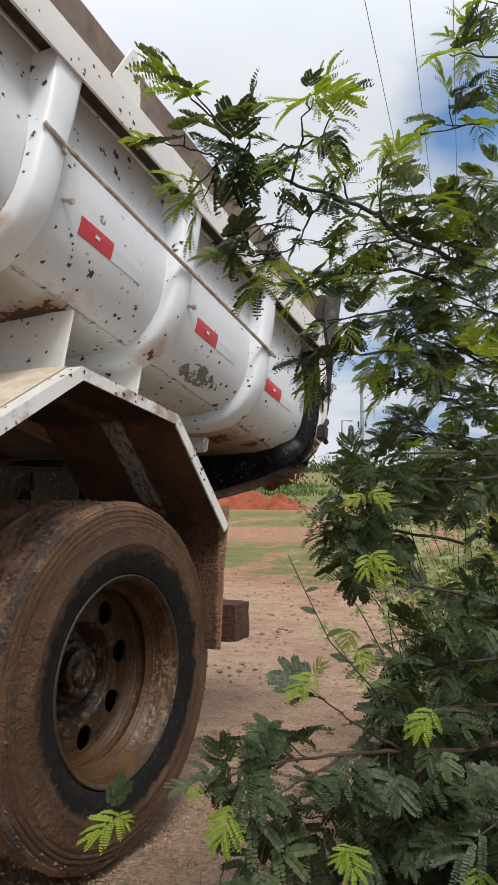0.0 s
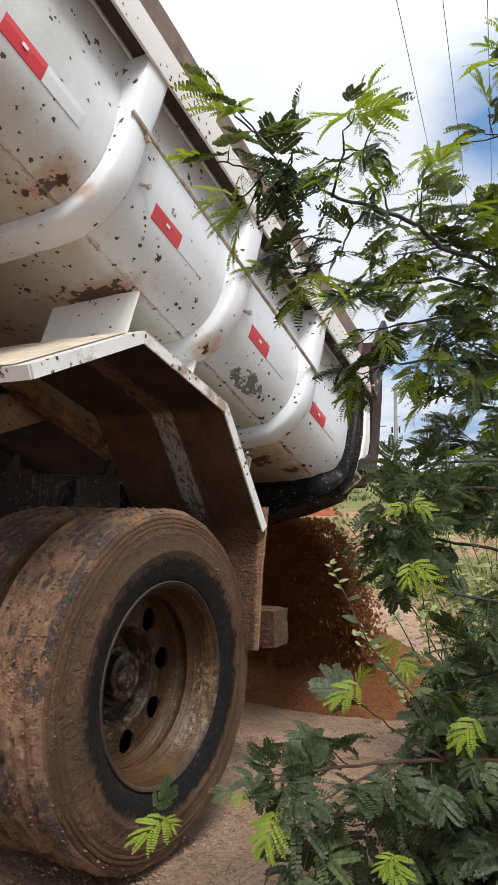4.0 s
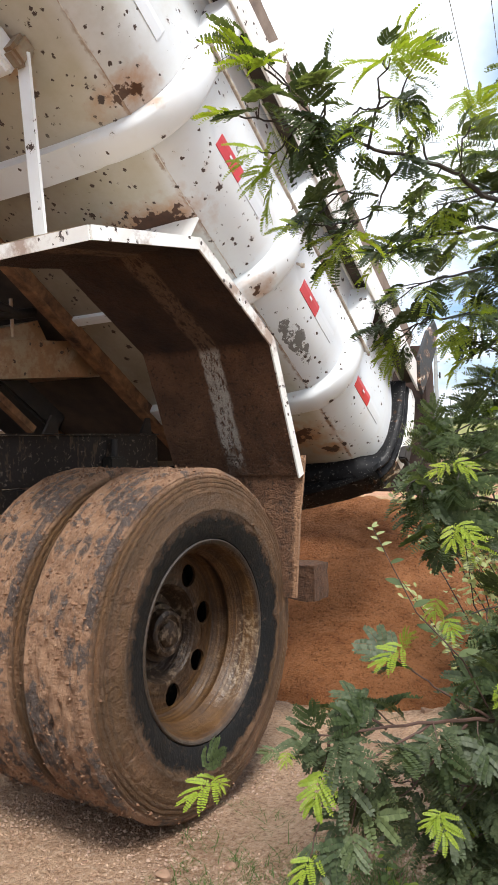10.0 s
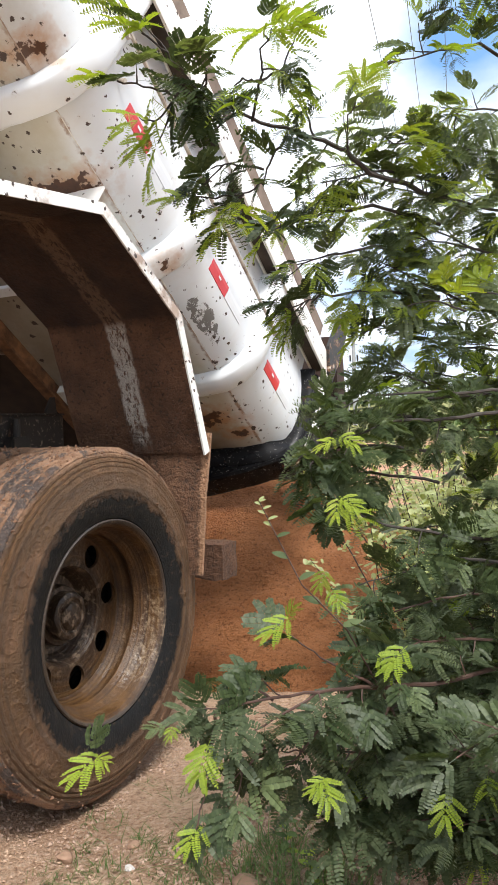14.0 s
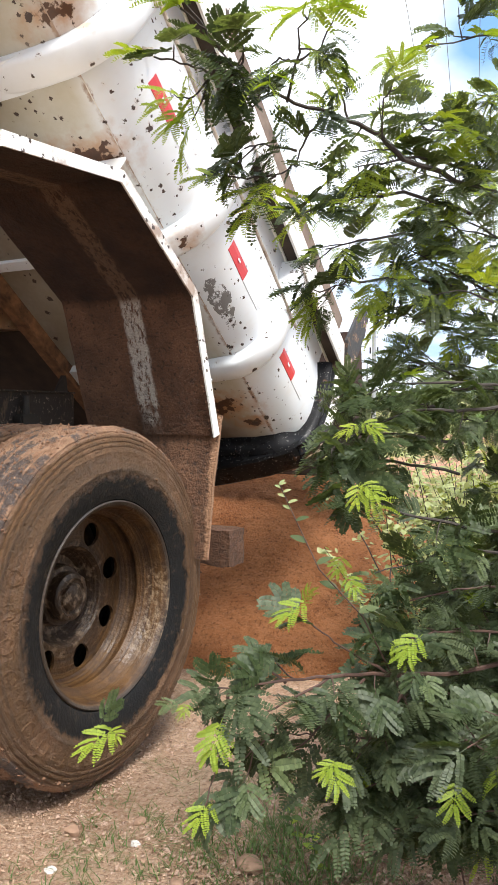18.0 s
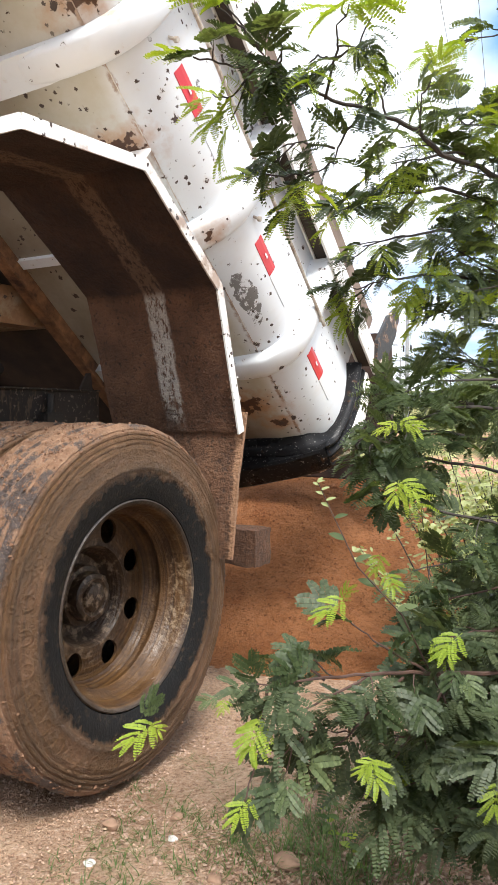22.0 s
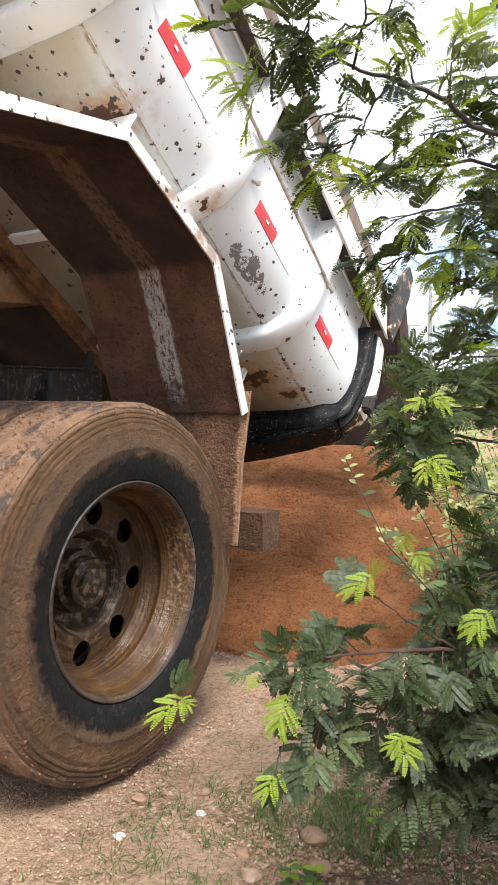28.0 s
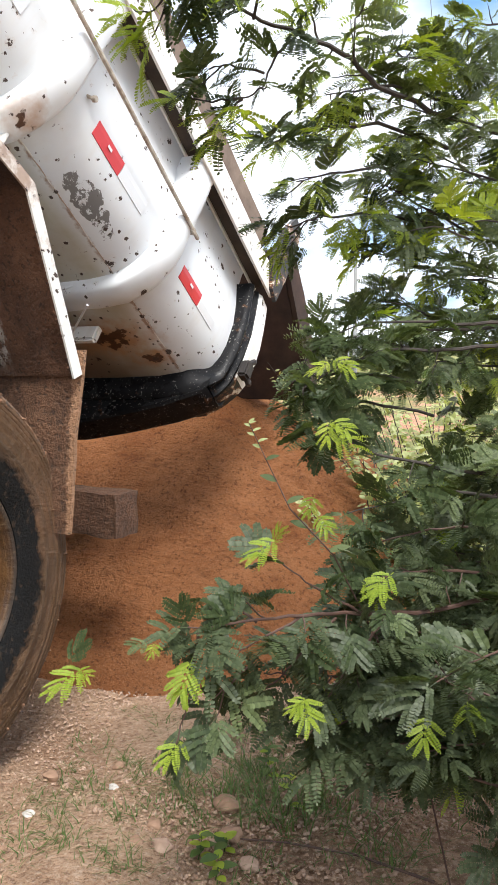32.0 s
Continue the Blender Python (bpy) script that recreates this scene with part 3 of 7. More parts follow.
M_WIRE = simple("aluminium_wire", (0.10, 0.10, 0.10), (0.16, 0.16, 0.16), 6, 0.6)
M_REDSOIL = simple("red_clay_soil", (0.17, 0.034, 0.012), (0.33, 0.085, 0.030), 2.6, 0.95, 0, 1.0, 0.10, 11)
M_BRICK = simple("red_clay_brick", (0.36, 0.11, 0.06), (0.48, 0.19, 0.11), 5, 0.9)
M_PLASTER = simple("white_lime_plaster", (0.66, 0.65, 0.62), (0.78, 0.77, 0.74), 3, 0.9)


# ---------------------------------------------------------------- builders
def part(name, bm, material, parent=None, label="", smooth=False):
    me = bpy.data.meshes.new(name)
    if isinstance(bm, bmesh.types.BMesh):
        bmesh.ops.recalc_face_normals(bm, faces=bm.faces)
        bm.to_mesh(me)
        bm.free()
    else:
        me.from_pydata(*bm)
    me.materials.append(material)
    if smooth:
        me.polygons.foreach_set("use_smooth", [True] * len(me.polygons))
        me.set_sharp_from_angle(angle=radians(38))
    ob = new(name, me)
    if parent is not None:
        ob.parent = parent
    if label:
        tagged(ob, label)
    return ob


def box(bm, x0, x1, y0, y1, z0, z1, bevel=0.0):
    r = bmesh.ops.create_cube(bm, size=1.0, matrix=Matrix.LocRotScale(((x0 + x1) / 2, (y0 + y1) / 2, (z0 + z1) / 2), None, (x1 - x0, y1 - y0, z1 - z0)))
    if bevel:
        es = list({e for v in r["verts"] for e in v.link_edges})
        bmesh.ops.bevel(bm, geom=es, offset=bevel, segments=2, affect="EDGES")
    return bm


def tube(bm, pts, radii, n=8):
    """A round tube through pts, with one radius or one for each point."""
    pts = [Vector(p) for p in pts]
    if not isinstance(radii, (list, tuple)):
        radii = [radii] * len(pts)
    rings = []
    side = None
    for i, p in enumerate(pts):
        d = (pts[min(i + 1, len(pts) - 1)] - pts[max(i - 1, 0)]).normalized()
        if side is None:
            side = d.orthogonal().normalized()
        side = (side - d * side.dot(d)).normalized()
        up = d.cross(side)
        rings.append([bm.verts.new(p + (side * math.cos(2 * math.pi * k / n) + up * math.sin(2 * math.pi * k / n)) * radii[i]) for k in range(n)])
    for r0, r1 in zip(rings, rings[1:]):
        for k in range(n):
            bm.faces.new((r0[k], r0[(k + 1) % n], r1[(k + 1) % n], r1[k]))
    bm.faces.new(rings[0][::-1])
    bm.faces.new(rings[-1])
    return bm


def lathe(bm, profile, n=64, closed=False, wobble=None):
    """Turn a profile of (x, r) about the x axis."""
    rings = []
    for j, (x, r) in enumerate(profile):
        ring = []
        for k in range(n):
            t = 2 * math.pi * k / n
            rr = r + (wobble(j, t, x, r) if wobble else 0.0)
            ring.append(bm.verts.new((x, rr * math.cos(t), rr * math.sin(t))))
        rings.append(ring)
    pairs = list(zip(rings, rings[1:])) + ([(rings[-1], rings[0])] if closed else [])
    for r0, r1 in pairs:
        for k in range(n):
            bm.faces.new((r0[k], r0[(k + 1) % n], r1[(k + 1) % n], r1[k]))
    return bm


def loft(bm, rows):
    vs = [[bm.verts.new(p) for p in row] for row in rows]
    for r0, r1 in zip(vs, vs[1:]):
        for k in range(len(r0) - 1):
            bm.faces.new((r0[k], r0[k + 1], r1[k + 1], r1[k]))
    return vs


def shift(ob, d=None):
    ob.data.transform(Matrix.Translation(d if d is not None else -H))
    return ob


def smoothstep(a, b, v):
    t = min(1.0, max(0.0, (v - a) / (b - a)))
    return t * t * (3 - 2 * t)


def ground_z(x, y):
    """Height of the ground: it falls away behind the truck, then lies flat."""
    if y < -4:
        z = 0.373 + 0.25 * (1 - math.exp((y + 4) * 0.35))
    elif y < 4:
        z = -SLOPE * y
    else:
        z = -0.373 - 0.26 * (1 - math.exp(-(y - 4) * 0.35))
    # the wheel track lies a little lower than the verge under the shrubs
    z -= 0.045 * (1 - smoothstep(0.05, 0.45, x)) * (1 - smoothstep(9, 16, abs(y)))
    return z


# ---------------------------------------------------------------- ground
def build_ground():
    def steps():
        s = []
        for v in np.linspace(-1, 1, 171):
            s.append(math.copysign(abs(v) * 3.2 + 900 * abs(v) ** 7, v))
        return s
    xs, ys = steps(), steps()
    verts, faces = [], []
    for y in ys:
        for x in xs:
            n1 = noise.noise(Vector((x * 2.1, y * 2.1, 0))) * 0.018 + noise.noise(Vector((x * 7, y * 7, 3))) * 0.007
            fade = 1 / (1 + (x * x + y * y) / 400)
            verts.append((x, y, ground_z(x, y) + n1 * fade))
    n = len(xs)
    for j in range(len(ys) - 1):
        for i in range(n - 1):
            faces.append((j * n + i, j * n + i + 1, (j + 1) * n + i + 1, (j + 1) * n + i))
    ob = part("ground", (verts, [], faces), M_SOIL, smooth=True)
    tagged(ob, "dry pinkish sandy soil with tyre tracks and grass strips", "ground", kind="structure")


build_ground()


# ---------------------------------------------------------------- the truck
truck = tagged(new("dump_truck"), "old white dump truck tipping its rusty chipped bed of sand", "truck")
truck.empty_display_size = 0.3

# outline of the bed's skin, from the top of the near side round to the middle of the floor: (x, z)
SKIN = [(-0.018, 1.93), (-0.014, 1.80), (0.013, 1.70), (0.031, 1.60), (0.034, 1.50), (0.026, 1.445), (0.006, 1.400), (-0.022, 1.365), (-0.068, 1.330),
        (-0.16, 1.312), (-0.35, 1.300), (-0.80, 1.295), (-1.22, 1.295)]
XC = -1.22
FULL = SKIN + [(2 * XC - x, z) for x, z in SKIN[-2::-1]]
Y_FRONT, Y_SKIN = -2.75, 1.19


def normals(path):
    out = []
    for i in range(len(path)):
        (x0, z0), (x1, z1) = path[max(i - 1, 0)], path[min(i + 1, len(path) - 1)]
        dx, dz = x1 - x0, z1 - z0
        l = math.hypot(dx, dz)
        out.append((-dz / l, dx / l))
    return out


def outward(path, d):
    return [(x + nx * d, z + nz * d) for (x, z), (nx, nz) in zip(path, normals(path))]


def build_bed():
    bm = bmesh.new()
    ys = [Y_FRONT + (Y_SKIN - Y_FRONT) * k / 40 for k in range(41)]
    outer = [[(x + noise.noise(Vector((0, y * 2.3, z * 3))) * 0.004, y, z) for x, z in FULL] for y in ys]
    inner = [[(x, y, z) for x, z in outward(FULL, -0.012)] for y in ys]
    a = loft(bm, outer)
    b = loft(bm, inner)
    for ra, rb in ((a[0], b[0]), (a[-1], b[-1])):
        for k in range(len(ra) - 1):
            bm.faces.new((ra[k], ra[k + 1], rb[k + 1], rb[k]))
    for k in (0, -1):
        for i in range(len(a) - 1):
            bm.faces.new((a[i][k], a[i + 1][k], b[i + 1][k], b[i][k]))
    # front wall of the bed
    vs = [bm.verts.new((x, Y_FRONT, z)) for x, z in FULL]
    bm.faces.new(vs)
    bed = shift(part("bed", bm, M_WHITE, truck, "white steel dump bed with chipped paint and rust", smooth=True))
    return bed


bed = build_bed()


def bed_part(name, bm, material, label="", smooth=False, parent=None):
    return shift(part(name, bm, material, parent or bed, label, smooth))


def dense(path, n=3):
    out = []
    for (x0, z0), (x1, z1) in zip(path, path[1:]):
        out += [(x0 + (x1 - x0) * k / n, z0 + (z1 - z0) * k / n) for k in range(n)]
    return out + [path[-1]]


def build_rib(yc, w=0.052):
    for side in (0, 1):
        bm = bmesh.new()
        path = dense([(0.004, 1.858), (0.008, 1.80), (0.024, 1.70), (0.034, 1.60)] + SKIN[4:-2] + [(-0.62, 1.297)])
        nrm = normals(path)
        rows = []
        for i, ((x, z), (nx, nz)) in enumerate(zip(path, nrm)):
            top = smoothstep(1.55, 1.83, z)
            depth = 0.047 + 0.024 * top
            if x < -0.1:
                depth *= 1 - 0.75 * smoothstep(0.12, 0.55, -x)
            ww = w
            row = []
            for f, g in ((-1, -0.05), (-0.97, 0.40), (-0.86, 0.78), (-0.64, 0.96), (0.0, 1.0), (0.64, 0.96), (0.86, 0.78), (0.97, 0.40), (1, -0.05)):
                if g > 0:
                    g += (1 - g) * 0.85 * top
                px, pz = x + nx * depth * g, z + nz * depth * g
                if g < 0:
                    px, pz = x - nx * 0.045 * top, z - nz * 0.045 * top
                row.append((px if not side else 2 * XC - px, yc + ww * f, pz))
            rows.append(row)
        vs = loft(bm, rows)
        bm.faces.new(vs[0]); bm.faces.new(vs[-1])
        bed_part("rib", bm, M_RIB, "rounded white pressed-steel rib", True)


RIBS = (-2.50, -1.86, -1.225, -0.588, 0.054, 0.665)
for yc in RIBS:
    build_rib(yc)


def build_rail():
    for side in (0, 1):
        def fx(x):
            return x if not side else 2 * XC - x
        bm = bmesh.new()
        prof = [(-0.004, 1.930), (-0.004, 1.860), (0.004, 1.860), (0.004, 1.920), (0.072, 1.920), (0.076, 1.916), (0.076, 1.828), (0.088, 1.824), (0.090, 1.834), (0.090, 1.920), (0.082, 1.930)]
        rows = []
        for k in range(41):
            y = Y_FRONT - 0.02 + (1.305 - Y_FRONT) * k / 40
            bow = 0.003 * noise.noise(Vector((y * 1.7, side, 8)))
            rows.append([(fx(x + bow), y, z + bow * 0.5) for x, z in prof + prof[:1]])
        vs = loft(bm, rows)
        bm.faces.new(vs[0][:-1]); bm.faces.new(vs[-1][:-1])
        bmesh.ops.remove_doubles(bm, verts=bm.verts, dist=0.00005)
        bed_part("top_rail", bm, M_RAIL, "cream painted steel channel along the top edge", True)
        # near-black filler painted for the shade inside the hollow rail
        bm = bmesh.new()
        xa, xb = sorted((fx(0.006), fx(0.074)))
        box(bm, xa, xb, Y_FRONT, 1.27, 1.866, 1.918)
        bed_part("rail_packing", bm, M_UNDER, "near-black filler for the shade in the rail")
        bm = bmesh.new()
        xa, xb = sorted((fx(0.012), fx(0.050)))
        n = 46
        rows = []
        for k in range(n + 1):
            y = Y_FRONT + (1.16 - Y_FRONT) * k / n
            zt = 2.066 + 0.006 * noise.noise(Vector((y * 5, side, 2)))
            rows.append([(xa, y, 1.931), (xb, y, 1.931), (xb, y, zt), (xa, y, zt), (xa, y, 1.931)])
        vs = loft(bm, rows)
        bm.faces.new(vs[0][:4]); bm.faces.new(vs[-1][:4])
        bed_part("side_board", bm, M_BOARD, "weathered brown extension board")
        for yg in (-1.6, -0.345):
            bm = bmesh.new()
            prof = [(yg - 0.075, 1.931), (yg + 0.06, 1.931), (yg + 0.05, 1.99), (yg + 0.005, 2.105), (yg - 0.02, 2.10), (yg - 0.075, 1.96)]
            x0, x1 = fx(0.054), fx(0.064)
            f0 = [bm.verts.new((x0, y, z)) for y, z in prof]
            f1 = [bm.verts.new((x1, y, z)) for y, z in prof]
            bm.faces.new(f0); bm.faces.new(f1[::-1])
            for k in range(len(prof)):
                bm.faces.new((f0[k], f0[(k + 1) % len(prof)], f1[(k + 1) % len(prof)], f1[k]))
            bed_part("gusset", bm, M_RAIL, "pointed cream steel gusset plate")


build_rail()


def build_tail():
    edge = [(0.006, 1.805), (0.022, 1.70), (0.034, 1.60)] + SKIN[4:]
    path = dense(edge + [(2 * XC - x, z) for x, z in edge[-2::-1]], 3)
    nrm = normals(path)

    def band(name, prof, mat, label, lo=0.0, hi=9.0):
        bm = bmesh.new()
        rows = []
        for (x, z), (nx, nz) in zip(path, nrm):
            if not lo <= z <= hi:
                continue
            k = 1 + 0.7 * (1 - smoothstep(1.33, 1.47, z)) if name == "tail_frame" else 1
            rows.append([(x + nx * d * k, 1.25 - (1.25 - y) * 0.55 * (1 + 0.8 * (1 - smoothstep(1.33, 1.40, z))) if name == "tail_frame" else y, z + nz * d * k) for y, d in prof])
        loft(bm, rows)
        bed_part(name, bm, mat, label, True)
    band("tail_frame", [(1.112, -0.025), (1.118, 0.0), (1.121, 0.022), (1.130, 0.038), (1.148, 0.047), (1.168, 0.045), (1.184, 0.034), (1.196, 0.030), (1.208, 0.038), (1.225, 0.049), (1.240, 0.049), (1.248, 0.040), (1.25, 0.0)],
         M_BLACK, "black painted ribbed frame round the tail")
    band("tail_edge", [(1.248, -0.012), (1.249, 0.048), (1.26, 0.056), (1.335, 0.050), (1.345, 0.040), (1.345, -0.012), (1.25, -0.012)],
         M_BLACKCHIP, "chipped black strip under the tail edge", 0.0, 1.44)
    strip = [(1.248, -0.012), (1.249, 0.048), (1.26, 0.056), (1.335, 0.050), (1.345, 0.040), (1.345, -0.012), (1.25, -0.012)]
    for k in (0, 1):
        bm = bmesh.new()
        loft(bm, [[((x + nx * d) if not k else 2 * XC - x - nx * d, y, z + nz * d) for y, d in strip] for (x, z), (nx, nz) in zip(path[:len(path) // 2], nrm) if z >= 1.43])
        bed_part("edge_strip", bm, M_RAIL, "rusty cream strip on the tail edge", True)
    # oily skirt under the tail: its lower edge sags from the corners towards the middle
    bm = bmesh.new()
    half = [(0.036, 1.283), (0.022, 1.268), (-0.01, 1.254), (-0.05, 1.238), (-0.12, 1.208), (-0.30, 1.155), (-0.50, 1.108), (-0.80, 1.095), (XC, 1.09)]
    edge = half + [(2 * XC - x, z) for x, z in half[-2::-1]]
    rows = []
    for x, z in edge:
        z += 0.006 * noise.noise(Vector((x * 6, 0, 4)))
        rows.append([(x, 1.15, 1.285), (x, 1.155, z + 0.05), (x, 1.15, z + 0.012), (x, 1.16, z + 0.002), (x, 1.26, z - 0.004), (x, 1.285, z + 0.012), (x, 1.29, z + 0.05), (x, 1.27, 1.285), (x, 1.15, 1.285)])
    vs = loft(bm, rows)
    bm.faces.new(vs[0][:8]); bm.faces.new(vs[-1][:8])
    bed_part("hinge_beam", bm, M_BLACK, "oily black hinge beam sagging under the tail", True)
    # latch hook on the near corner
    bm = bmesh.new()
    box(bm, 0.085, 0.125, 1.225, 1.275, 1.40, 1.47, 0.008)
    tube(bm, [(0.105, 1.25, 1.46), (0.115, 1.27, 1.49), (0.105, 1.29, 1.505)], 0.011)
    tube(bm, [(0.105, 1.25, 1.42), (0.115, 1.28, 1.40), (0.105, 1.30, 1.41)], 0.012)
    bed_part("latch", bm, M_DARK, "black iron tailgate latch", True)
    # corner plates that carry the tailgate's pivots
    for side in (0, 1):
        bm = bmesh.new()
        prof = [(1.17, 1.935), (1.245, 1.835), (1.300, 1.815), (1.318, 1.94), (1.335, 2.12), (1.315, 2.225), (1.250, 2.235), (1.195, 2.12)]
        x0, x1 = 0.090, 0.106
        if side:
            x0, x1 = 2 * XC - x0, 2 * XC - x1
        f0 = [bm.verts.new((x0, y, z)) for y, z in prof]
        f1 = [bm.verts.new((x1, y, z)) for y, z in prof]
        bm.faces.new(f0); bm.faces.new(f1[::-1])
        for k in range(len(prof)):
            bm.faces.new((f0[k], f0[(k + 1) % len(prof)], f1[(k + 1) % len(prof)], f1[k]))
        bed_part("pivot_plate", bm, M_BLACKCHIP, "worn black and cream pivot plate")


build_tail()

PIVOT = Vector((0.0, 1.375, 2.165))


def build_gate():
    bm = bmesh.new()
    # plate, with side flanges that widen below the pivot; y runs to the rear, z down from the pivot
    box(bm, 2 * XC - 0.02, 0.02, -0.03, 0.01, -0.73, 0.02, 0.006)
    gate = part("tailgate", bm, M_GATE, bed, "sand-stained brown steel tailgate hung from its top")
    gate.location = PIVOT - H
    for x0 in (0.021, 2 * XC - 0.041):
        bm = bmesh.new()
        prof = [(-0.03, 0.025), (0.02, 0.03), (0.07, -0.03), (0.092, -0.24), (0.088, -0.54), (0.04, -0.69), (-0.03, -0.71)]
        f0 = [bm.verts.new((x0, y, z)) for y, z in prof]
        f1 = [bm.verts.new((x0 + 0.02, y, z)) for y, z in prof]
        bm.faces.new(f0); bm.faces.new(f1[::-1])
        for k in range(len(prof)):
            bm.faces.new((f0[k], f0[(k + 1) % len(prof)], f1[(k + 1) % len(prof)], f1[k]))
        part("side_flange", bm, M_GATE, gate)
    for z in (-0.22, -0.44, -0.66):
        bm = bmesh.new()
        box(bm, 2 * XC + 0.0, 0.0, 0.011, 0.07, z - 0.04, z + 0.04, 0.01)
        part("stiffener", bm, M_GATE, gate)
    return gate


gate = build_gate()


def skin_x(y, z):
    """Where the near side of the bed's skin stands out to, at a place along it and a height."""
    for (xa, za), (xb, zb) in zip(SKIN, SKIN[1:]):
        if zb <= z <= za:
            f = (za - z) / (za - zb)
            na, nb = (noise.noise(Vector((0, y * 2.3, q * 3))) * 0.004 for q in (za, zb))
            return (xa + na) * (1 - f) + (xb + nb) * f
    return 0.03


HOIST = [(-0.42, 0.805), (0.148, 1.279), (0.372, 1.272), (-0.337, 0.686)]


def build_bed_details():
    # marker tapes between the ribs: red half and white half
    for y0 in (-1.665, -1.035, -0.405, 0.222, 0.783):
        for side in (0, 1):
            for name, ya, yb, mat in (("red_marker", y0, y0 + 0.145, M_RED), ("white_marker", y0 + 0.147, y0 + 0.292, M_TAPE)):
                if y0 > 0.7 and name == "white_marker":
                    yb = y0 + 0.27
                bm = bmesh.new()
                z0, z1 = 1.469, 1.521
                x = 0.0345 + noise.noise(Vector((0, (ya + yb) / 2 * 2.3, 4.5))) * 0.004
                xa, xb = x, x + 0.0018
                if side:
                    xa, xb = 2 * XC - x - 0.0018, 2 * XC - x
                cs = []
                for q in (0.0, 0.0024):
                    cs.append([[bm.verts.new((skin_x(y, z) + q if not side else 2 * XC - skin_x(y, z) - q, y, z)) for z in (z0, 1.486, 1.503, z1)] for y in (ya, ya * 0.75 + yb * 0.25, (ya + yb) / 2, ya * 0.25 + yb * 0.75, yb)])
                for c in cs:
                    for r0, r1 in zip(c, c[1:]):
                        for k in range(3):
                            bm.faces.new((r0[k], r0[k + 1], r1[k + 1], r1[k]))
                rim = [[c[i][0] for i in range(5)] + [c[4][1], c[4][2]] + [c[i][3] for i in range(4, -1, -1)] + [c[0][2], c[0][1]] for c in cs]
                for k in range(len(rim[0])):
                    j = (k + 1) % len(rim[0])
                    bm.faces.new((rim[0][k], rim[0][j], rim[1][j], rim[1][k]))
                xa, xb = xa + 0.0014, xb + 0.0014
                if side:
                    xa, xb = xa - 0.0028, xb - 0.0028
                count = len(bm.faces)
                if name == "red_marker":
                    box(bm, xb if not side else xa - 0.0008, xb + 0.0008 if not side else xa, (ya + yb) / 2 - 0.01, (ya + yb) / 2 + 0.01, 1.490, 1.500)
                ob = bed_part(name, bm, mat, "red reflective marker tape" if mat is M_RED else "white reflective marker tape")
                if name == "red_marker":
                    ob.data.materials.append(M_TAPE)
                    for p in list(ob.data.polygons)[count:]:
                        p.material_index = 1
    # tie rod along the side, on hooks
    bm = bmesh.new()
    tube(bm, [(0.080, -0.64, 1.625), (0.090, -0.58, 1.609), (0.092, -0.2, 1.600), (0.092, 0.02, 1.597), (0.090, 0.4, 1.592), (0.086, 0.735, 1.588)], 0.0066)
    tube(bm, [(0.06, -0.56, 1.60), (0.092, -0.56, 1.602)], 0.012, 6)
    tube(bm, [(0.06, 0.70, 1.585), (0.090, 0.70, 1.589)], 0.012, 6)
    bed_part("tie_rod", bm, M_ROD, "rusty tarpaulin tie rod", True)
    for y, z in ((-0.485, 1.520), (0.150, 1.530), (-1.10, 1.520)):
        bm = bmesh.new()
        tube(bm, [(0.03, y, z), (0.052, y + 0.01, z - 0.004)], 0.005, 8)
        tube(bm, [(0.049, y + 0.01, z - 0.004), (0.060, y + 0.012, z - 0.005)], 0.009, 8)
        bed_part("hook_pin", bm, M_ROD, "small rusty hook pin", True)
    # weld seams where side meets floor
    for ya, yb in zip((Y_FRONT,) + RIBS, RIBS + (1.10,)):
        bm = bmesh.new()
        pts, rad = [], []
        n = 24
        for k in range(n + 1):
            y = ya + (yb - ya) * k / n
            pts.append((-0.070 + 0.003 * noise.noise(Vector((y * 30, 1, 2))), y, 1.329))
            rad.append(0.0014 + 0.0018 * abs(noise.noise(Vector((y * 60, 5, 2)))))
        tube(bm, pts, rad, 6)
        bed_part("weld_seam", bm, M_SEAM, "weld seam spotted with rust", True)
    # beams and cross members under the floor
    for x in (-0.86, -1.58):
        bm = bmesh.new()
        box(bm, x - 0.010, x + 0.010, Y_FRONT, 1.08, 1.234, 1.296, 0.003)
        box(bm, x - 0.030, x + 0.030, Y_FRONT, 1.08, 1.222, 1.2335, 0.003)
        bed_part("floor_beam", bm, M_RUSTY, "rusty brown steel beam under the floor")
    for k, yc in enumerate(RIBS):
        for side in (0, 1):
            bm = bmesh.new()
            rows = []
            for x, zb, h in ((-0.20, 1.292, 0.018), (-0.24, 1.276, 0.030), (-0.45, 1.258, 0.04), (-0.845, 1.256, 0.04)):
                xx = x if not side else 2 * XC - x
                w = 0.02 if abs(yc) < 0.1 and x < -0.3 else 0.05
                zb, h = (zb + 0.022, h - 0.022) if abs(yc) < 0.1 and x < -0.3 else (zb, h)
                rows.append([(xx, yc - w, zb + h), (xx, yc - w, zb), (xx, yc + w, zb), (xx, yc + w, zb + h), (xx, yc - w, zb + h)])
            vs = loft(bm, rows)
            bm.faces.new(vs[0][:4]); bm.faces.new(vs[-1][:4])
            bed_part("outrigger", bm, M_RIB, "white box outrigger under the floor")
    bm = bmesh.new()
    box(bm, -0.845, -0.24, -0.99, -0.89, 1.215, 1.30, 0.012)
    bed_part("cross_member", bm, M_RIB, "white box cross member with a rusty end")
    # bracket and strut that hold up the mudguard
    bm = bmesh.new()
    box(bm, -0.25, -0.205, -0.945, -0.885, 1.235, 1.315, 0.010)
    bed_part("bracket", bm, M_FRAME, "rusty bracket")
    bm = bmesh.new()
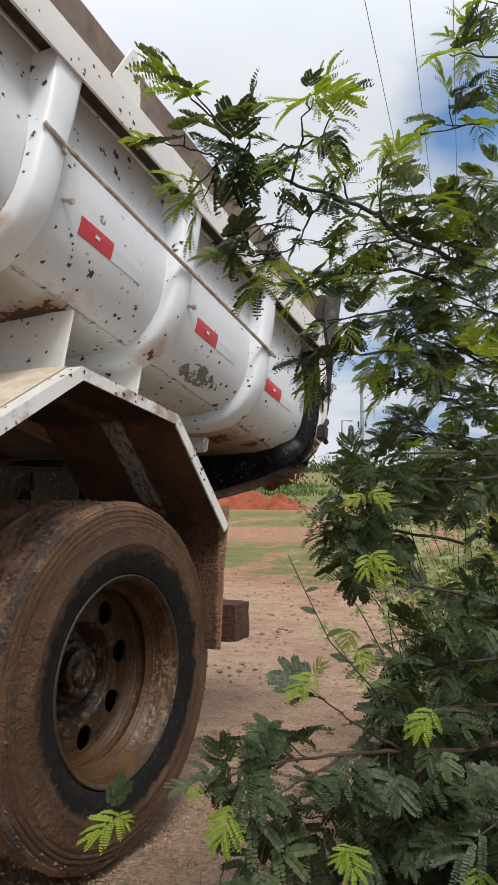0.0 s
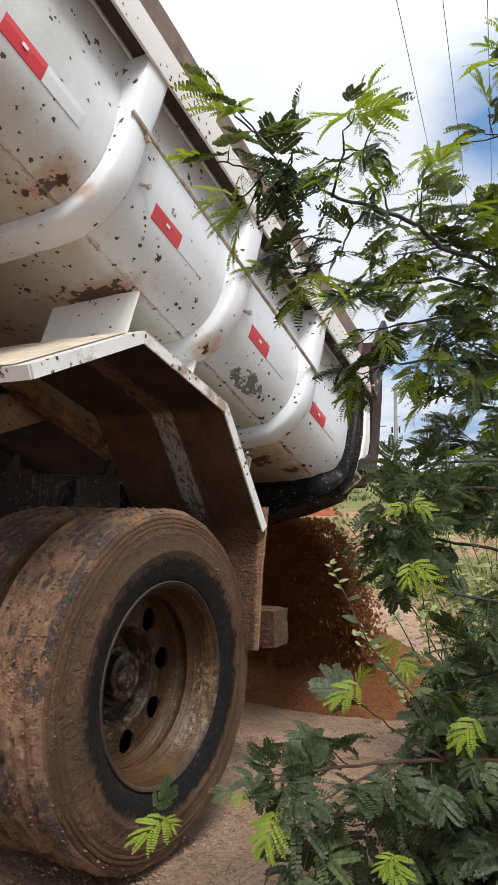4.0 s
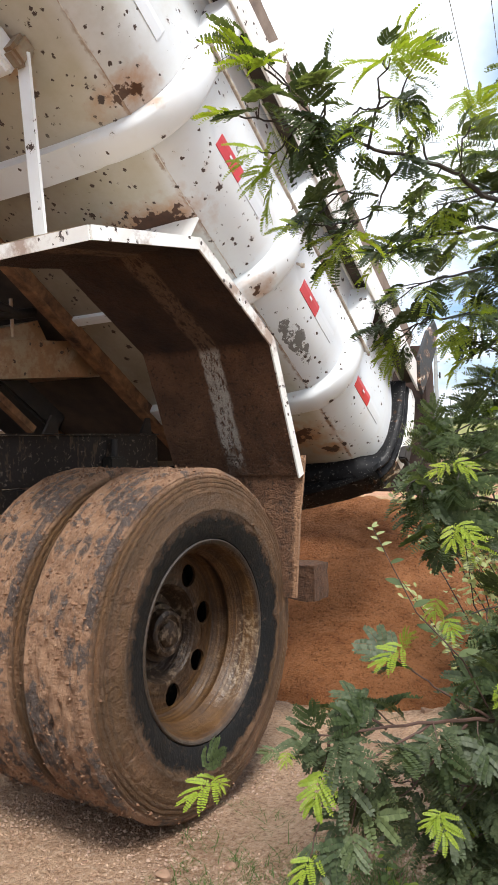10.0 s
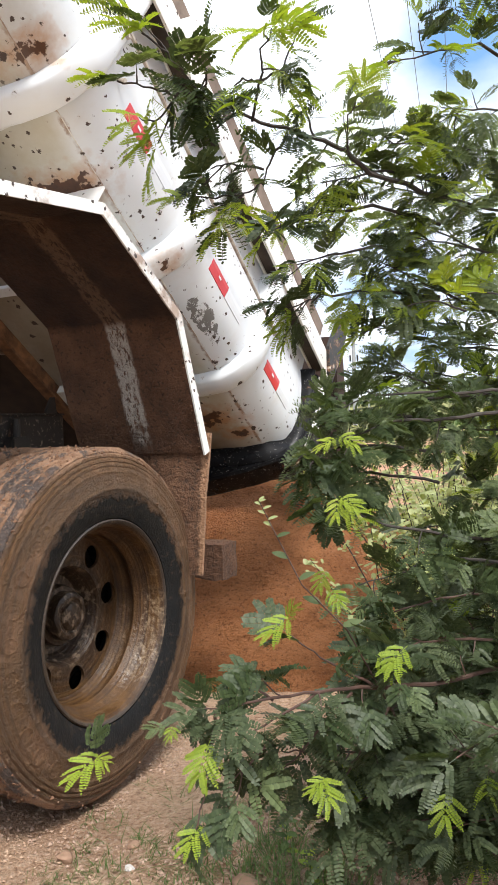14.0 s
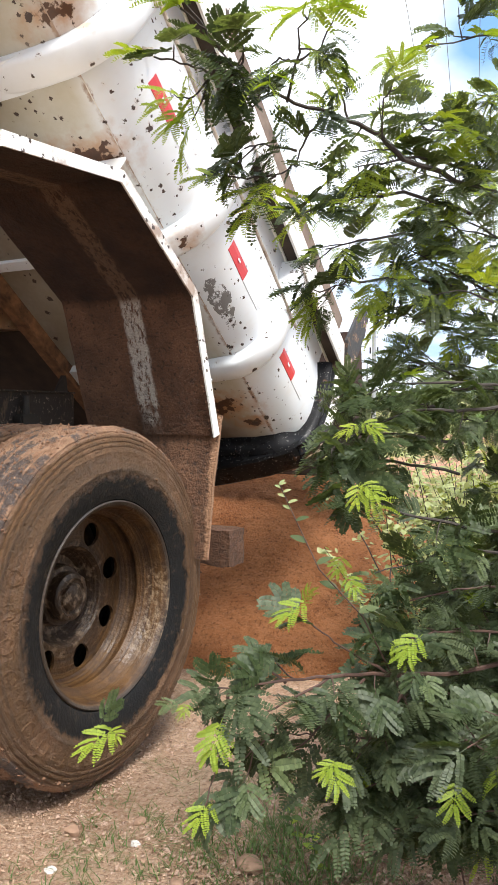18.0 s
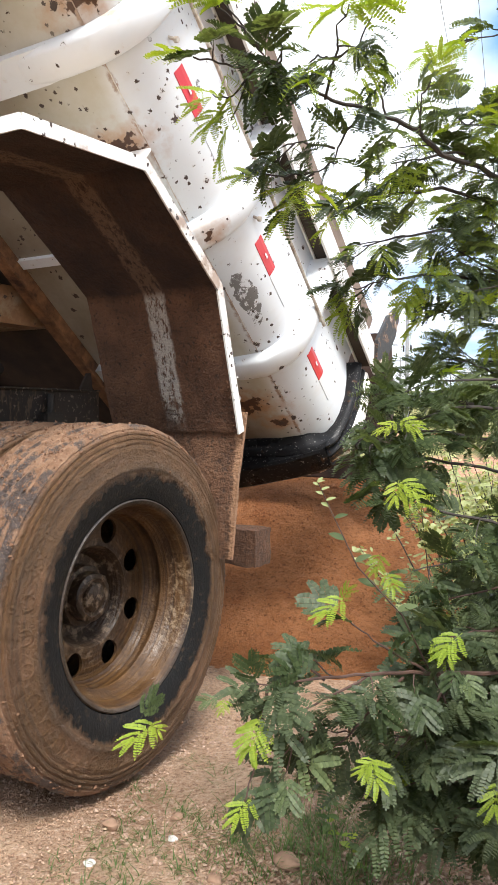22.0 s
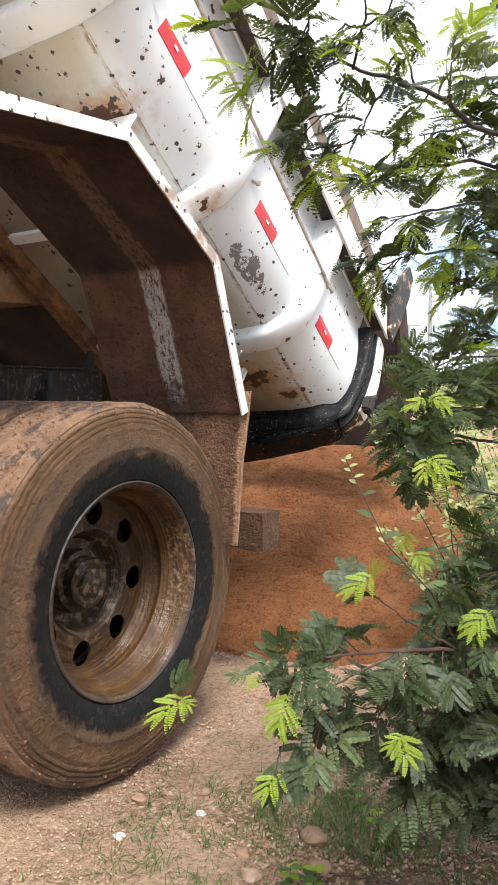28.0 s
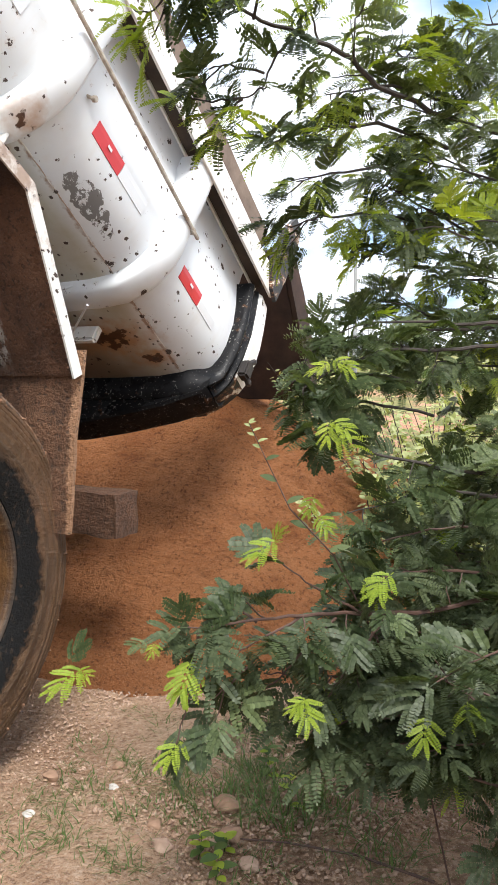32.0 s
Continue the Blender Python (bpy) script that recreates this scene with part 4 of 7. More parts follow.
    p, q = Vector((-0.222, -0.905, 1.275)), Vector((-0.260, -0.560, 0.930))
    d = (q - p).normalized()
    u = Vector((1, 0, 0))
    v = d.cross(u)
    rows = []
    for c in (p, q):
        rows.append([c + u * 0.021 * a + v * 0.005 * b for a, b in ((-1, -1), (1, -1), (1, 1), (-1, 1), (-1, -1))])
    vs = loft(bm, rows)
    bm.faces.new(vs[0][:4]); bm.faces.new(vs[-1][:4])
    bed_part("strut", bm, M_RIB, "flat white strut")
    # upright plate between bed and mudguard
    for yb, xo, w in ((-0.268, -0.055, 0.34), (0.075, -0.05, 0.12)):
        bm = bmesh.new()
        box(bm, xo - w, xo, yb - 0.010, yb, 1.132 if yb > 0 else 1.108, 1.316, 0.002)
        bed_part("support_plate", bm, M_FENDER, "white mudguard support plate, rusty on top")
    # stays behind the mudguard
    bm = bmesh.new()
    tube(bm, [(-0.12, 0.62, 1.21), (-0.30, 0.78, 1.215)], 0.004, 6)
    bed_part("stay", bm, M_RIB, "thin white stay rod")
    bm = bmesh.new()
    box(bm, -0.36, -0.22, 0.80, 0.83, 1.225, 1.288, 0.008)
    bed_part("stay_plate", bm, M_FENDER, "chipped white stay plate")
    # dark dirty sheet between the beams, added for the shade under the floor
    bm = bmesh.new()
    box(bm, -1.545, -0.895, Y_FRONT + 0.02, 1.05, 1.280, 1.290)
    bed_part("floor_underside", bm, M_FLOOR, "dark dirty sheet that deepens the shade under the floor")
    # rusty box beam of the hoist, level when the bed is high
    bm = bmesh.new()
    rows = []
    for x in (-0.95, -1.45):
        rows.append([(x, y, z) for y, z in HOIST + HOIST[:1]])
    vs = loft(bm, rows)
    bm.faces.new(vs[0][:4]); bm.faces.new(vs[1][:4])
    bed_part("hoist_beam", bm, M_HOIST, "rusty brown box beam of the hoist")
    # pressed steel foot of the hoist on top of the beam, with its rib
    bm = bmesh.new()
    foot = [(-0.161, 1.068), (-0.05, 1.205), (-0.013, 1.252), (0.073, 1.216), (-0.147, 0.988)]
    rows = [[(x, y, z) for y, z in foot + foot[:1]] for x in (-0.98, -1.42)]
    vs = loft(bm, rows)
    bm.faces.new(vs[0][:5]); bm.faces.new(vs[1][:5])
    tube(bm, [(-0.955, -0.172, 1.214), (-0.955, -0.083, 1.099)], 0.007, 8)
    bed_part("hoist_foot", bm, M_HOIST, "rusty cream pressed foot of the hoist")
    # lifting arm of the hoist, coloured near black for the void behind the beam
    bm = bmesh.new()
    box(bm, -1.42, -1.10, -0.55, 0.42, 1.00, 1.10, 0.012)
    bed_part("hoist_arm", bm, M_DARK, "hoist arm, near black for the unlit void")
    # thin rusty brace below the hoist beam
    bm = bmesh.new()
    p, q = Vector((-0.92, -0.62, 0.87)), Vector((-0.92, 0.16, 0.84))
    d = (q - p).normalized()
    v = d.cross(Vector((1, 0, 0)))
    rows = [[c + Vector((1, 0, 0)) * 0.018 * a + v * 0.014 * b for a, b in ((-1, -1), (1, -1), (1, 1), (-1, 1), (-1, -1))] for c in (p, q)]
    vs = loft(bm, rows)
    bm.faces.new(vs[0][:4]); bm.faces.new(vs[-1][:4])
    bed_part("brace", bm, M_RUSTY, "rusty brace below the hoist")
    for dx, r in ((0.0, 0.020), (0.05, 0.016)):
        bm = bmesh.new()
        tube(bm, [(-0.96 + dx, -0.62, 0.84 + dx), (-0.95 + dx, -0.40, 0.99), (-0.95 + dx, -0.28, 1.10 - dx), (-0.95, -0.20, 1.15 - dx), (-0.95, -0.12, 1.18), (-0.96, -0.06, 1.25)], r, 10)
        bed_part("hydraulic_hose", bm, M_DARK, "black hydraulic hose of the hoist", True)


build_bed_details()

# the mudguard: bent sheet, (y, z) from front to rear
GUARD = [(-0.674, 0.793), (-0.356, 1.094), (0.106, 1.124), (0.508, 0.862)]


def build_guard():
    bm = bmesh.new()
    x0, x1, t = -0.46, 0.088, 0.006

    def offs(d):
        return [(y + a * d, z + b * d) for (y, z), (a, b) in zip(GUARD, normals(GUARD))]
    up, lo = offs(t), offs(0.0)
    rows = [[(x, y, z) for y, z in up] for x in (x0, x1)]
    a = loft(bm, rows)
    b = loft(bm, [[(x, y, z) for y, z in lo] for x in (x0, x1)])
    for s in (0, 1):
        for k in range(len(GUARD) - 1):
            bm.faces.new((a[s][k], a[s][k + 1], b[s][k + 1], b[s][k]))
    for k in (0, -1):
        bm.faces.new((a[0][k], a[1][k], b[1][k], b[0][k]))
    g = bed_part("mudguard", bm, M_FENDER, "angular white mudguard, sandy on top and muddy below")
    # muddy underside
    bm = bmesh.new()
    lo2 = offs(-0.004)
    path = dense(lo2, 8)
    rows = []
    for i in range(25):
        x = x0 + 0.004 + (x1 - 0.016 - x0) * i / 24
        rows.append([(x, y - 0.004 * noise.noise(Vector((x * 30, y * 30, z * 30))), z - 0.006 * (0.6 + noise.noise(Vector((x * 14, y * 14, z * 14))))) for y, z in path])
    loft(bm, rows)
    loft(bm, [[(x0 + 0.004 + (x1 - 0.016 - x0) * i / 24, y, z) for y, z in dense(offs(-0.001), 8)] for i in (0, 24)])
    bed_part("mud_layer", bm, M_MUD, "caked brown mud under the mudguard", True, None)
    # clods of mud flung up against the rear panel
    rnd = random.Random(8)
    verts, faces = [], []
    (ya, za), (yb, zb) = lo2[-2], lo2[-1]
    nrm = Vector((0, -(za - zb), -(yb - ya))).normalized()
    for k in range(2200):
        u = rnd.random() ** 0.6
        x = x0 + 0.01 + (x1 - x0 - 0.03) * rnd.random() ** 0.8
        if abs(x + 0.17) < 0.05 and u < 0.7:
            continue
        s = 0.0012 + 0.0036 * rnd.random() ** 3
        c = Vector((x, ya + (yb - ya) * u, za + (zb - za) * u)) + nrm * 0.004
        b = len(verts)
        for d in ((1, 0, 0), (-1, 0, 0), (0, 1, 0), (0, -1, 0), (0, 0, 1), (0, 0, -1)):
            verts.append(tuple(c + Vector(d) * s * rnd.uniform(0.6, 1.4)))
        for i, j, q in ((0, 2, 4), (2, 1, 4), (1, 3, 4), (3, 0, 4), (2, 0, 5), (1, 2, 5), (3, 1, 5), (0, 3, 5)):
            faces.append((b + i, b + j, b + q))
    tagged(bed_part("mud_crust", (verts, [], faces), M_FLAP, ""), kind="stuff")
    # sand lying on the sloping top
    bm = bmesh.new()
    (ya, za), (yb, zb) = up[-4], up[-3]
    rows = []
    for i in range(13):
        x = x0 + 0.01 + (x1 - x0 - 0.06) * i / 12
        rows.append([(x, ya + (yb - ya) * j / 10, za + (zb - za) * j / 10 + 0.004 + 0.010 * max(0.0, noise.noise(Vector((x * 12, j * 0.5, 2))) + 0.25) * math.sin(math.pi * i / 12)) for j in range(11)])
    loft(bm, rows)
    bed_part("sand_film", bm, M_DRYSAND, "loose pale sand on the mudguard", True)
    # turned-down lip along the outer edge
    bm = bmesh.new()
    lip = 0.029
    inner = offs(-lip)
    rows = []
    for x in (x1 - 0.004, x1 + 0.002):
        rows.append([(x, y, z) for y, z in up])
        rows.append([(x, y, z) for y, z in inner])
    r = [[bm.verts.new(p) for p in row] for row in rows]
    m = len(GUARD)
    for k in range(m - 1):
        bm.faces.new((r[0][k], r[0][k + 1], r[1][k + 1], r[1][k]))
        bm.faces.new((r[2][k], r[2][k + 1], r[3][k + 1], r[3][k]))
        bm.faces.new((r[1][k], r[1][k + 1], r[3][k + 1], r[3][k]))
        bm.faces.new((r[0][k], r[0][k + 1], r[2][k + 1], r[2][k]))
    for k in (0, m - 1):
        bm.faces.new((r[0][k], r[1][k], r[3][k], r[2][k]))
    bed_part("lip", bm, M_LIP, "chipped white lip of the mudguard")
    bm = bmesh.new()
    (ya, za), (yb, zb) = up[0], inner[0]
    rows = [[(x, ya, za), (x, yb, zb), (x, yb - 0.004, zb - 0.004), (x, ya - 0.004, za - 0.004), (x, ya, za)] for x in (x0, x0 * 0.5, x1 - 0.0045)]
    vs = loft(bm, rows)
    bm.faces.new(vs[0][:4]); bm.faces.new(vs[-1][:4])
    bed_part("front_lip", bm, M_LIP, "chipped white front edge of the mudguard")
    return g


build_guard()
FLAP_TOP = Vector((0.0, 0.500, 0.895))


def build_flap():
    bm = bmesh.new()
    rows = []
    for j in range(13):
        z = 0.035 - 0.49 * j / 12
        rows.append([(-0.46 + 0.55 * i / 16 - 0.012 * (j / 12) * (i / 16) * 2, 0.006 * noise.noise(Vector((i * 0.4, j * 0.5, 1))) - 0.010 * math.sin(j / 12 * 3), z) for i in range(17)])
    a = loft(bm, rows)
    b = loft(bm, [[(x, y + 0.012, z) for x, y, z in row] for row in rows])
    for k in (0, -1):
        for i in range(16):
            bm.faces.new((a[k][i], a[k][i + 1], b[k][i + 1], b[k][i]))
    for k in (0, -1):
        for j in range(12):
            bm.faces.new((a[j][k], a[j + 1][k], b[j + 1][k], b[j][k]))
    ob = part("mud_flap", bm, M_FLAP, bed, "mud-coated rubber mud flap hanging behind the wheel", True)
    ob.location = FLAP_TOP - H
    return ob


flap = build_flap()

# wheels
HUB_Z, TYRE_R, ROLL_R = 0.487, 0.520, 0.50


def tyre_mesh():
    prof = [(-0.010, 0.296), (0.004, 0.303), (0.012, 0.325), (0.020, 0.36), (0.0215, 0.385), (0.0235, 0.388), (0.0235, 0.394), (0.0215, 0.397), (0.019, 0.42),
            (0.015, 0.438), (0.016, 0.441), (0.014, 0.446), (0.010, 0.455), (0.0115, 0.458), (0.0105, 0.464), (0.006, 0.468), (0.0078, 0.471), (0.0065, 0.477), (0.001, 0.481), (0.0025, 0.484), (0.001, 0.490), (-0.006, 0.494), (-0.005, 0.498), (-0.010, 0.504), (-0.022, 0.512)]
    prof = [(x, r + 0.03 * max(0.0, r - 0.42)) for x, r in prof]
    W0, W1 = -0.022, -0.210
    groove = [(-0.058, 0.010), (-0.098, 0.012), (-0.136, 0.012), (-0.174, 0.010)]
    cross = [W0 - (W0 - W1) * k / 48 for k in range(1, 48)]
    tread = []
    for x in cross:
        u = (x - (W0 + W1) / 2) / 0.094
        tread.append((x, 0.513 - 0.005 * u * u))
    back = [(-0.232 - x, r) for x, r in prof[::-1]]
    full = prof + tread + back
    n0, n1 = len(prof), len(prof) + len(tread)
    n = 192

    def wob(j, t, x, r):
        d = 0.0
        if n0 <= j < n1:
            zig = 0.006 * math.sin(t * 46)
            for gx, gd in groove:
                k = abs(x + zig * (1 if gx in (-0.098, -0.174) else -1) - gx)
                if k < 0.009:
                    d -= gd * (1 - (k / 0.009) ** 4) * (0.35 + 0.65 * smoothstep(-0.1, 0.25, noise.noise(Vector((x * 20, t * 6, 7)))))
            edge = min(abs(x - W0), abs(x - W1))
            if edge < 0.03 and (t * 60 / 6.28318) % 1 < 0.22:
                d -= 0.006
            d += 0.008 * noise.noise(Vector((x * 24, math.cos(t) * 12, math.sin(t) * 12))) + 0.003 * noise.noise(Vector((x * 90, math.cos(t) * 45, math.sin(t) * 45)))
        elif r > 0.40:
            d += 0.003 * noise.noise(Vector((x * 30, math.cos(t) * 14, math.sin(t) * 14)))
        return d
    bm = bmesh.new()
    lathe(bm, full, n, True, wob)
    return bm


def rim_disc(bm, x, r_in, r_out, r_hole, hole, count, phase, t):
    """Flat ring with round holes, as a plate t thick."""
    m = 24
    for xx in (x, x - t):
        for k in range(count):
            a0 = radians(phase + 360 / count * k)
            half = math.pi / count
            ring, outer = [], []
            for i in range(m):
                q = 2 * math.pi * i / m
                du, dv = math.cos(q), math.sin(q)
                ring.append((r_hole + hole * du, hole * 0.95 * dv / r_hole))
                s = 1 / max(abs(du), abs(dv))
                uu, vv = du * s, dv * s
                outer.append(((r_out if uu > 0 else r_in) if abs(uu) > 0.999 else (r_in + r_out) / 2 + uu * (r_out - r_in) / 2, vv * half))
            va = [bm.verts.new((xx, r * math.cos(a0 + b), r * math.sin(a0 + b))) for r, b in ring]
            vb = [bm.verts.new((xx, r * math.cos(a0 + b), r * math.sin(a0 + b))) for r, b in outer]
            for i in range(m):
                bm.faces.new((va[i], va[(i + 1) % m], vb[(i + 1) % m], vb[i]))
            if xx == x:
                vc = [bm.verts.new((xx - t, v.co.y, v.co.z)) for v in va]
                for i in range(m):
                    bm.faces.new((va[i], va[(i + 1) % m], vc[(i + 1) % m], vc[i]))


def build_wheel(x, outer=True, flip=False):
    """A wheel whose outer rim lip lies at x; the dished disc is set deep in the rim."""
    bm = bmesh.new()
    prof = [(-0.012, 0.290), (0.002, 0.300), (0.006, 0.296), (0.003, 0.288), (-0.010, 0.280), (-0.030, 0.277), (-0.060, 0.272), (-0.074, 0.258), (-0.095, 0.252),
            (-0.110, 0.262), (-0.125, 0.262), (-0.150, 0.250), (-0.158, 0.242)]
    lathe(bm, prof, 96)
    lathe(bm, [(-0.158, 0.244), (-0.19, 0.262), (-0.208, 0.285), (-0.222, 0.300)], 96)
    rim_disc(bm, -0.158, 0.152, 0.243, 0.200, 0.037, 8, 6.0, 0.010)
    lathe(bm, [(-0.158, 0.153), (-0.166, 0.147), (-0.200, 0.138), (-0.222, 0.120), (-0.225, 0.072), (-0.24, 0.070)], 64)
    bmesh.ops.remove_doubles(bm, verts=bm.verts, dist=0.0006)
    w = part("wheel", bm, M_RIM, truck, "muddy steel truck wheel", True)
    if TYRES:
        t = new("tyre", TYRES[0])
        t.parent = w
        tagged(t, "worn truck tyre caked with red mud")
    else:
        TYRES.append(part("tyre", tyre_mesh(), M_TYRE, w, "worn truck tyre caked with red mud", True).data)
    # crumbs of mud and grit that cling to the tread
    for mat, count, seed in ((M_CRUST, 4200, 12), (M_PALESOIL, 500, 13)):
        if (mat.name, "crumbs") in CRUMBS:
            ob = new("mud_crust", CRUMBS[mat.name, "crumbs"])
            ob.parent = w
            tagged(ob, kind="stuff")
            continue
        rnd = random.Random(seed)
        spots = [v.co for v in TYRES[0].vertices if math.hypot(v.co.y, v.co.z) > (0.486 if rnd.random() < 0.97 else 0.39)]
        verts, faces = [], []
        for k in range(count):
            c = rnd.choice(spots)
            if noise.noise(c * 11) < -0.18 and rnd.random() < 0.8:
                continue
            s = 0.0012 + (0.0048 if mat is M_CRUST else 0.002) * rnd.random() ** 3
            out = Vector((0, c.y, c.z)).normalized()
            c = c + Vector((rnd.uniform(-0.003, 0.003), 0, 0)) + out.cross(Vector((1, 0, 0))) * rnd.uniform(-0.008, 0.008) + out * s * 0.2
            b = len(verts)
            for d in ((1, 0, 0), (-1, 0, 0), (0, 1, 0), (0, -1, 0), (0, 0, 1), (0, 0, -1)):
                verts.append(tuple(c + Vector(d) * s * rnd.uniform(0.6, 1.5)))
            for i, j, q in ((0, 2, 4), (2, 1, 4), (1, 3, 4), (3, 0, 4), (2, 0, 5), (1, 2, 5), (3, 1, 5), (0, 3, 5)):
                faces.append((b + i, b + j, b + q))
        ob = tagged(part("mud_crust", (verts, [], faces), mat, w), kind="stuff")
        CRUMBS[mat.name, "crumbs"] = ob.data
    if outer and not flip:
        # raised plain marks round the sidewall where the maker's lettering stands
        for k in range(9):
            t0 = radians(150 + k * 11.0)
            c = Vector((0.0165, 0.428 * math.cos(t0), 0.428 * math.sin(t0)))
            e1 = Vector((0, math.cos(t0), math.sin(t0)))
            e2 = Vector((0, -math.sin(t0), math.cos(t0)))
            pts = [c + e1 * 0.022 * math.cos(q) + e2 * 0.019 * math.sin(q) + Vector((-0.004 * math.cos(q), 0, 0)) for q in (2 * math.pi * i / 12 for i in range(13))]
            bm = bmesh.new()
            tube(bm, pts, 0.0026, 5)
            part("sidewall_mark", bm, M_TYRE, w)
    if outer:
        bm = bmesh.new()
        lathe(bm, [(-0.25, 0.092), (-0.190, 0.092), (-0.184, 0.088), (-0.182, 0.074), (-0.150, 0.072), (-0.146, 0.068), (-0.145, 0.056), (-0.150, 0.052), (-0.151, 0.044), (-0.142, 0.040), (-0.136, 0.030), (-0.134, 0.001)], 48, False, lambda j, t, x, r: 0.004 * noise.noise(Vector((x * 60, math.cos(t) * r * 45, math.sin(t) * r * 45))))
        for v in bm.verts:
            v.co.x += 0.005 * noise.noise(v.co * 28)
        part("hub_cap", bm, M_RIM, w, "muddy round hub end", True)
    return w, x, flip


TYRES, CRUMBS = [], {}
WHEELS = [build_wheel(0.0), build_wheel(-0.288, False), build_wheel(2 * XC, True, True), build_wheel(2 * XC + 0.288, False, True)]


def chassis_part(name, bm, material, label="", smooth=False):
    ob = part(name, bm, material, truck, label, smooth)
    c = Matrix.Translation((0, 0, HUB_Z)) @ Matrix.Rotation(-0.031, 4, "X") @ Matrix.Translation((0, 0, -HUB_Z))
    ob.data.transform(c)
    return ob


def build_chassis():
    for x in (-0.80, -1.64):
        bm = bmesh.new()
        box(bm, x - 0.006, x + 0.006, -3.6, 0.76, 0.93, 1.115, 0.002)
        box(bm, x - 0.006, x + 0.012, -3.6, 0.60, 0.82, 0.922, 0.002)
        box(bm, x - 0.075, x - 0.007, -3.6, 0.76, 0.86, 0.868)
        box(bm, x - 0.075, x - 0.007, -3.6, 0.76, 1.105, 1.115)
        box(bm, x - 0.006, x + 0.03, -3.6, 0.74, 1.116, 1.122)
        chassis_part("frame_rail", bm, M_SPLASH, "dark greasy chassis rail splashed with mud")
        for y in (0.12, 0.66):
            bm = bmesh.new()
            prof = [(y - 0.03, 1.123), (y + 0.04, 1.123), (y + 0.03, 1.19), (y + 0.01, 1.19)]
            f0 = [bm.verts.new((x + 0.012, a, b)) for a, b in prof]
            f1 = [bm.verts.new((x + 0.024, a, b)) for a, b in prof]
            bm.faces.new(f0); bm.faces.new(f1[::-1])
            for k in range(4):
                bm.faces.new((f0[k], f0[(k + 1) % 4], f1[(k + 1) % 4], f1[k]))
            chassis_part("bed_rest", bm, M_DARK)
        # leaf spring
        for k in range(6):
            bm = bmesh.new()
            l = 0.75 - 0.1 * k
            rows = []
            for i in range(13):
                y = -l + 2 * l * i / 12
                z = 0.62 + 0.16 * (y / 0.75) ** 2 - 0.016 * k
                rows.append([(x - 0.04, y, z), (x + 0.04, y, z), (x + 0.04, y, z + 0.013), (x - 0.04, y, z + 0.013), (x - 0.04, y, z)])
            vs = loft(bm, rows)
            bm.faces.new(vs[0][:4]); bm.faces.new(vs[-1][:4])
            chassis_part("spring_leaf", bm, M_DARK)
    bm = bmesh.new()
    tube(bm, [(-0.20, 0, HUB_Z), (-0.9, 0, HUB_Z), (-1.05, 0, HUB_Z), (-1.22, 0, HUB_Z), (-1.4, 0, HUB_Z), (-1.54, 0, HUB_Z), (-2.24, 0, HUB_Z)],
         [0.075, 0.085, 0.17, 0.23, 0.17, 0.085, 0.075], 24)
    chassis_part("axle", bm, M_MUD2, "muddy drive axle housing", True)
    for y in (-1.4, -0.66, 0.55):
        bm = bmesh.new()
        box(bm, -1.632, -0.808, y - 0.05, y + 0.05, 0.90, 1.08, 0.01)
        chassis_part("cross_member", bm, M_DARK)
    # rear under-run bar
    bm = bmesh.new()
    box(bm, -2.38, -0.050, 0.79, 0.915, 0.445, 0.585)
    bmesh.ops.subdivide_edges(bm, edges=bm.edges, cuts=15, use_grid_fill=True)
    for v in bm.verts:
        v.co.x = -0.055 - (-0.055 - v.co.x) ** 2.2 * 0.155 if v.co.x < -0.055 else v.co.x
        v.co += Vector((0.4, 1, 1)) * (0.005 * noise.noise(v.co * 9) + 0.005 * noise.noise(v.co * 32))
    chassis_part("underrun_bar", bm, M_BAR, "mud-crusted square steel under-run bar")
    for x in (-0.80, -1.64):
        bm = bmesh.new()
        box(bm, x - 0.03, x + 0.03, 0.74, 0.80, 0.50, 0.95, 0.006)
        chassis_part("bar_hanger", bm, M_MUD2)
    # unseen tank, shaft and ram, added between the rails to keep the underside dark
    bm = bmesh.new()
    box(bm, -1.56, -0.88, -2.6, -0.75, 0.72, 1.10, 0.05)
    chassis_part("hydraulic_tank", bm, M_DARK, "unseen black tank added to keep the underside dark", True)
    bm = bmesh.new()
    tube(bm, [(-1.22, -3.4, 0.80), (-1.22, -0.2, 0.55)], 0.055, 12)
    chassis_part("drive_shaft", bm, M_DARK, "unseen drive shaft added under the bed", True)
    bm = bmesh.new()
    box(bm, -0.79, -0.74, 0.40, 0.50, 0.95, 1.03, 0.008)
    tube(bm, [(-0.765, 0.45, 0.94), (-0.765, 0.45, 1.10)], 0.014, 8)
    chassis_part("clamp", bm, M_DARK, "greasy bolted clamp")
    # unseen wall at the cab, added to close off light from the front
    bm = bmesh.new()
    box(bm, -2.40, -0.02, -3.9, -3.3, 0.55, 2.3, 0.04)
    chassis_part("cab_back", bm, M_DARK, "unseen dark cab wall added to block light", True)


build_chassis()


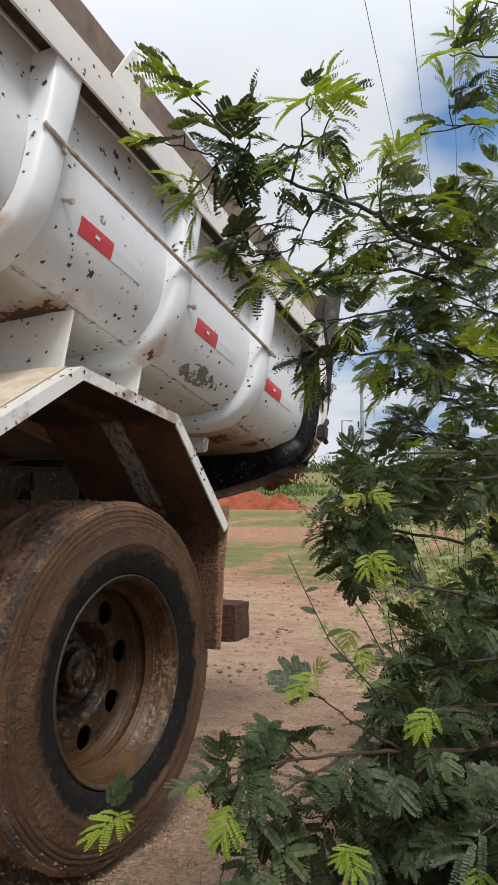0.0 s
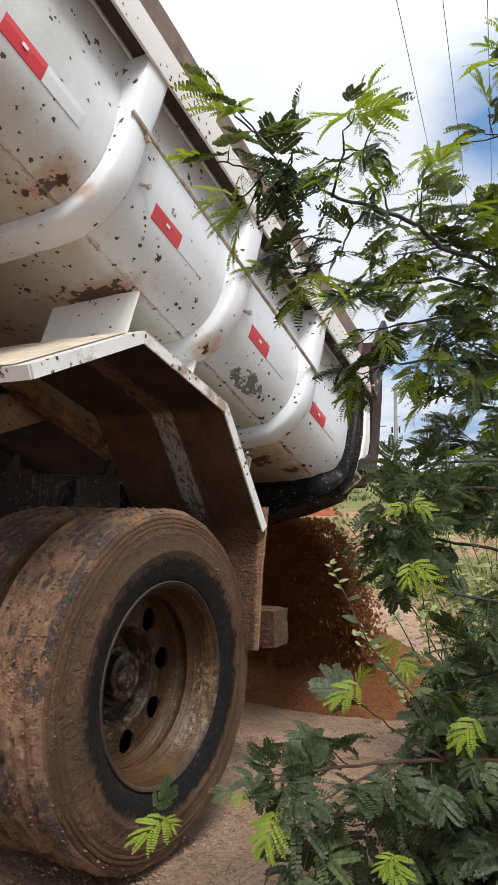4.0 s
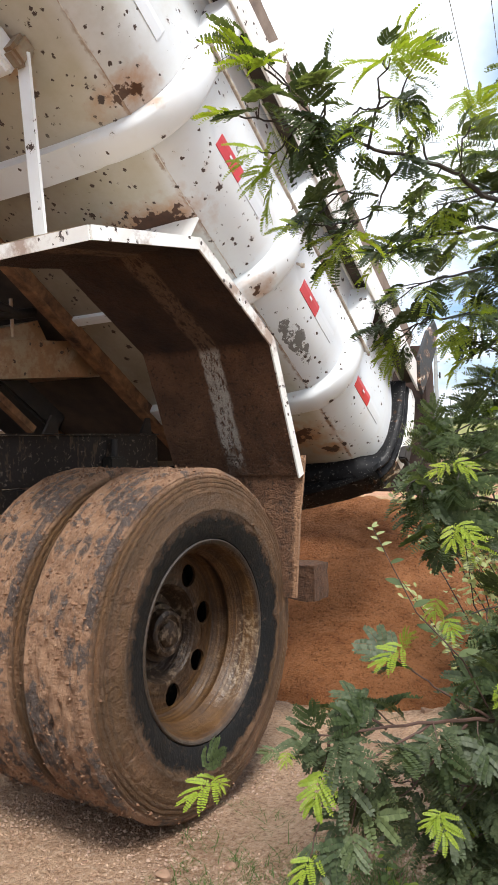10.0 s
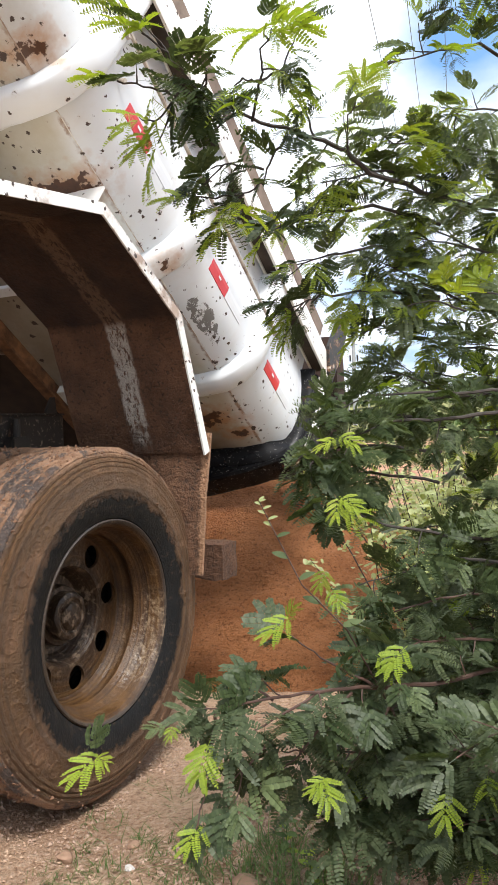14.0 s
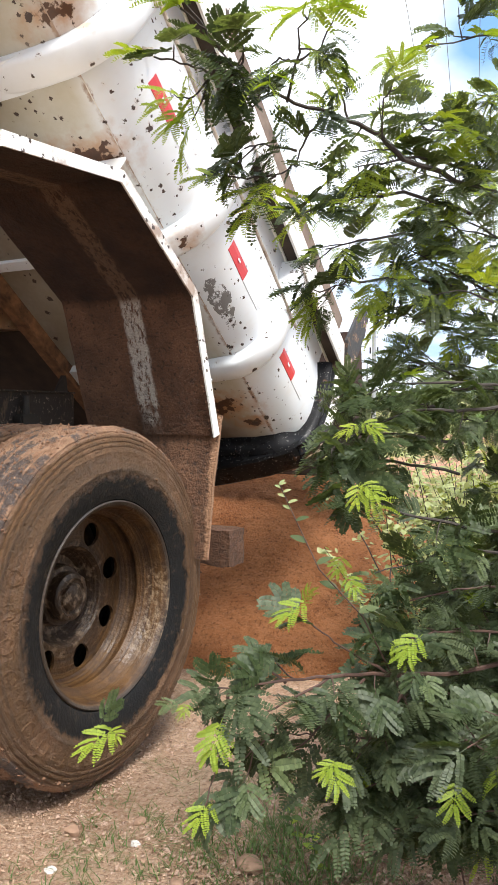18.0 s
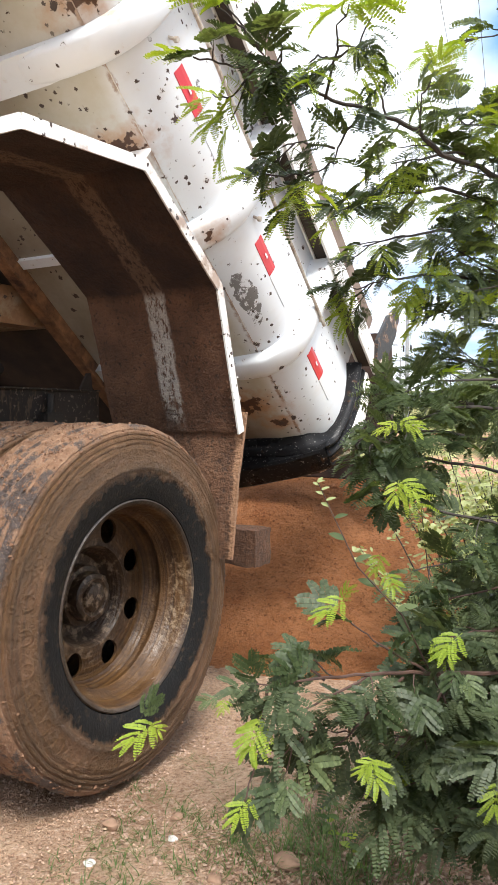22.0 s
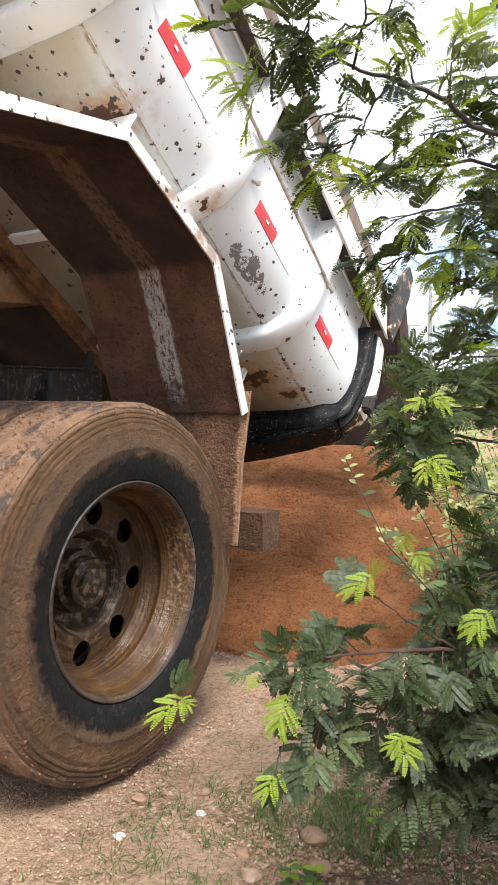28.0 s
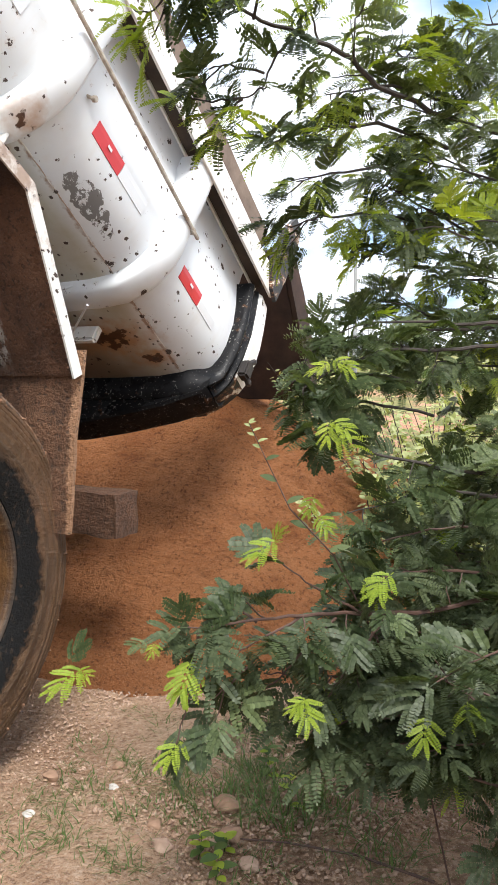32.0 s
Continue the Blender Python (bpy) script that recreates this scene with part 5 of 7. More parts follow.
# ---------------------------------------------------------------- sand
def mound(name, label, x0, x1, reach, tan, seed):
    """A long heap at the angle of repose; its crest lies at z = 0 of its own space, from x0 to x1."""
    verts, faces = [], []
    nx, ny = 270, 225
    for j in range(ny + 1):
        y = -reach + 2 * reach * j / ny
        for i in range(nx + 1):
            x = x0 - reach + (x1 - x0 + 2 * reach) * i / nx
            dx = max(x0 - x, 0, x - x1)
            d = math.hypot(dx, y)
            d *= 1 + 0.07 * noise.noise(Vector((x * 1.1, y * 1.1, seed)))
            z = -tan * (math.sqrt(d * d + 0.04) - 0.2)
            z += 0.028 * noise.noise(Vector((x * 2.6, y * 2.6, seed + 4))) + 0.016 * noise.noise(Vector((x * 8, y * 8, seed + 9))) + 0.016 * noise.noise(Vector((x * 19, y * 22, seed))) + 0.020 * noise.noise(Vector((x * 5, y * 15, seed + 2))) + 0.013 * noise.noise(Vector((x * 24, y * 36, seed + 6)))
            verts.append((x, y, z))
    w = nx + 1
    for j in range(ny):
        for i in range(nx):
            faces.append((j * w + i, j * w + i + 1, (j + 1) * w + i + 1, (j + 1) * w + i))
    ob = part(name, (verts, [], faces), M_SAND, smooth=True)
    # loose crumbs on the flank
    rnd = random.Random(seed)
    top = list(verts)
    verts, faces = [], []
    for k in range(11000):
        i, j = rnd.randint(63, nx - 52), rnd.randint(51, ny - 51)
        c = Vector(top[j * w + i]).lerp(Vector(top[(j + rnd.choice((-1, 1))) * w + i + 1]), rnd.random())
        s = 0.0025 + 0.010 * rnd.random() ** 3
        b = len(verts)
        for sx, sy, sz in ((1, 0, 0), (-1, 0, 0), (0, 1, 0), (0, -1, 0), (0, 0, 1), (0, 0, -1)):
            f = s * rnd.uniform(0.6, 1.3)
            verts.append((c.x + sx * f, c.y + sy * f, c.z + sz * f * 0.8))
        for a, e, q in ((0, 2, 4), (2, 1, 4), (1, 3, 4), (3, 0, 4), (2, 0, 5), (1, 2, 5), (3, 1, 5), (0, 3, 5)):
            faces.append((b + a, b + e, b + q))
    tagged(part("loose_sand", (verts, [], faces), M_SAND, ob), kind="stuff")
    return tagged(ob, label, "sand pile")


pile = mound("sand_mound", "heap of moist reddish sand behind the truck", -1.9, -0.55, 2.3, 0.67, 1.0)
slide = mound("sand_mound", "fresh fan of reddish sand at the heap's front", -1.9, -0.55, 2.1, 0.67, 6.0)


def falling(seed, spread_x=0.55, count=14000, drop=0.95, name="falling_sand"):
    """A curtain of clods pouring off the tail."""
    rnd = random.Random(seed)
    verts, faces = [], []
    for k in range(count):
        z = -rnd.random() ** 0.9 * drop
        spread = 0.03 + 0.10 * (-z)
        x = -0.16 - abs(rnd.gauss(0, spread_x)) + 0.10 * z * rnd.random()
        y = rnd.gauss(0.0, spread) + 1.05 * math.sqrt(-z)
        s = rnd.uniform(0.0035, 0.0085) * (2.2 if rnd.random() < 0.08 else 1)
        b = len(verts)
        for sx, sy, sz in ((1, 0, 0), (-1, 0, 0), (0, 1, 0), (0, -1, 0), (0, 0, 1), (0, 0, -1)):
            f = s * rnd.uniform(0.6, 1.3)
            verts.append((x + sx * f, y + sy * f, z + sz * f * 1.5))
        for i, j, q in ((0, 2, 4), (2, 1, 4), (1, 3, 4), (3, 0, 4), (2, 0, 5), (1, 2, 5), (3, 1, 5), (0, 3, 5)):
            faces.append((b + i, b + j, b + q))
    if spread_x > 0.3:
        # the dense sheet inside the curtain
        b = len(verts)
        for j in range(25):
            z = -drop * (j / 24) ** 1.5
            for i in range(61):
                x = -0.30 - 0.026 * i
                k = Vector((x * 5, z * 4, seed))
                verts.append((x, 1.05 * math.sqrt(-z) + 0.04 * noise.noise(k) + 0.02 * noise.noise(k * 4.1), z + 0.05 * noise.noise(k * 2.2) * (j > 0)))
        for j in range(24):
            for i in range(60):
                q = b + j * 61 + i
                faces.append((q, q + 1, q + 62, q + 61))
    ob = part(name, (verts, [], faces), M_SAND)
    return tagged(ob, "curtain of reddish sand clods falling off the tail", "sand", kind="stuff")


curtains = [falling(11), falling(12, 0.09, 3600, 0.42)]


# ---------------------------------------------------------------- plants
def leaf_data(name, pairs, pinna, leaflets, width, mat, seed, droop=0.25, fat=0.24, fold=0.25, curl=0.25):
    """A twice-pinnate leaf: a short stalk along +y with pairs of drooping pinnae, each with two rows of oblong leaflets."""
    rnd = random.Random(seed)
    verts, faces = [], []
    down = Vector((0, 0, -1))

    def leaflet(p, d, n, length, w):
        s = d.cross(n).normalized() * w
        b = len(verts)
        tip = n * length * rnd.uniform(-0.12, 0.05)
        verts.extend((p, p + d * length * 0.25 + s, p + d * length * 0.80 + s * 0.85 + tip, p + d * length + tip * 1.4, p + d * length * 0.80 - s * 0.85 + tip, p + d * length * 0.25 - s))
        faces.append((b, b + 1, b + 2, b + 3, b + 4, b + 5))

    def stalk(p, q, w, n):
        s = (q - p).cross(n).normalized() * w
        b = len(verts)
        verts.extend((p - s, p + s, q + s * 0.6, q - s * 0.6))
        faces.append((b, b + 1, b + 2, b + 3))
    length = pinna * (0.22 + 0.21 * pairs)
    prev = Vector((0, 0, 0))
    for k in range(pairs):
        u = (k + 1.0) / pairs
        c = Vector((0, length * u, -droop * length * u * u))
        stalk(prev, c, 0.0007, Vector((0, 0, 1)))
        prev = c
        for s in (-1, 1):
            ang = radians(68 - 44 * u + rnd.uniform(-7, 7))
            d = Vector((s * math.sin(ang), math.cos(ang), rnd.uniform(-0.25, 0.15))).normalized()
            n = Vector((s * rnd.uniform(-0.35, 0.35), rnd.uniform(-0.2, 0.2), 1)).normalized()
            side = d.cross(n).normalized()
            n = side.cross(d)
            pl = pinna * (0.72 + 0.36 * math.sin(math.pi * min(1, u * 0.85))) * rnd.uniform(0.9, 1.1)
            bend = curl * rnd.uniform(0.5, 1.6)
            sway = rnd.uniform(-0.12, 0.12)

            def along(v):
                return c + d * pl * v + down * (bend * pl * v * v) + side * (sway * pl * v * v)
            for i in range(3):
                stalk(along(i / 3), along((i + 1) / 3), 0.0005, n)
            cup = fold * rnd.uniform(0.3, 1.6)
            for i in range(leaflets):
                v = (i + 0.9) / (leaflets + 0.4)
                p = along(v)
                ll = width * (0.70 + 0.42 * math.sin(math.pi * min(1, v * 0.8 + 0.12)))
                for q in (-1, 1):
                    dd = (side * q + d * rnd.uniform(0.25, 0.65) + n * (cup + rnd.uniform(-0.12, 0.12))).normalized()
                    leaflet(p, dd, n, ll * rnd.uniform(0.9, 1.08), ll * fat)
            leaflet(along(1.0), d, n, width * 0.7, width * 0.2)
    me = bpy.data.meshes.new(name)
    me.from_pydata([tuple(v) for v in verts], [], faces)
    me.materials.append(mat)
    return me


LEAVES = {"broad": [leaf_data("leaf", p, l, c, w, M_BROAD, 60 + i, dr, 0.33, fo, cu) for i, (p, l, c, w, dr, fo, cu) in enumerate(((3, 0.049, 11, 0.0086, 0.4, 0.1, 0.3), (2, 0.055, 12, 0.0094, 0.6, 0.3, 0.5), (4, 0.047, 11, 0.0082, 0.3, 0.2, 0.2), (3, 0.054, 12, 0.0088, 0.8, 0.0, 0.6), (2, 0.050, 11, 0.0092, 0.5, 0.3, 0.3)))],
          "dark": [leaf_data("leaf", p, l, c, w, M_LEAF, 20 + i, dr, 0.30, fo, cu) for i, (p, l, c, w, dr, fo, cu) in enumerate(((3, 0.046, 10, 0.0094, 0.3, 0.2, 0.2), (2, 0.050, 11, 0.0100, 0.5, 0.4, 0.4), (4, 0.042, 10, 0.0090, 0.2, 0.1, 0.2), (2, 0.050, 11, 0.0098, 0.4, 0.3, 0.5), (3, 0.044, 10, 0.0092, 0.7, 0.5, 0.6)))],
          "young": [leaf_data("leaf", p, l, c, w, M_YOUNG, 40 + i, dr, 0.32, fo, cu) for i, (p, l, c, w, dr, fo, cu) in enumerate(((4, 0.042, 10, 0.0064, 0.2, 0.5, 0.2), (3, 0.048, 11, 0.0068, 0.5, 0.7, 0.4), (5, 0.038, 10, 0.0060, 0.3, 0.4, 0.3)))]}


def aim(p, d, up, s):
    y = d.normalized()
    x = y.cross(up).normalized()
    z = x.cross(y)
    m = Matrix((x, y, z)).transposed().to_4x4()
    return Matrix.Translation(p) @ m @ Matrix.Scale(s, 4)


def in_gap(p):
    """The slanting gap between the upper crown and the low branches."""
    a, b = Vector((1.12, -0.80, 0.990)), Vector((0.86, 0.34, 0.868))
    t = min(1.0, max(0.0, (p - a).dot(b - a) / (b - a).length_squared))
    return (p - a.lerp(b, t)).length < 0.045 + 0.075 * t


class Shrub:
    def __init__(self, label, seed, stem_mat=None, broad=False, dense=1.0):
        self.broad, self.dense = broad, dense
        self.root = tagged(new("shrub"), label, "shrub", "roadside shrubs")
        self.root.empty_display_size = 0.2
        self.rnd = random.Random(seed)
        self.stems = bmesh.new()
        self.mat = stem_mat or M_BARK
        self.leaves = []

    def leaf(self, p, d, kind):
        r = self.rnd
        up = Vector((r.gauss(0, 0.45), r.gauss(0, 0.45) - 0.45, 1)).normalized()
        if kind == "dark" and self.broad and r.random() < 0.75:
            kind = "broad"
        me = r.choice(LEAVES[kind])
        self.leaves.append((aim(p, d, up, r.uniform(0.62, 1.0)), me))

    def twig(self, p, d, length, kind, n):
        r = self.rnd
        pts = [p]
        cur = d.normalized()
        for k in range(4):
            cur = (cur + Vector((r.gauss(0, 0.15), r.gauss(0, 0.15), r.gauss(0, 0.12)))).normalized()
            pts.append(pts[-1] + cur * length / 4)
        tube(self.stems, pts, [0.0015, 0.0013, 0.0012, 0.001, 0.0007], 4)
        for k in range(n):
            u = (k + 0.6) / n
            i = min(3, int(u * 4))
            q = pts[i].lerp(pts[i + 1], u * 4 - i)
            ax = (pts[i + 1] - pts[i]).normalized()
            side = ax.cross(Vector((0, 0, 1)))
            if side.length < 0.1:
                side = ax.orthogonal()
            side.normalize()
            dd = side * (1 if k % 2 else -1) * r.uniform(0.6, 1.1) + ax * r.uniform(0.3, 0.9) + Vector((0, 0, r.uniform(-0.35, 0.25)))
            self.leaf(q, dd, kind)
        self.leaf(pts[-1], cur + Vector((0, 0, -0.1)), "young" if kind == "dark" and r.random() < 0.12 else kind)

    def branch(self, kind, density, *pts):
        r = self.rnd
        pts = [Vector(p) for p in pts]
        total = sum((b - a).length for a, b in zip(pts, pts[1:]))
        r0 = 0.0018 + 0.0045 * total
        fine = []
        for a, b in zip(pts, pts[1:]):
            for k in range(4):
                q = a.lerp(b, k / 4)
                fine.append(q + Vector((r.gauss(0, 0.0015), r.gauss(0, 0.0015), r.gauss(0, 0.0015))))
        fine.append(pts[-1])
        m = len(fine)
        tube(self.stems, fine, [max(0.0012, r0 * (1 - 0.85 * k / m)) for k in range(m)], 6)
        count = max(2, int(total / 0.030 * density * self.dense))
        for k in range(count):
            u = (k + r.random()) / count
            u = 0.12 + 0.88 * u
            i = min(m - 2, int(u * (m - 1)))
            p = fine[i].lerp(fine[i + 1], u * (m - 1) - i)
            ax = (fine[i + 1] - fine[i]).normalized()
            side = ax.cross(Vector((0, 0, 1))).normalized()
            ang = r.uniform(0, 6.28)
            d = side * math.cos(ang) + Vector((0, 0, 1)) * math.sin(ang) * 0.8 + ax * r.uniform(0.2, 0.9)
            kd = kind if kind != "mix" else ("young" if r.random() < 0.36 else "dark")
            if r.random() < 0.35:
                self.twig(p, d, r.uniform(0.025, 0.06), kd, r.randint(1, 3))
            else:
                self.leaf(p, d, kd)
        self.leaf(fine[-1], fine[-1] - fine[-2], kind if kind != "mix" else "young")

    def single(self, kind, base, tip):
        """One leaf on its stalk, from base to tip."""
        b, t = Vector(base), Vector(tip)
        me = LEAVES[kind][0]
        reach = max(v.co.y for v in me.vertices)
        self.leaves.insert(0, (aim(b, t - b, Vector((0.1, -0.5, 0.9)), (t - b).length / reach), me))

    def stem(self, r0, *pts):
        tube(self.stems, pts, [r0 * (1 - 0.5 * k / len(pts)) for k in range(len(pts))], 8)

    def done(self):
        tagged(part("stem", self.stems, self.mat, self.root, "thin brown woody stems", True), "thin brown woody stems", kind="stuff")
        self.rnd.shuffle(self.leaves)
        self.leaves = [(m, me) for m, me in self.leaves if not in_gap(m.translation) or self.rnd.random() < 0.12]
        for m, me in self.leaves[:290]:
            ob = new("leaf", me)
            ob.parent = self.root
            ob.matrix_basis = m
        for mat in sorted({me.materials[0] for m, me in self.leaves[290:]}, key=lambda k: k.name):
            vs, fs = [], []
            for m, me in self.leaves[290:]:
                if me.materials[0] is not mat:
                    continue
                b = len(vs)
                vs.extend(tuple(m @ v.co) for v in me.vertices)
                fs.extend(tuple(b + i for i in p.vertices) for p in me.polygons)
            ob = part("foliage", (vs, [], fs), mat, self.root)
            tagged(ob, kind="stuff")


upper = Shrub("tall thorny shrub with feathery green leaves", 5, None, False, 0.80)
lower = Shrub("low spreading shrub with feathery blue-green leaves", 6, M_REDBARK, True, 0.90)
back = Shrub("dense feathery-leaved shrub in shade behind the others", 7, None, False, 0.90)


def build_shrubs():
    def branch(kind, density, *pts):
        z = sum(p[2] for p in pts) / len(pts)
        y = sum(p[1] for p in pts) / len(pts)
        x = sum(p[0] for p in pts) / len(pts)
        thin = 0.62 if z < 0.8 and x < 0.97 else 0.7 if 0.84 < z < 1.16 and y < -0.3 else 1.0
        (back if y > -0.27 else upper if z > 0.8 else lower).branch(kind, density * thin, *pts)

    def single(kind, base, tip):
        (upper if base[2] > 0.8 else lower).single(kind, base, tip)
    branch('dark', 0.55, (1.04, -0.24, 1.51), (0.98, -0.51, 1.5), (0.97, -0.6, 1.51), (0.94, -0.67, 1.52), (0.91, -0.74, 1.52), (0.89, -0.78, 1.52), (0.87, -0.82, 1.53), (0.86, -0.87, 1.53), (0.85, -0.91, 1.55))
    branch('mix', 1.00, (0.86, -0.87, 1.53), (0.83, -0.9, 1.53), (0.81, -0.94, 1.53), (0.79, -0.97, 1.53))
    branch('mix', 1.30, (0.85, -0.91, 1.55), (0.84, -0.94, 1.57), (0.83, -0.97, 1.58))
    branch('dark', 1.20, (0.86, -0.87, 1.53), (0.87, -0.88, 1.56), (0.88, -0.89, 1.57))
    branch('young', 1.20, (0.85, -0.9, 1.54), (0.82, -0.91, 1.5), (0.8, -0.92, 1.48))
    branch('dark', 1.20, (0.87, -0.82, 1.53), (0.86, -0.83, 1.5), (0.85, -0.83, 1.49))
    branch('mix', 0.45, (0.89, -0.78, 1.52), (0.92, -0.81, 1.57), (0.93, -0.83, 1.59), (0.95, -0.84, 1.61))
    branch('dark', 1.20, (0.91, -0.81, 1.56), (0.9, -0.83, 1.56))
    branch('dark', 1.20, (0.91, -0.81, 1.56), (0.94, -0.8, 1.57), (0.96, -0.8, 1.57))
    branch('dark', 1.10, (0.92, -0.72, 1.51), (0.9, -0.74, 1.48), (0.89, -0.75, 1.44), (0.87, -0.78, 1.42))
    branch('dark', 1.20, (0.89, -0.75, 1.46), (0.86, -0.8, 1.46), (0.84, -0.82, 1.45))
    branch('mix', 1.10, (0.87, -0.78, 1.42), (0.84, -0.81, 1.41), (0.82, -0.84, 1.41))
    branch('mix', 1.20, (0.87, -0.78, 1.42), (0.85, -0.79, 1.39))
    branch('mix', 1.10, (0.94, -0.67, 1.52), (0.94, -0.7, 1.56), (0.93, -0.72, 1.58))
    branch('mix', 1.10, (0.97, -0.6, 1.51), (0.98, -0.63, 1.55), (1.0, -0.64, 1.57))
    branch('mix', 1.20, (1.03, -0.18, 1.47), (0.95, -0.4, 1.47), (0.9, -0.52, 1.44), (0.87, -0.59, 1.42), (0.84, -0.64, 1.39))
    branch('mix', 1.10, (1.03, -0.2, 1.55), (0.98, -0.41, 1.53), (0.94, -0.5, 1.5), (0.9, -0.53, 1.49))
    branch('mix', 1.10, (1.02, -0.16, 1.39), (0.95, -0.39, 1.4), (0.9, -0.5, 1.37), (0.86, -0.56, 1.35))
    branch('mix', 1.10, (1.02, -0.16, 1.32), (0.94, -0.38, 1.32), (0.88, -0.5, 1.3), (0.84, -0.54, 1.28))
    branch('mix', 1.00, (1.01, -0.15, 1.23), (0.97, -0.31, 1.24), (0.94, -0.37, 1.25))
    branch('dark', 1.00, (1.01, -0.15, 1.13), (0.98, -0.31, 1.16), (0.95, -0.36, 1.16))
    branch('dark', 1.30, (1.03, -0.25, 1.07), (0.94, -0.42, 1.09), (0.9, -0.54, 1.08), (0.89, -0.59, 1.06))
    branch('dark', 1.30, (1.03, -0.25, 1.0), (0.95, -0.45, 1.03), (0.9, -0.57, 1.03), (0.88, -0.63, 1.02))
    branch('dark', 1.20, (1.03, -0.26, 0.94), (0.95, -0.45, 0.98), (0.9, -0.54, 0.98), (0.89, -0.6, 0.99))
    branch('mix', 1.70, (1.22, 0.05, 1.63), (1.11, -0.12, 1.62), (1.03, -0.29, 1.6), (0.98, -0.4, 1.58))
    branch('mix', 1.60, (1.23, 0.08, 1.51), (1.11, -0.08, 1.51), (1.03, -0.26, 1.51), (0.97, -0.38, 1.51))
    branch('mix', 1.60, (1.23, 0.12, 1.31), (1.06, -0.11, 1.31), (0.98, -0.23, 1.36), (0.93, -0.41, 1.38))
    branch('mix', 1.60, (1.22, 0.02, 1.73), (1.12, -0.19, 1.68), (1.06, -0.3, 1.66))
    branch('mix', 1.20, (1.24, 0.13, 1.19), (1.11, -0.04, 1.21), (1.02, -0.2, 1.22), (0.99, -0.26, 1.23))
    branch('dark', 1.10, (1.24, 0.13, 1.09), (1.11, -0.03, 1.12), (1.03, -0.2, 1.11), (0.96, -0.32, 1.1), (0.9, -0.44, 1.09))
    branch('mix', 1.60, (1.23, 0.1, 1.41), (1.13, -0.06, 1.41), (1.04, -0.18, 1.43), (0.98, -0.3, 1.43))
    branch('mix', 1.00, (1.24, -0.27, 1.82), (1.15, -0.39, 1.83), (1.1, -0.5, 1.8), (1.08, -0.55, 1.78))
    branch('mix', 1.00, (1.23, -0.22, 1.7), (1.14, -0.35, 1.74), (1.09, -0.45, 1.7), (1.03, -0.56, 1.65))
    branch('mix', 1.00, (1.24, -0.32, 1.91), (1.16, -0.43, 1.9), (1.13, -0.49, 1.89))
    branch('dark', 1.20, (1.16, -0.21, 1.12), (1.05, -0.33, 1.12), (0.96, -0.46, 1.12), (0.93, -0.54, 1.1))
    branch('dark', 1.30, (1.16, -0.21, 1.08), (1.06, -0.33, 1.07), (0.98, -0.45, 1.07), (0.93, -0.57, 1.04), (0.9, -0.63, 1.01))
    branch('dark', 1.10, (1.18, -0.28, 0.83), (1.07, -0.4, 0.86), (0.99, -0.51, 0.89), (0.94, -0.58, 0.93), (0.92, -0.62, 0.94))
    branch('dark', 1.00, (1.19, -0.35, 0.75), (1.09, -0.45, 0.76), (1.02, -0.52, 0.75), (0.99, -0.57, 0.74))
    branch('dark', 1.10, (1.19, -0.37, 0.67), (1.09, -0.47, 0.69), (1.04, -0.57, 0.7), (0.99, -0.62, 0.7))
    branch('dark', 0.80, (1.18, -0.34, 0.8), (1.08, -0.41, 0.82), (1.02, -0.49, 0.81), (0.96, -0.58, 0.8))
    branch('dark', 1.10, (1.2, -0.43, 0.65), (1.1, -0.55, 0.64), (1.01, -0.66, 0.66), (0.94, -0.73, 0.67), (0.88, -0.81, 0.68), (0.84, -0.84, 0.67), (0.82, -0.87, 0.68))
    branch('dark', 0.90, (1.01, -0.66, 0.66), (0.95, -0.71, 0.71), (0.92, -0.75, 0.75))
    branch('dark', 1.30, (0.94, -0.73, 0.67), (0.89, -0.79, 0.64), (0.85, -0.82, 0.62), (0.83, -0.85, 0.64))
    branch('dark', 1.10, (0.89, -0.79, 0.67), (0.86, -0.8, 0.7), (0.83, -0.81, 0.7))
    branch('dark', 1.30, (0.98, -0.69, 0.66), (0.94, -0.74, 0.61), (0.91, -0.77, 0.57), (0.89, -0.78, 0.56))
    branch('dark', 1.30, (1.04, -0.62, 0.65), (1.01, -0.65, 0.59), (0.98, -0.68, 0.55), (0.97, -0.7, 0.53))
    branch('dark', 0.35, (0.83, -0.86, 0.67), (0.83, -0.87, 0.61), (0.83, -0.89, 0.57), (0.82, -0.91, 0.52))
    branch('dark', 1.40, (1.2, -0.4, 0.58), (1.1, -0.52, 0.59), (1.04, -0.57, 0.61), (1.0, -0.62, 0.6))
    branch('dark', 1.40, (1.2, -0.43, 0.51), (1.11, -0.53, 0.53), (1.05, -0.58, 0.53), (0.99, -0.63, 0.52))
    branch('dark', 1.40, (1.21, -0.48, 0.45), (1.11, -0.55, 0.47), (1.05, -0.6, 0.49), (1.01, -0.64, 0.48))
    branch('dark', 1.30, (1.22, -0.53, 0.41), (1.12, -0.59, 0.43), (1.07, -0.62, 0.44), (1.05, -0.65, 0.43))
    branch('dark', 1.20, (1.22, -0.56, 0.37), (1.14, -0.61, 0.4), (1.11, -0.63, 0.41))
    branch('dark', 1.40, (1.3, -0.34, 0.34), (1.21, -0.44, 0.38), (1.13, -0.5, 0.39))
    branch('dark', 1.40, (1.29, -0.31, 0.41), (1.21, -0.4, 0.46), (1.12, -0.46, 0.47), (1.05, -0.53, 0.48))
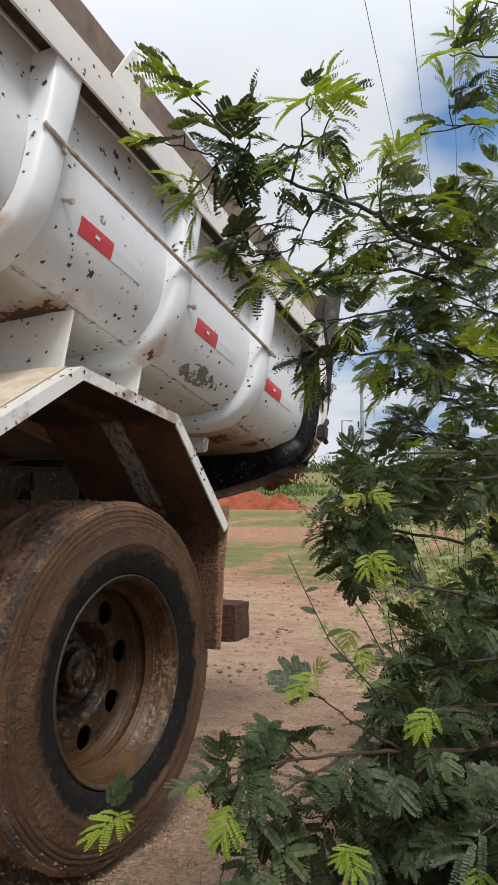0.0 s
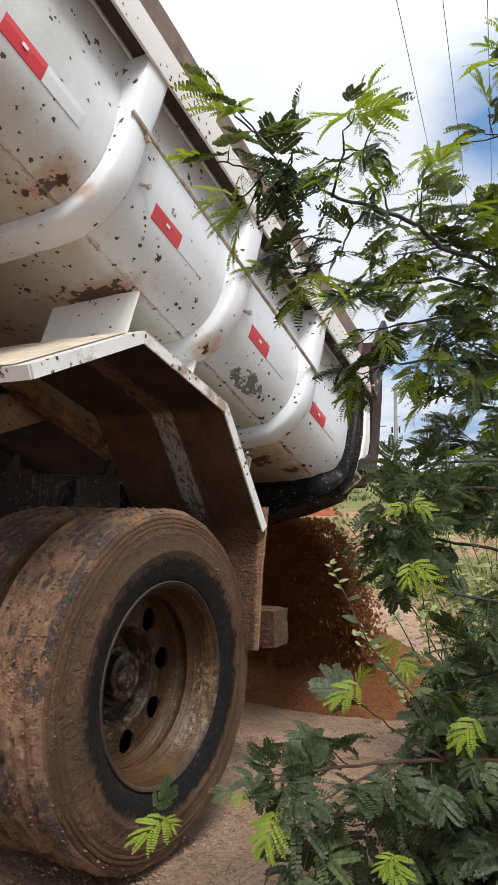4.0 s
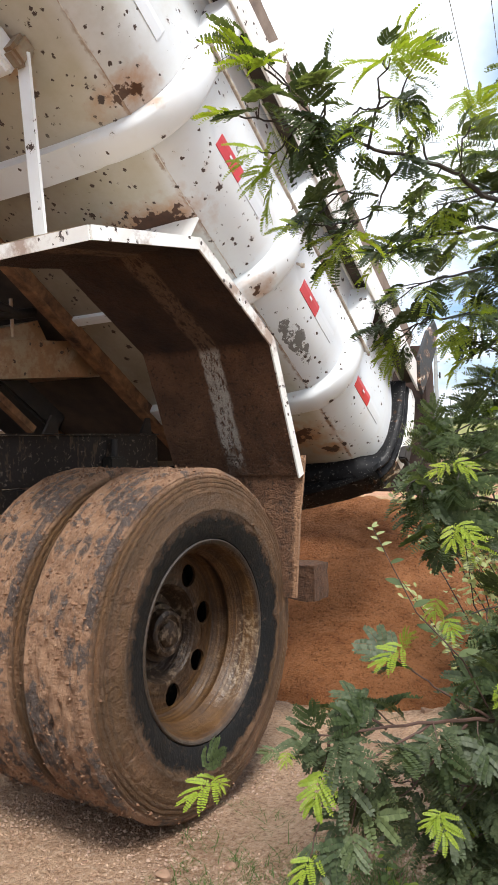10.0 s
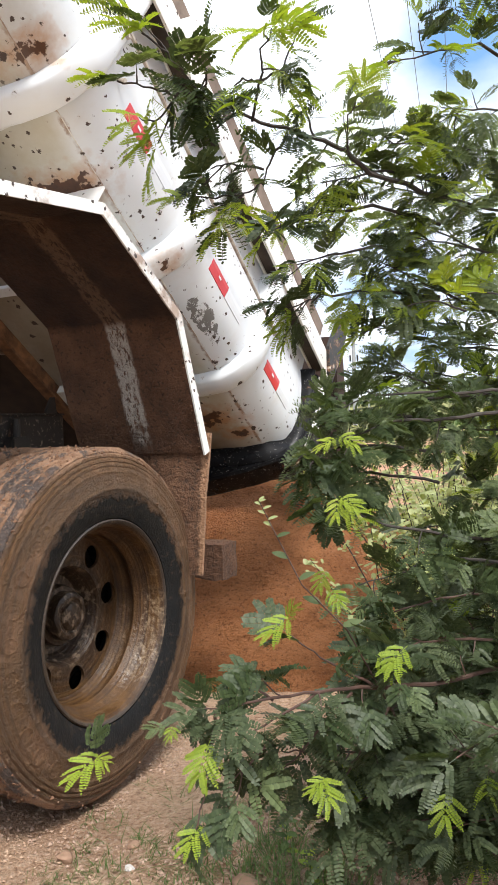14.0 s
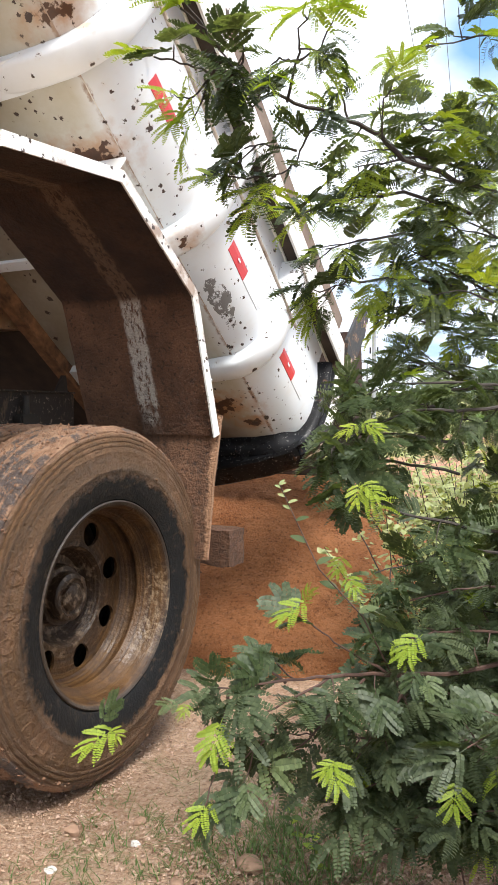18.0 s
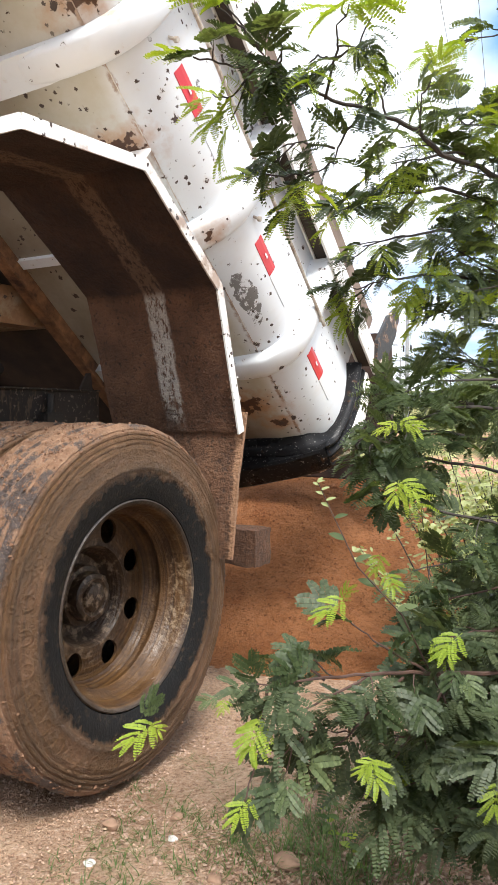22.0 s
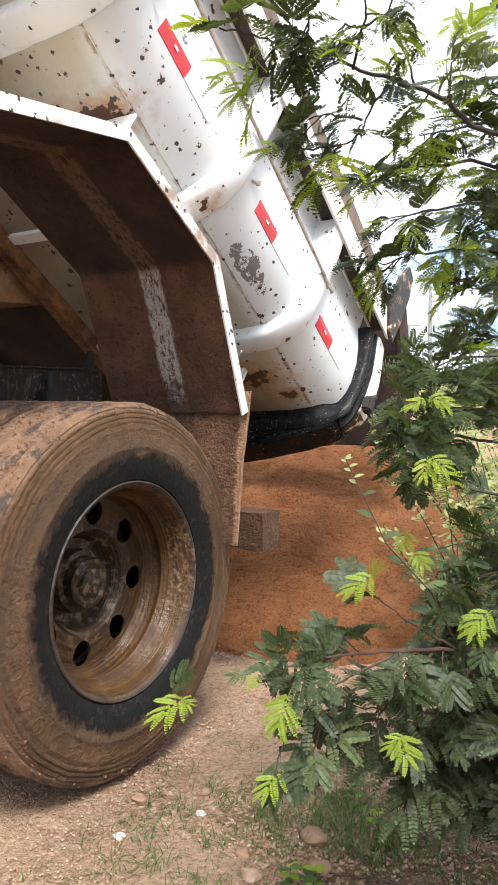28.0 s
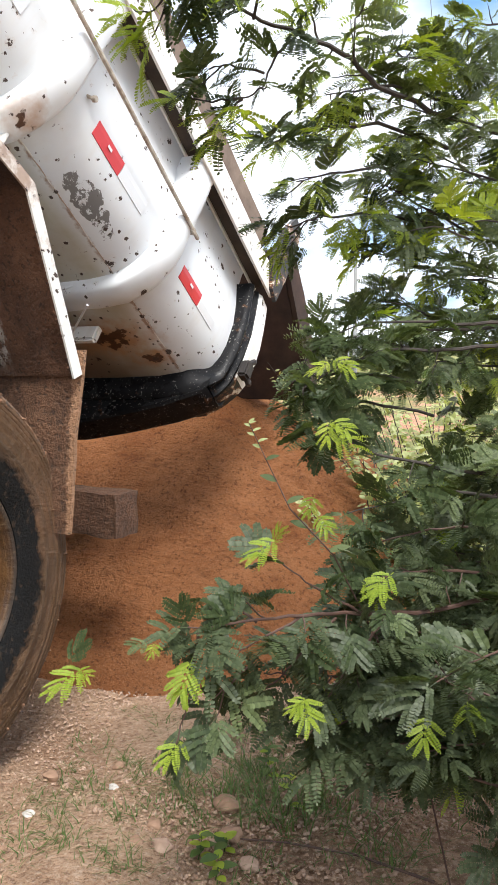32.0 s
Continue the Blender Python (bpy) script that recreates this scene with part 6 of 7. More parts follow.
    branch('dark', 1.40, (1.29, -0.26, 0.52), (1.19, -0.32, 0.54), (1.1, -0.38, 0.56), (1.03, -0.45, 0.56))
    branch('dark', 1.50, (1.28, -0.22, 0.65), (1.19, -0.32, 0.68), (1.1, -0.39, 0.68), (1.06, -0.45, 0.68))
    branch('dark', 1.60, (1.29, -0.37, 0.51), (1.21, -0.43, 0.53), (1.14, -0.49, 0.53))
    branch('dark', 1.60, (1.3, -0.41, 0.42), (1.21, -0.47, 0.43), (1.13, -0.54, 0.44), (1.09, -0.57, 0.43))
    branch('dark', 1.50, (1.31, -0.45, 0.35), (1.22, -0.5, 0.37), (1.15, -0.54, 0.38))
    branch('dark', 1.20, (1.27, -0.19, 0.78), (1.18, -0.3, 0.81), (1.12, -0.36, 0.79))
    branch('dark', 1.80, (1.27, 0.05, 0.52), (1.16, -0.05, 0.54), (1.05, -0.13, 0.54))
    branch('dark', 1.80, (1.27, 0.01, 0.4), (1.17, -0.1, 0.42), (1.06, -0.17, 0.41), (0.98, -0.22, 0.41))
    branch('dark', 1.80, (1.29, -0.13, 0.33), (1.18, -0.18, 0.34), (1.08, -0.24, 0.33))
    branch('dark', 1.80, (1.24, 0.13, 1.01), (1.13, 0.02, 1.03), (1.03, -0.09, 1.04), (0.94, -0.22, 1.05))
    branch('dark', 1.60, (1.26, -0.07, 0.9), (1.19, -0.18, 0.92), (1.15, -0.23, 0.94))
    branch('dark', 1.40, (1.26, -0.08, 0.81), (1.19, -0.19, 0.82), (1.13, -0.25, 0.83))
    branch('dark', 1.50, (1.23, 0.23, 1.09), (1.12, 0.12, 1.09), (1.0, 0.05, 1.11), (0.89, -0.03, 1.09))
    branch('dark', 1.30, (1.03, -0.61, 0.56), (0.97, -0.66, 0.55), (0.91, -0.7, 0.56), (0.88, -0.74, 0.57))
    branch('dark', 1.20, (1.1, -0.57, 0.48), (1.04, -0.61, 0.47), (0.97, -0.66, 0.47), (0.93, -0.68, 0.48))
    branch('dark', 1.10, (1.14, -0.57, 0.43), (1.07, -0.6, 0.43), (1.01, -0.65, 0.43), (0.97, -0.67, 0.43))
    branch('dark', 0.90, (0.9, -0.8, 0.63), (0.87, -0.83, 0.59), (0.85, -0.85, 0.57))
    branch('dark', 1.20, (1.16, 0.08, 0.82), (1.07, 0.03, 0.89), (1.03, -0.03, 0.97))
    branch('dark', 1.40, (1.17, 0.06, 0.69), (1.06, -0.06, 0.71), (0.99, -0.2, 0.63), (0.96, -0.28, 0.57))
    branch('dark', 1.40, (1.18, -0.03, 0.4), (1.07, -0.13, 0.48), (0.98, -0.25, 0.48), (0.91, -0.33, 0.48))
    branch('dark', 1.60, (1.2, -0.04, 0.72), (1.1, -0.15, 0.74), (1.02, -0.21, 0.77))
    branch('dark', 1.60, (1.2, -0.06, 0.61), (1.11, -0.17, 0.64), (1.03, -0.23, 0.66))
    branch('dark', 1.60, (1.23, -0.28, 0.33), (1.15, -0.33, 0.35), (1.09, -0.38, 0.38), (1.02, -0.43, 0.38))
    branch('dark', 1.50, (1.22, -0.24, 0.43), (1.12, -0.3, 0.44), (1.04, -0.31, 0.44), (0.96, -0.34, 0.42))
    branch('dark', 1.30, (1.19, -0.1, 0.26), (1.09, -0.19, 0.33), (0.99, -0.3, 0.37), (0.92, -0.36, 0.4))
    branch('dark', 0.80, (1.14, 0.19, 1.22), (1.06, 0.07, 1.35), (0.95, -0.06, 1.38), (0.92, -0.12, 1.36))
    branch('dark', 1.00, (1.15, 0.2, 1.08), (1.06, 0.09, 1.15), (0.95, -0.04, 1.17), (0.89, -0.1, 1.17))
    branch('dark', 0.80, (1.13, 0.26, 1.48), (1.04, 0.15, 1.47), (0.96, 0.02, 1.51), (0.91, -0.09, 1.49))
    single('dark', (0.704, -0.992, 0.651), (0.723, -0.982, 0.695))
    single('young', (0.724, -0.980, 0.645), (0.696, -1.039, 0.631))
    single('young', (0.715, -0.988, 0.643), (0.744, -0.994, 0.642))
    single('young', (0.828, -0.898, 0.529), (0.814, -0.949, 0.506))
    single('young', (0.963, -0.795, 0.574), (0.997, -0.826, 0.539))
    single('young', (0.975, -0.792, 0.571), (0.955, -0.829, 0.561))
    single('young', (1.128, -0.706, 0.540), (1.130, -0.751, 0.498))
    single('young', (0.981, -0.720, 0.970), (0.980, -0.747, 0.934))
    single('young', (0.981, -0.720, 0.970), (1.023, -0.730, 0.954))
    single('young', (0.920, -0.769, 0.794), (0.879, -0.816, 0.776))
    single('young', (0.913, -0.773, 0.790), (0.925, -0.781, 0.823))
    single('young', (0.947, -0.685, 0.818), (0.977, -0.703, 0.794))
    single('young', (1.070, -0.690, 0.743), (1.036, -0.733, 0.711))
    single('dark', (0.782, -0.914, 0.667), (0.768, -0.946, 0.675))
    single('young', (0.791, -0.909, 0.666), (0.798, -0.935, 0.657))
    single('young', (0.955, -0.648, 1.053), (0.925, -0.681, 1.041))
    single('young', (0.955, -0.648, 1.057), (1.003, -0.654, 1.045))
    single('young', (0.930, -0.653, 0.842), (0.924, -0.685, 0.811))
    single('young', (0.965, -0.837, 1.614), (1.016, -0.853, 1.632))
    single('young', (0.936, -0.834, 1.609), (0.892, -0.882, 1.618))
    single('young', (0.948, -0.842, 1.610), (0.970, -0.843, 1.581))
    single('dark', (0.946, -0.848, 1.619), (0.963, -0.875, 1.639))
    single('young', (1.014, -0.670, 0.715), (1.063, -0.683, 0.699))
    single('dark', (1.075, -0.708, 0.689), (1.106, -0.731, 0.668))
    single('dark', (1.067, -0.708, 0.696), (1.060, -0.742, 0.668))
    single('dark', (1.016, -0.736, 0.661), (1.044, -0.770, 0.616))

    # the thick of the shrubs: many leafy side shoots filling the crowns away from the road
    rnd = random.Random(91)
    # the last two sets are out of view, added to shade the low leaves
    for shrub, count, kind, density, (xa, xb), (ya, yb), (za, zb) in ((back, 48, "dark", 1.2, (1.02, 1.50), (-0.22, 0.22), (0.16, 0.86)), (lower, 40, "dark", 1.2, (1.10, 1.50), (-0.62, -0.26), (0.22, 0.66)), (upper, 16, "mix", 1.0, (1.04, 1.34), (-0.30, 0.14), (1.10, 1.62)), (upper, 40, "dark", 1.2, (1.60, 2.20), (-1.15, 0.0), (1.10, 1.75)), (lower, 42, "dark", 1.2, (1.56, 1.90), (-1.0, -0.1), (0.62, 1.35))):
        for k in range(count):
            p = Vector((rnd.uniform(xa, xb), rnd.uniform(ya, yb), rnd.uniform(za, zb)))
            q = p + Vector((rnd.uniform(-0.16, -0.02), rnd.uniform(-0.16, 0.02), rnd.uniform(-0.03, 0.06)))
            shrub.branch(kind, density, p, p.lerp(q, 0.5) + Vector((0, 0, rnd.uniform(0.0, 0.02))), q)
    upper.stem(0.014, (1.52, 0.12, -0.08), (1.42, 0.04, 0.3), (1.30, -0.04, 0.66), (1.20, -0.05, 1.05))
    lower.stem(0.008, (1.45, 0.0, -0.05), (1.36, -0.16, 0.3), (1.19, -0.38, 0.62))
    lower.stem(0.007, (1.52, -0.1, -0.05), (1.40, -0.22, 0.3), (1.19, -0.38, 0.65))
    back.stem(0.02, (1.18, 0.1, -0.05), (1.17, 0.06, 0.6), (1.15, 0.12, 1.0), (1.13, 0.26, 1.5))
    for s in (upper, lower, back):
        s.done()


build_shrubs()


# ---------------------------------------------------------------- far things
def build_distance():
    # power line overhead
    for k, (x, y) in enumerate(((-2.26, 9.59), (-1.62, 9.93), (-1.0, 10.26))):
        bm = bmesh.new()
        d = Vector((-0.19, 0.98, 0))
        p = Vector((x, y, 8.5))
        tube(bm, [p + d * t + Vector((0, 0, 0.00025 * (t - 12) ** 2)) for t in (-45, -30, -15, 0, 15, 30, 52)], 0.007, 5)
        tagged(part("power_line", bm, M_WIRE), "thin overhead power line", "power line", "power lines")
    # poles
    for k, (x, y, h, r, arm) in enumerate(((-14.05, 45.0, 7.0, 0.15, 0), (-20.8, 60.0, 5.55, 0.10, 2), (-29.06, 88.0, 5.5, 0.12, 1), (-33.31, 110.0, 4.65, 0.12, 1))):
        root = tagged(new("utility_pole"), "grey concrete utility pole with a cross-arm", "pole", "utility poles")
        root.location = (x, y, -0.63)
        bm = bmesh.new()
        tube(bm, [(0, 0, -0.3), (0, 0, h * 0.5), (0, 0, h)], [r, r * 0.85, r * 0.65], 10)
        part("post", bm, M_CONC, root)
        bm = bmesh.new()
        if arm == 0:
            # the nearest one carries its insulators in a column and two dark fuse boxes half-way up
            for z in (0.62, 0.74, 0.86):
                box(bm, -0.05, 0.26, -0.05, 0.05, h * z - 0.03, h * z + 0.03)
            for q in (-0.24, 0.24):
                fuse = bmesh.new()
                tube(fuse, [(q, 0, h * 0.62 - 0.20), (q, 0, h * 0.62 + 0.20)], 0.06, 8)
                part("fuse", fuse, M_DARK, root, "dark pole fuse")
        elif arm == 1:
            box(bm, -0.75, 0.75, -0.06, 0.06, h - 0.30, h - 0.18)
        else:
            box(bm, -0.05, 0.95, -0.05, 0.05, h - 0.06, h + 0.02)
            box(bm, 0.62, 0.98, -0.08, 0.08, h - 0.10, h - 0.03)
        part("cross_arm", bm, M_CONC, root)
        for q in (-0.6, 0, 0.6) if arm == 1 else ():
            bm = bmesh.new()
            tube(bm, [(q, 0, h - 0.18), (q, 0, h)], 0.05, 6)
            part("insulator", bm, M_CONC, root)
    # heaps of red earth
    for (hx, hy), rx, ry, top, lab in (((-13.7, 26.3), 2.7, 1.6, 1.05, "rough mound of red clay earth on the verge"), ((-11.2, 25.9), 1.25, 0.9, 0.6, "small low mound of red clay earth beside a larger one")):
        verts, faces = [], []
        n = 48
        for j in range(n + 1):
            for i in range(n + 1):
                x, y = (2 * i / n - 1) * rx * 1.25, (2 * j / n - 1) * ry * 1.25
                lump = 0.18 * noise.noise(Vector((x * 1.7 + hx, y * 1.7, 0))) + 0.14 * noise.noise(Vector((x * 4.5, y * 4.5 + hx, 3))) + 0.07 * noise.noise(Vector((x * 11, y * 11, 5)))
                d = math.hypot(x / rx, y / ry)
                verts.append((x, y, max(-0.1, top * (1 - d) + lump * max(0.0, 1.15 - d))))
        for j in range(n):
            for i in range(n):
                b = j * (n + 1) + i
                faces.append((b, b + 1, b + n + 2, b + n + 1))
        ob = part("earth_mound", (verts, [], faces), M_REDSOIL, smooth=True)
        ob.location = (hx, hy, -0.64)
        tagged(ob, lab, "mound", "red earth mounds")
    # far tree line as one joined mass of leaf clumps
    rnd = random.Random(3)
    verts, faces = [], []
    for k in range(520):
        a = rnd.uniform(-75, 40)
        dist = rnd.uniform(150, 210)
        cx, cy = -math.sin(radians(-a)) * dist, math.cos(radians(a)) * dist
        hgt = rnd.uniform(1.5, 3.6)
        for q in range(26):
            p = Vector((cx + rnd.gauss(0, 2.2), cy + rnd.gauss(0, 2), -0.63 + abs(rnd.gauss(0.35, 0.35)) * hgt))
            s = rnd.uniform(0.3, 0.9)
            b = len(verts)
            for i in range(4):
                verts.append((p.x + rnd.uniform(-s, s), p.y + rnd.uniform(-s, s), max(-0.7, p.z + rnd.uniform(-s, s))))
            faces.extend(((b, b + 1, b + 2), (b, b + 2, b + 3)))
    tagged(part("far_trees", (verts, [], faces), M_LEAF), "distant line of low green trees", "trees", kind="stuff")


build_distance()



# ---------------------------------------------------------------- verge: gravel, stones, grass, weeds
def pebble(rnd, verts, faces, c, s, flat=0.7):
    b = len(verts)
    rot = Euler((rnd.uniform(0, 3), rnd.uniform(0, 3), rnd.uniform(0, 3))).to_matrix()
    for p in ((1, 0, 0), (-1, 0, 0), (0, 1, 0), (0, -1, 0), (0, 0, 1), (0, 0, -1), (0.7, 0.7, 0.5), (-0.7, 0.6, -0.5), (0.6, -0.7, 0.55), (-0.6, -0.7, 0.5)):
        v = rot @ (Vector(p) * s * rnd.uniform(0.75, 1.25))
        verts.append((c[0] + v.x, c[1] + v.y, c[2] + v.z * flat))
    for f in ((0, 6, 4), (6, 2, 4), (2, 1, 4), (1, 9, 4), (9, 3, 4), (3, 8, 4), (8, 0, 4), (0, 2, 6), (0, 8, 3), (1, 3, 9), (2, 0, 5), (1, 2, 7), (2, 5, 7), (7, 5, 1), (5, 3, 1), (0, 3, 5)):
        faces.append(tuple(b + i for i in f))


def grit(rnd, verts, faces, c, s):
    b = len(verts)
    for d in ((1, 0, 0), (-1, 0, 0), (0, 1, 0), (0, -1, 0), (0, 0, 0.7), (0, 0, -0.7)):
        f = s * rnd.uniform(0.65, 1.35)
        verts.append((c[0] + d[0] * f, c[1] + d[1] * f, c[2] + d[2] * f))
    for i, j, q in ((0, 2, 4), (2, 1, 4), (1, 3, 4), (3, 0, 4), (2, 0, 5), (1, 2, 5), (3, 1, 5), (0, 3, 5)):
        faces.append((b + i, b + j, b + q))


def build_gravel():
    for name, mat, lab, n, seed, lo, hi in (("gravel", M_STONE, "loose pinkish quartz gravel on the verge", 9500, 21, 0.002, 0.0065),
                                            ("gravel", M_BROWNSTONE, "loose brown gravel and clods on the verge", 6000, 22, 0.002, 0.007),
                                            ("gravel", M_PALESOIL, "fine pale grit on the dry soil", 24000, 24, 0.0013, 0.0052),
                                            ("gravel", M_STONE, "pinkish grit on the bare soil beside the wheel", 6500, 25, 0.002, 0.0075)):
        rnd = random.Random(seed)
        verts, faces = [], []
        for k in range(n):
            if seed == 24:
                x, y = rnd.uniform(-0.9, 1.3), -1.2 + 3.0 * rnd.random() ** 1.3
            elif seed == 25:
                x, y = rnd.uniform(-0.7, 0.8), rnd.uniform(-0.4, 1.3)
            elif rnd.random() < 0.55:
                x, y = rnd.uniform(0.45, 1.5), rnd.uniform(-0.85, 0.3)
            else:
                x, y = rnd.uniform(-0.7, 1.3), rnd.uniform(-1.2, 1.0)
            if x < 0.3 and seed < 24 and rnd.random() < 0.45:
                continue
            s = lo + (hi - lo) * rnd.random() ** 2.2
            (grit if seed >= 24 else pebble)(rnd, verts, faces, (x, y, ground_z(x, y) + s * 0.25), s)
        tagged(part(name, (verts, [], faces), mat), lab, "gravel", kind="stuff")
    # clods turned up by wheels on the open ground behind
    rnd = random.Random(23)
    verts, faces = [], []
    for k in range(6000):
        x, y = rnd.uniform(-4.5, 2.0), rnd.uniform(1.2, 9.0)
        if noise.noise(Vector((x * 1.3, y * 1.3, 5))) < -0.05:
            continue
        s = 0.005 + 0.030 * rnd.random() ** 4
        pebble(rnd, verts, faces, (x, y, ground_z(x, y) + s * 0.15), s, 0.55)
    tagged(part("gravel", (verts, [], faces), M_BROWNSTONE), "brown earth clods scattered on the open ground", "gravel", kind="stuff")


def build_stones():
    for k, (x, y, s, mat, lab) in enumerate(((0.19, -0.545, 0.0115, M_QUARTZ, "angular white quartz stone on the soil"), (0.495, -0.485, 0.015, M_BROWNSTONE, "rounded brown stone on the soil"),
                                             (0.305, -0.378, 0.010, M_QUARTZ, "small pale stone on the soil"), (0.50, -0.562, 0.016, M_BROWNSTONE, "small brown stone on the soil"),
                                             (0.555, -0.55, 0.020, M_STONE, "pinkish stone on the soil"), (0.10, -0.366, 0.018, M_BROWNSTONE, "brown clod of earth on the soil"),
                                             (0.24, -0.268, 0.014, M_BROWNSTONE, "small brown stone on the soil"), (0.66, -0.44, 0.022, M_BROWNSTONE, "brown stone among the gravel"),
                                             (0.74, -0.52, 0.018, M_STONE, "pinkish stone among the gravel"), (0.60, -0.34, 0.028, M_BROWNSTONE, "flat brown clod among the grass"))):
        bm = bmesh.new()
        bmesh.ops.create_icosphere(bm, subdivisions=2 if mat is M_QUARTZ else 3, radius=s)
        for v in bm.verts:
            d = 1 + (0.9 if mat is M_QUARTZ else 0.45) * noise.noise(v.co * (1.1 / s) + Vector((k * 3.1, 0, 0)))
            v.co = Vector((v.co.x * d * 1.15, v.co.y * d * 0.9, v.co.z * d * 0.7))
        ob = part("stone", bm, mat, smooth=mat is not M_QUARTZ)
        ob.location = (x, y, ground_z(x, y) + s * 0.35)
        tagged(ob, lab, "stone", "stones on the verge")


def blade(rnd, verts, faces, base, h, lean, w):
    d = Vector((math.cos(lean), math.sin(lean), 0))
    side = Vector((-d.y, d.x, 0)) * w
    b = len(verts)
    bend = rnd.uniform(0.3, 1.5) * h
    h *= rnd.uniform(0.55, 1.0)
    for t in (0, 0.4, 0.75, 1.0):
        c = Vector(base) + d * bend * t * t + Vector((0, 0, h * (t - 0.25 * t * t)))
        f = 1 - t * 0.9
        verts.extend((tuple(c - side * f), tuple(c + side * f)))
    for k in range(3):
        faces.append((b + 2 * k, b + 2 * k + 1, b + 2 * k + 3, b + 2 * k + 2))


def build_grass():
    rnd = random.Random(33)
    verts, faces = [], []
    spots = [(0.255, -0.504, 26, 0.05), (0.244, -0.387, 26, 0.045), (0.047, -0.161, 30, 0.04), (0.43, -0.487, 18, 0.05), (0.36, -0.605, 30, 0.05), (0.52, -0.65, 40, 0.07)]
    spots += [(0.437, -0.309, 40, 0.07), (0.43, -0.247, 30, 0.06), (0.59, -0.155, 60, 0.11), (0.50, 0.10, 50, 0.10), (0.45, 0.03, 40, 0.08), (0.05, 0.083, 26, 0.04)]
    spots += [(0.765, -0.214, 60, 0.13), (0.68, -0.318, 60, 0.15), (0.64, -0.24, 50, 0.12), (0.56, -0.30, 40, 0.10), (0.74, -0.36, 30, 0.10), (0.80, -0.28, 40, 0.12), (0.50, -0.36, 30, 0.07), (0.92, -0.36, 30, 0.08), (1.0, -0.33, 30, 0.08)]
    for k in range(420):
        x = rnd.uniform(0.1, 1.3)
        spots.append((x, rnd.uniform(-0.7, 0.5) if x > 0.45 else rnd.uniform(-0.75, 0.1), rnd.randint(3, 14), rnd.uniform(0.012, 0.05)))
    for x, y, n, h in spots:
        for q in range(n):
            px, py = x + rnd.gauss(0, 0.018 + h * 0.12), y + rnd.gauss(0, 0.018 + h * 0.12)
            blade(rnd, verts, faces, (px, py, ground_z(px, py) - 0.004), h * rnd.uniform(0.5, 1.2), rnd.uniform(0, 6.28), rnd.uniform(0.001, 0.0024))
    # thin far grass on the strips behind the road
    for q in range(5200):
        px, py = rnd.uniform(-9, 5), rnd.uniform(7.5, 26)
        if noise.noise(Vector((px * 0.25, py * 0.5, 2))) < 0.0:
            continue
        blade(rnd, verts, faces, (px, py, ground_z(px, py) - 0.02), rnd.uniform(0.03, 0.08), rnd.uniform(0, 6.28), rnd.uniform(0.006, 0.02))
    # rank weeds and low bushes at the edge of the field
    for q in range(1500):
        px, py = rnd.uniform(-42, 2), rnd.uniform(29, 55)
        if noise.noise(Vector((px * 0.14, py * 0.10, 7))) < -0.05 or (py < 36 and abs(px / py + 0.53) < 0.08):
            continue
        for s in range(9):
            a, b = px + rnd.gauss(0, 0.25), py + rnd.gauss(0, 0.25)
            blade(rnd, verts, faces, (a, b, ground_z(a, b) - 0.02), rnd.uniform(0.25, 0.9), rnd.uniform(0, 6.28), rnd.uniform(0.02, 0.06))
    tagged(part("grass", (verts, [], faces), M_GRASS), "short green grass tufts on the verge", "grass", kind="stuff")


def oval(name, length, width, mat, fold=0.15):
    verts, faces = [], []
    n = 6
    for k in range(n + 1):
        t = k / n
        w = width * math.sin(math.pi * (0.06 + 0.9 * t)) ** 0.8 * (1 - 0.25 * t)
        z = -0.18 * length * t * t
        verts.extend(((-w, length * t, z + fold * w), (0, length * t, z), (w, length * t, z + fold * w)))
    for k in range(n):
        for i in range(2):
            b = k * 3 + i
            faces.append((b, b + 1, b + 4, b + 3))
    me = bpy.data.meshes.new(name)
    me.from_pydata(verts, [], faces)
    me.materials.append(mat)
    me.polygons.foreach_set("use_smooth", [True] * len(faces))
    return me


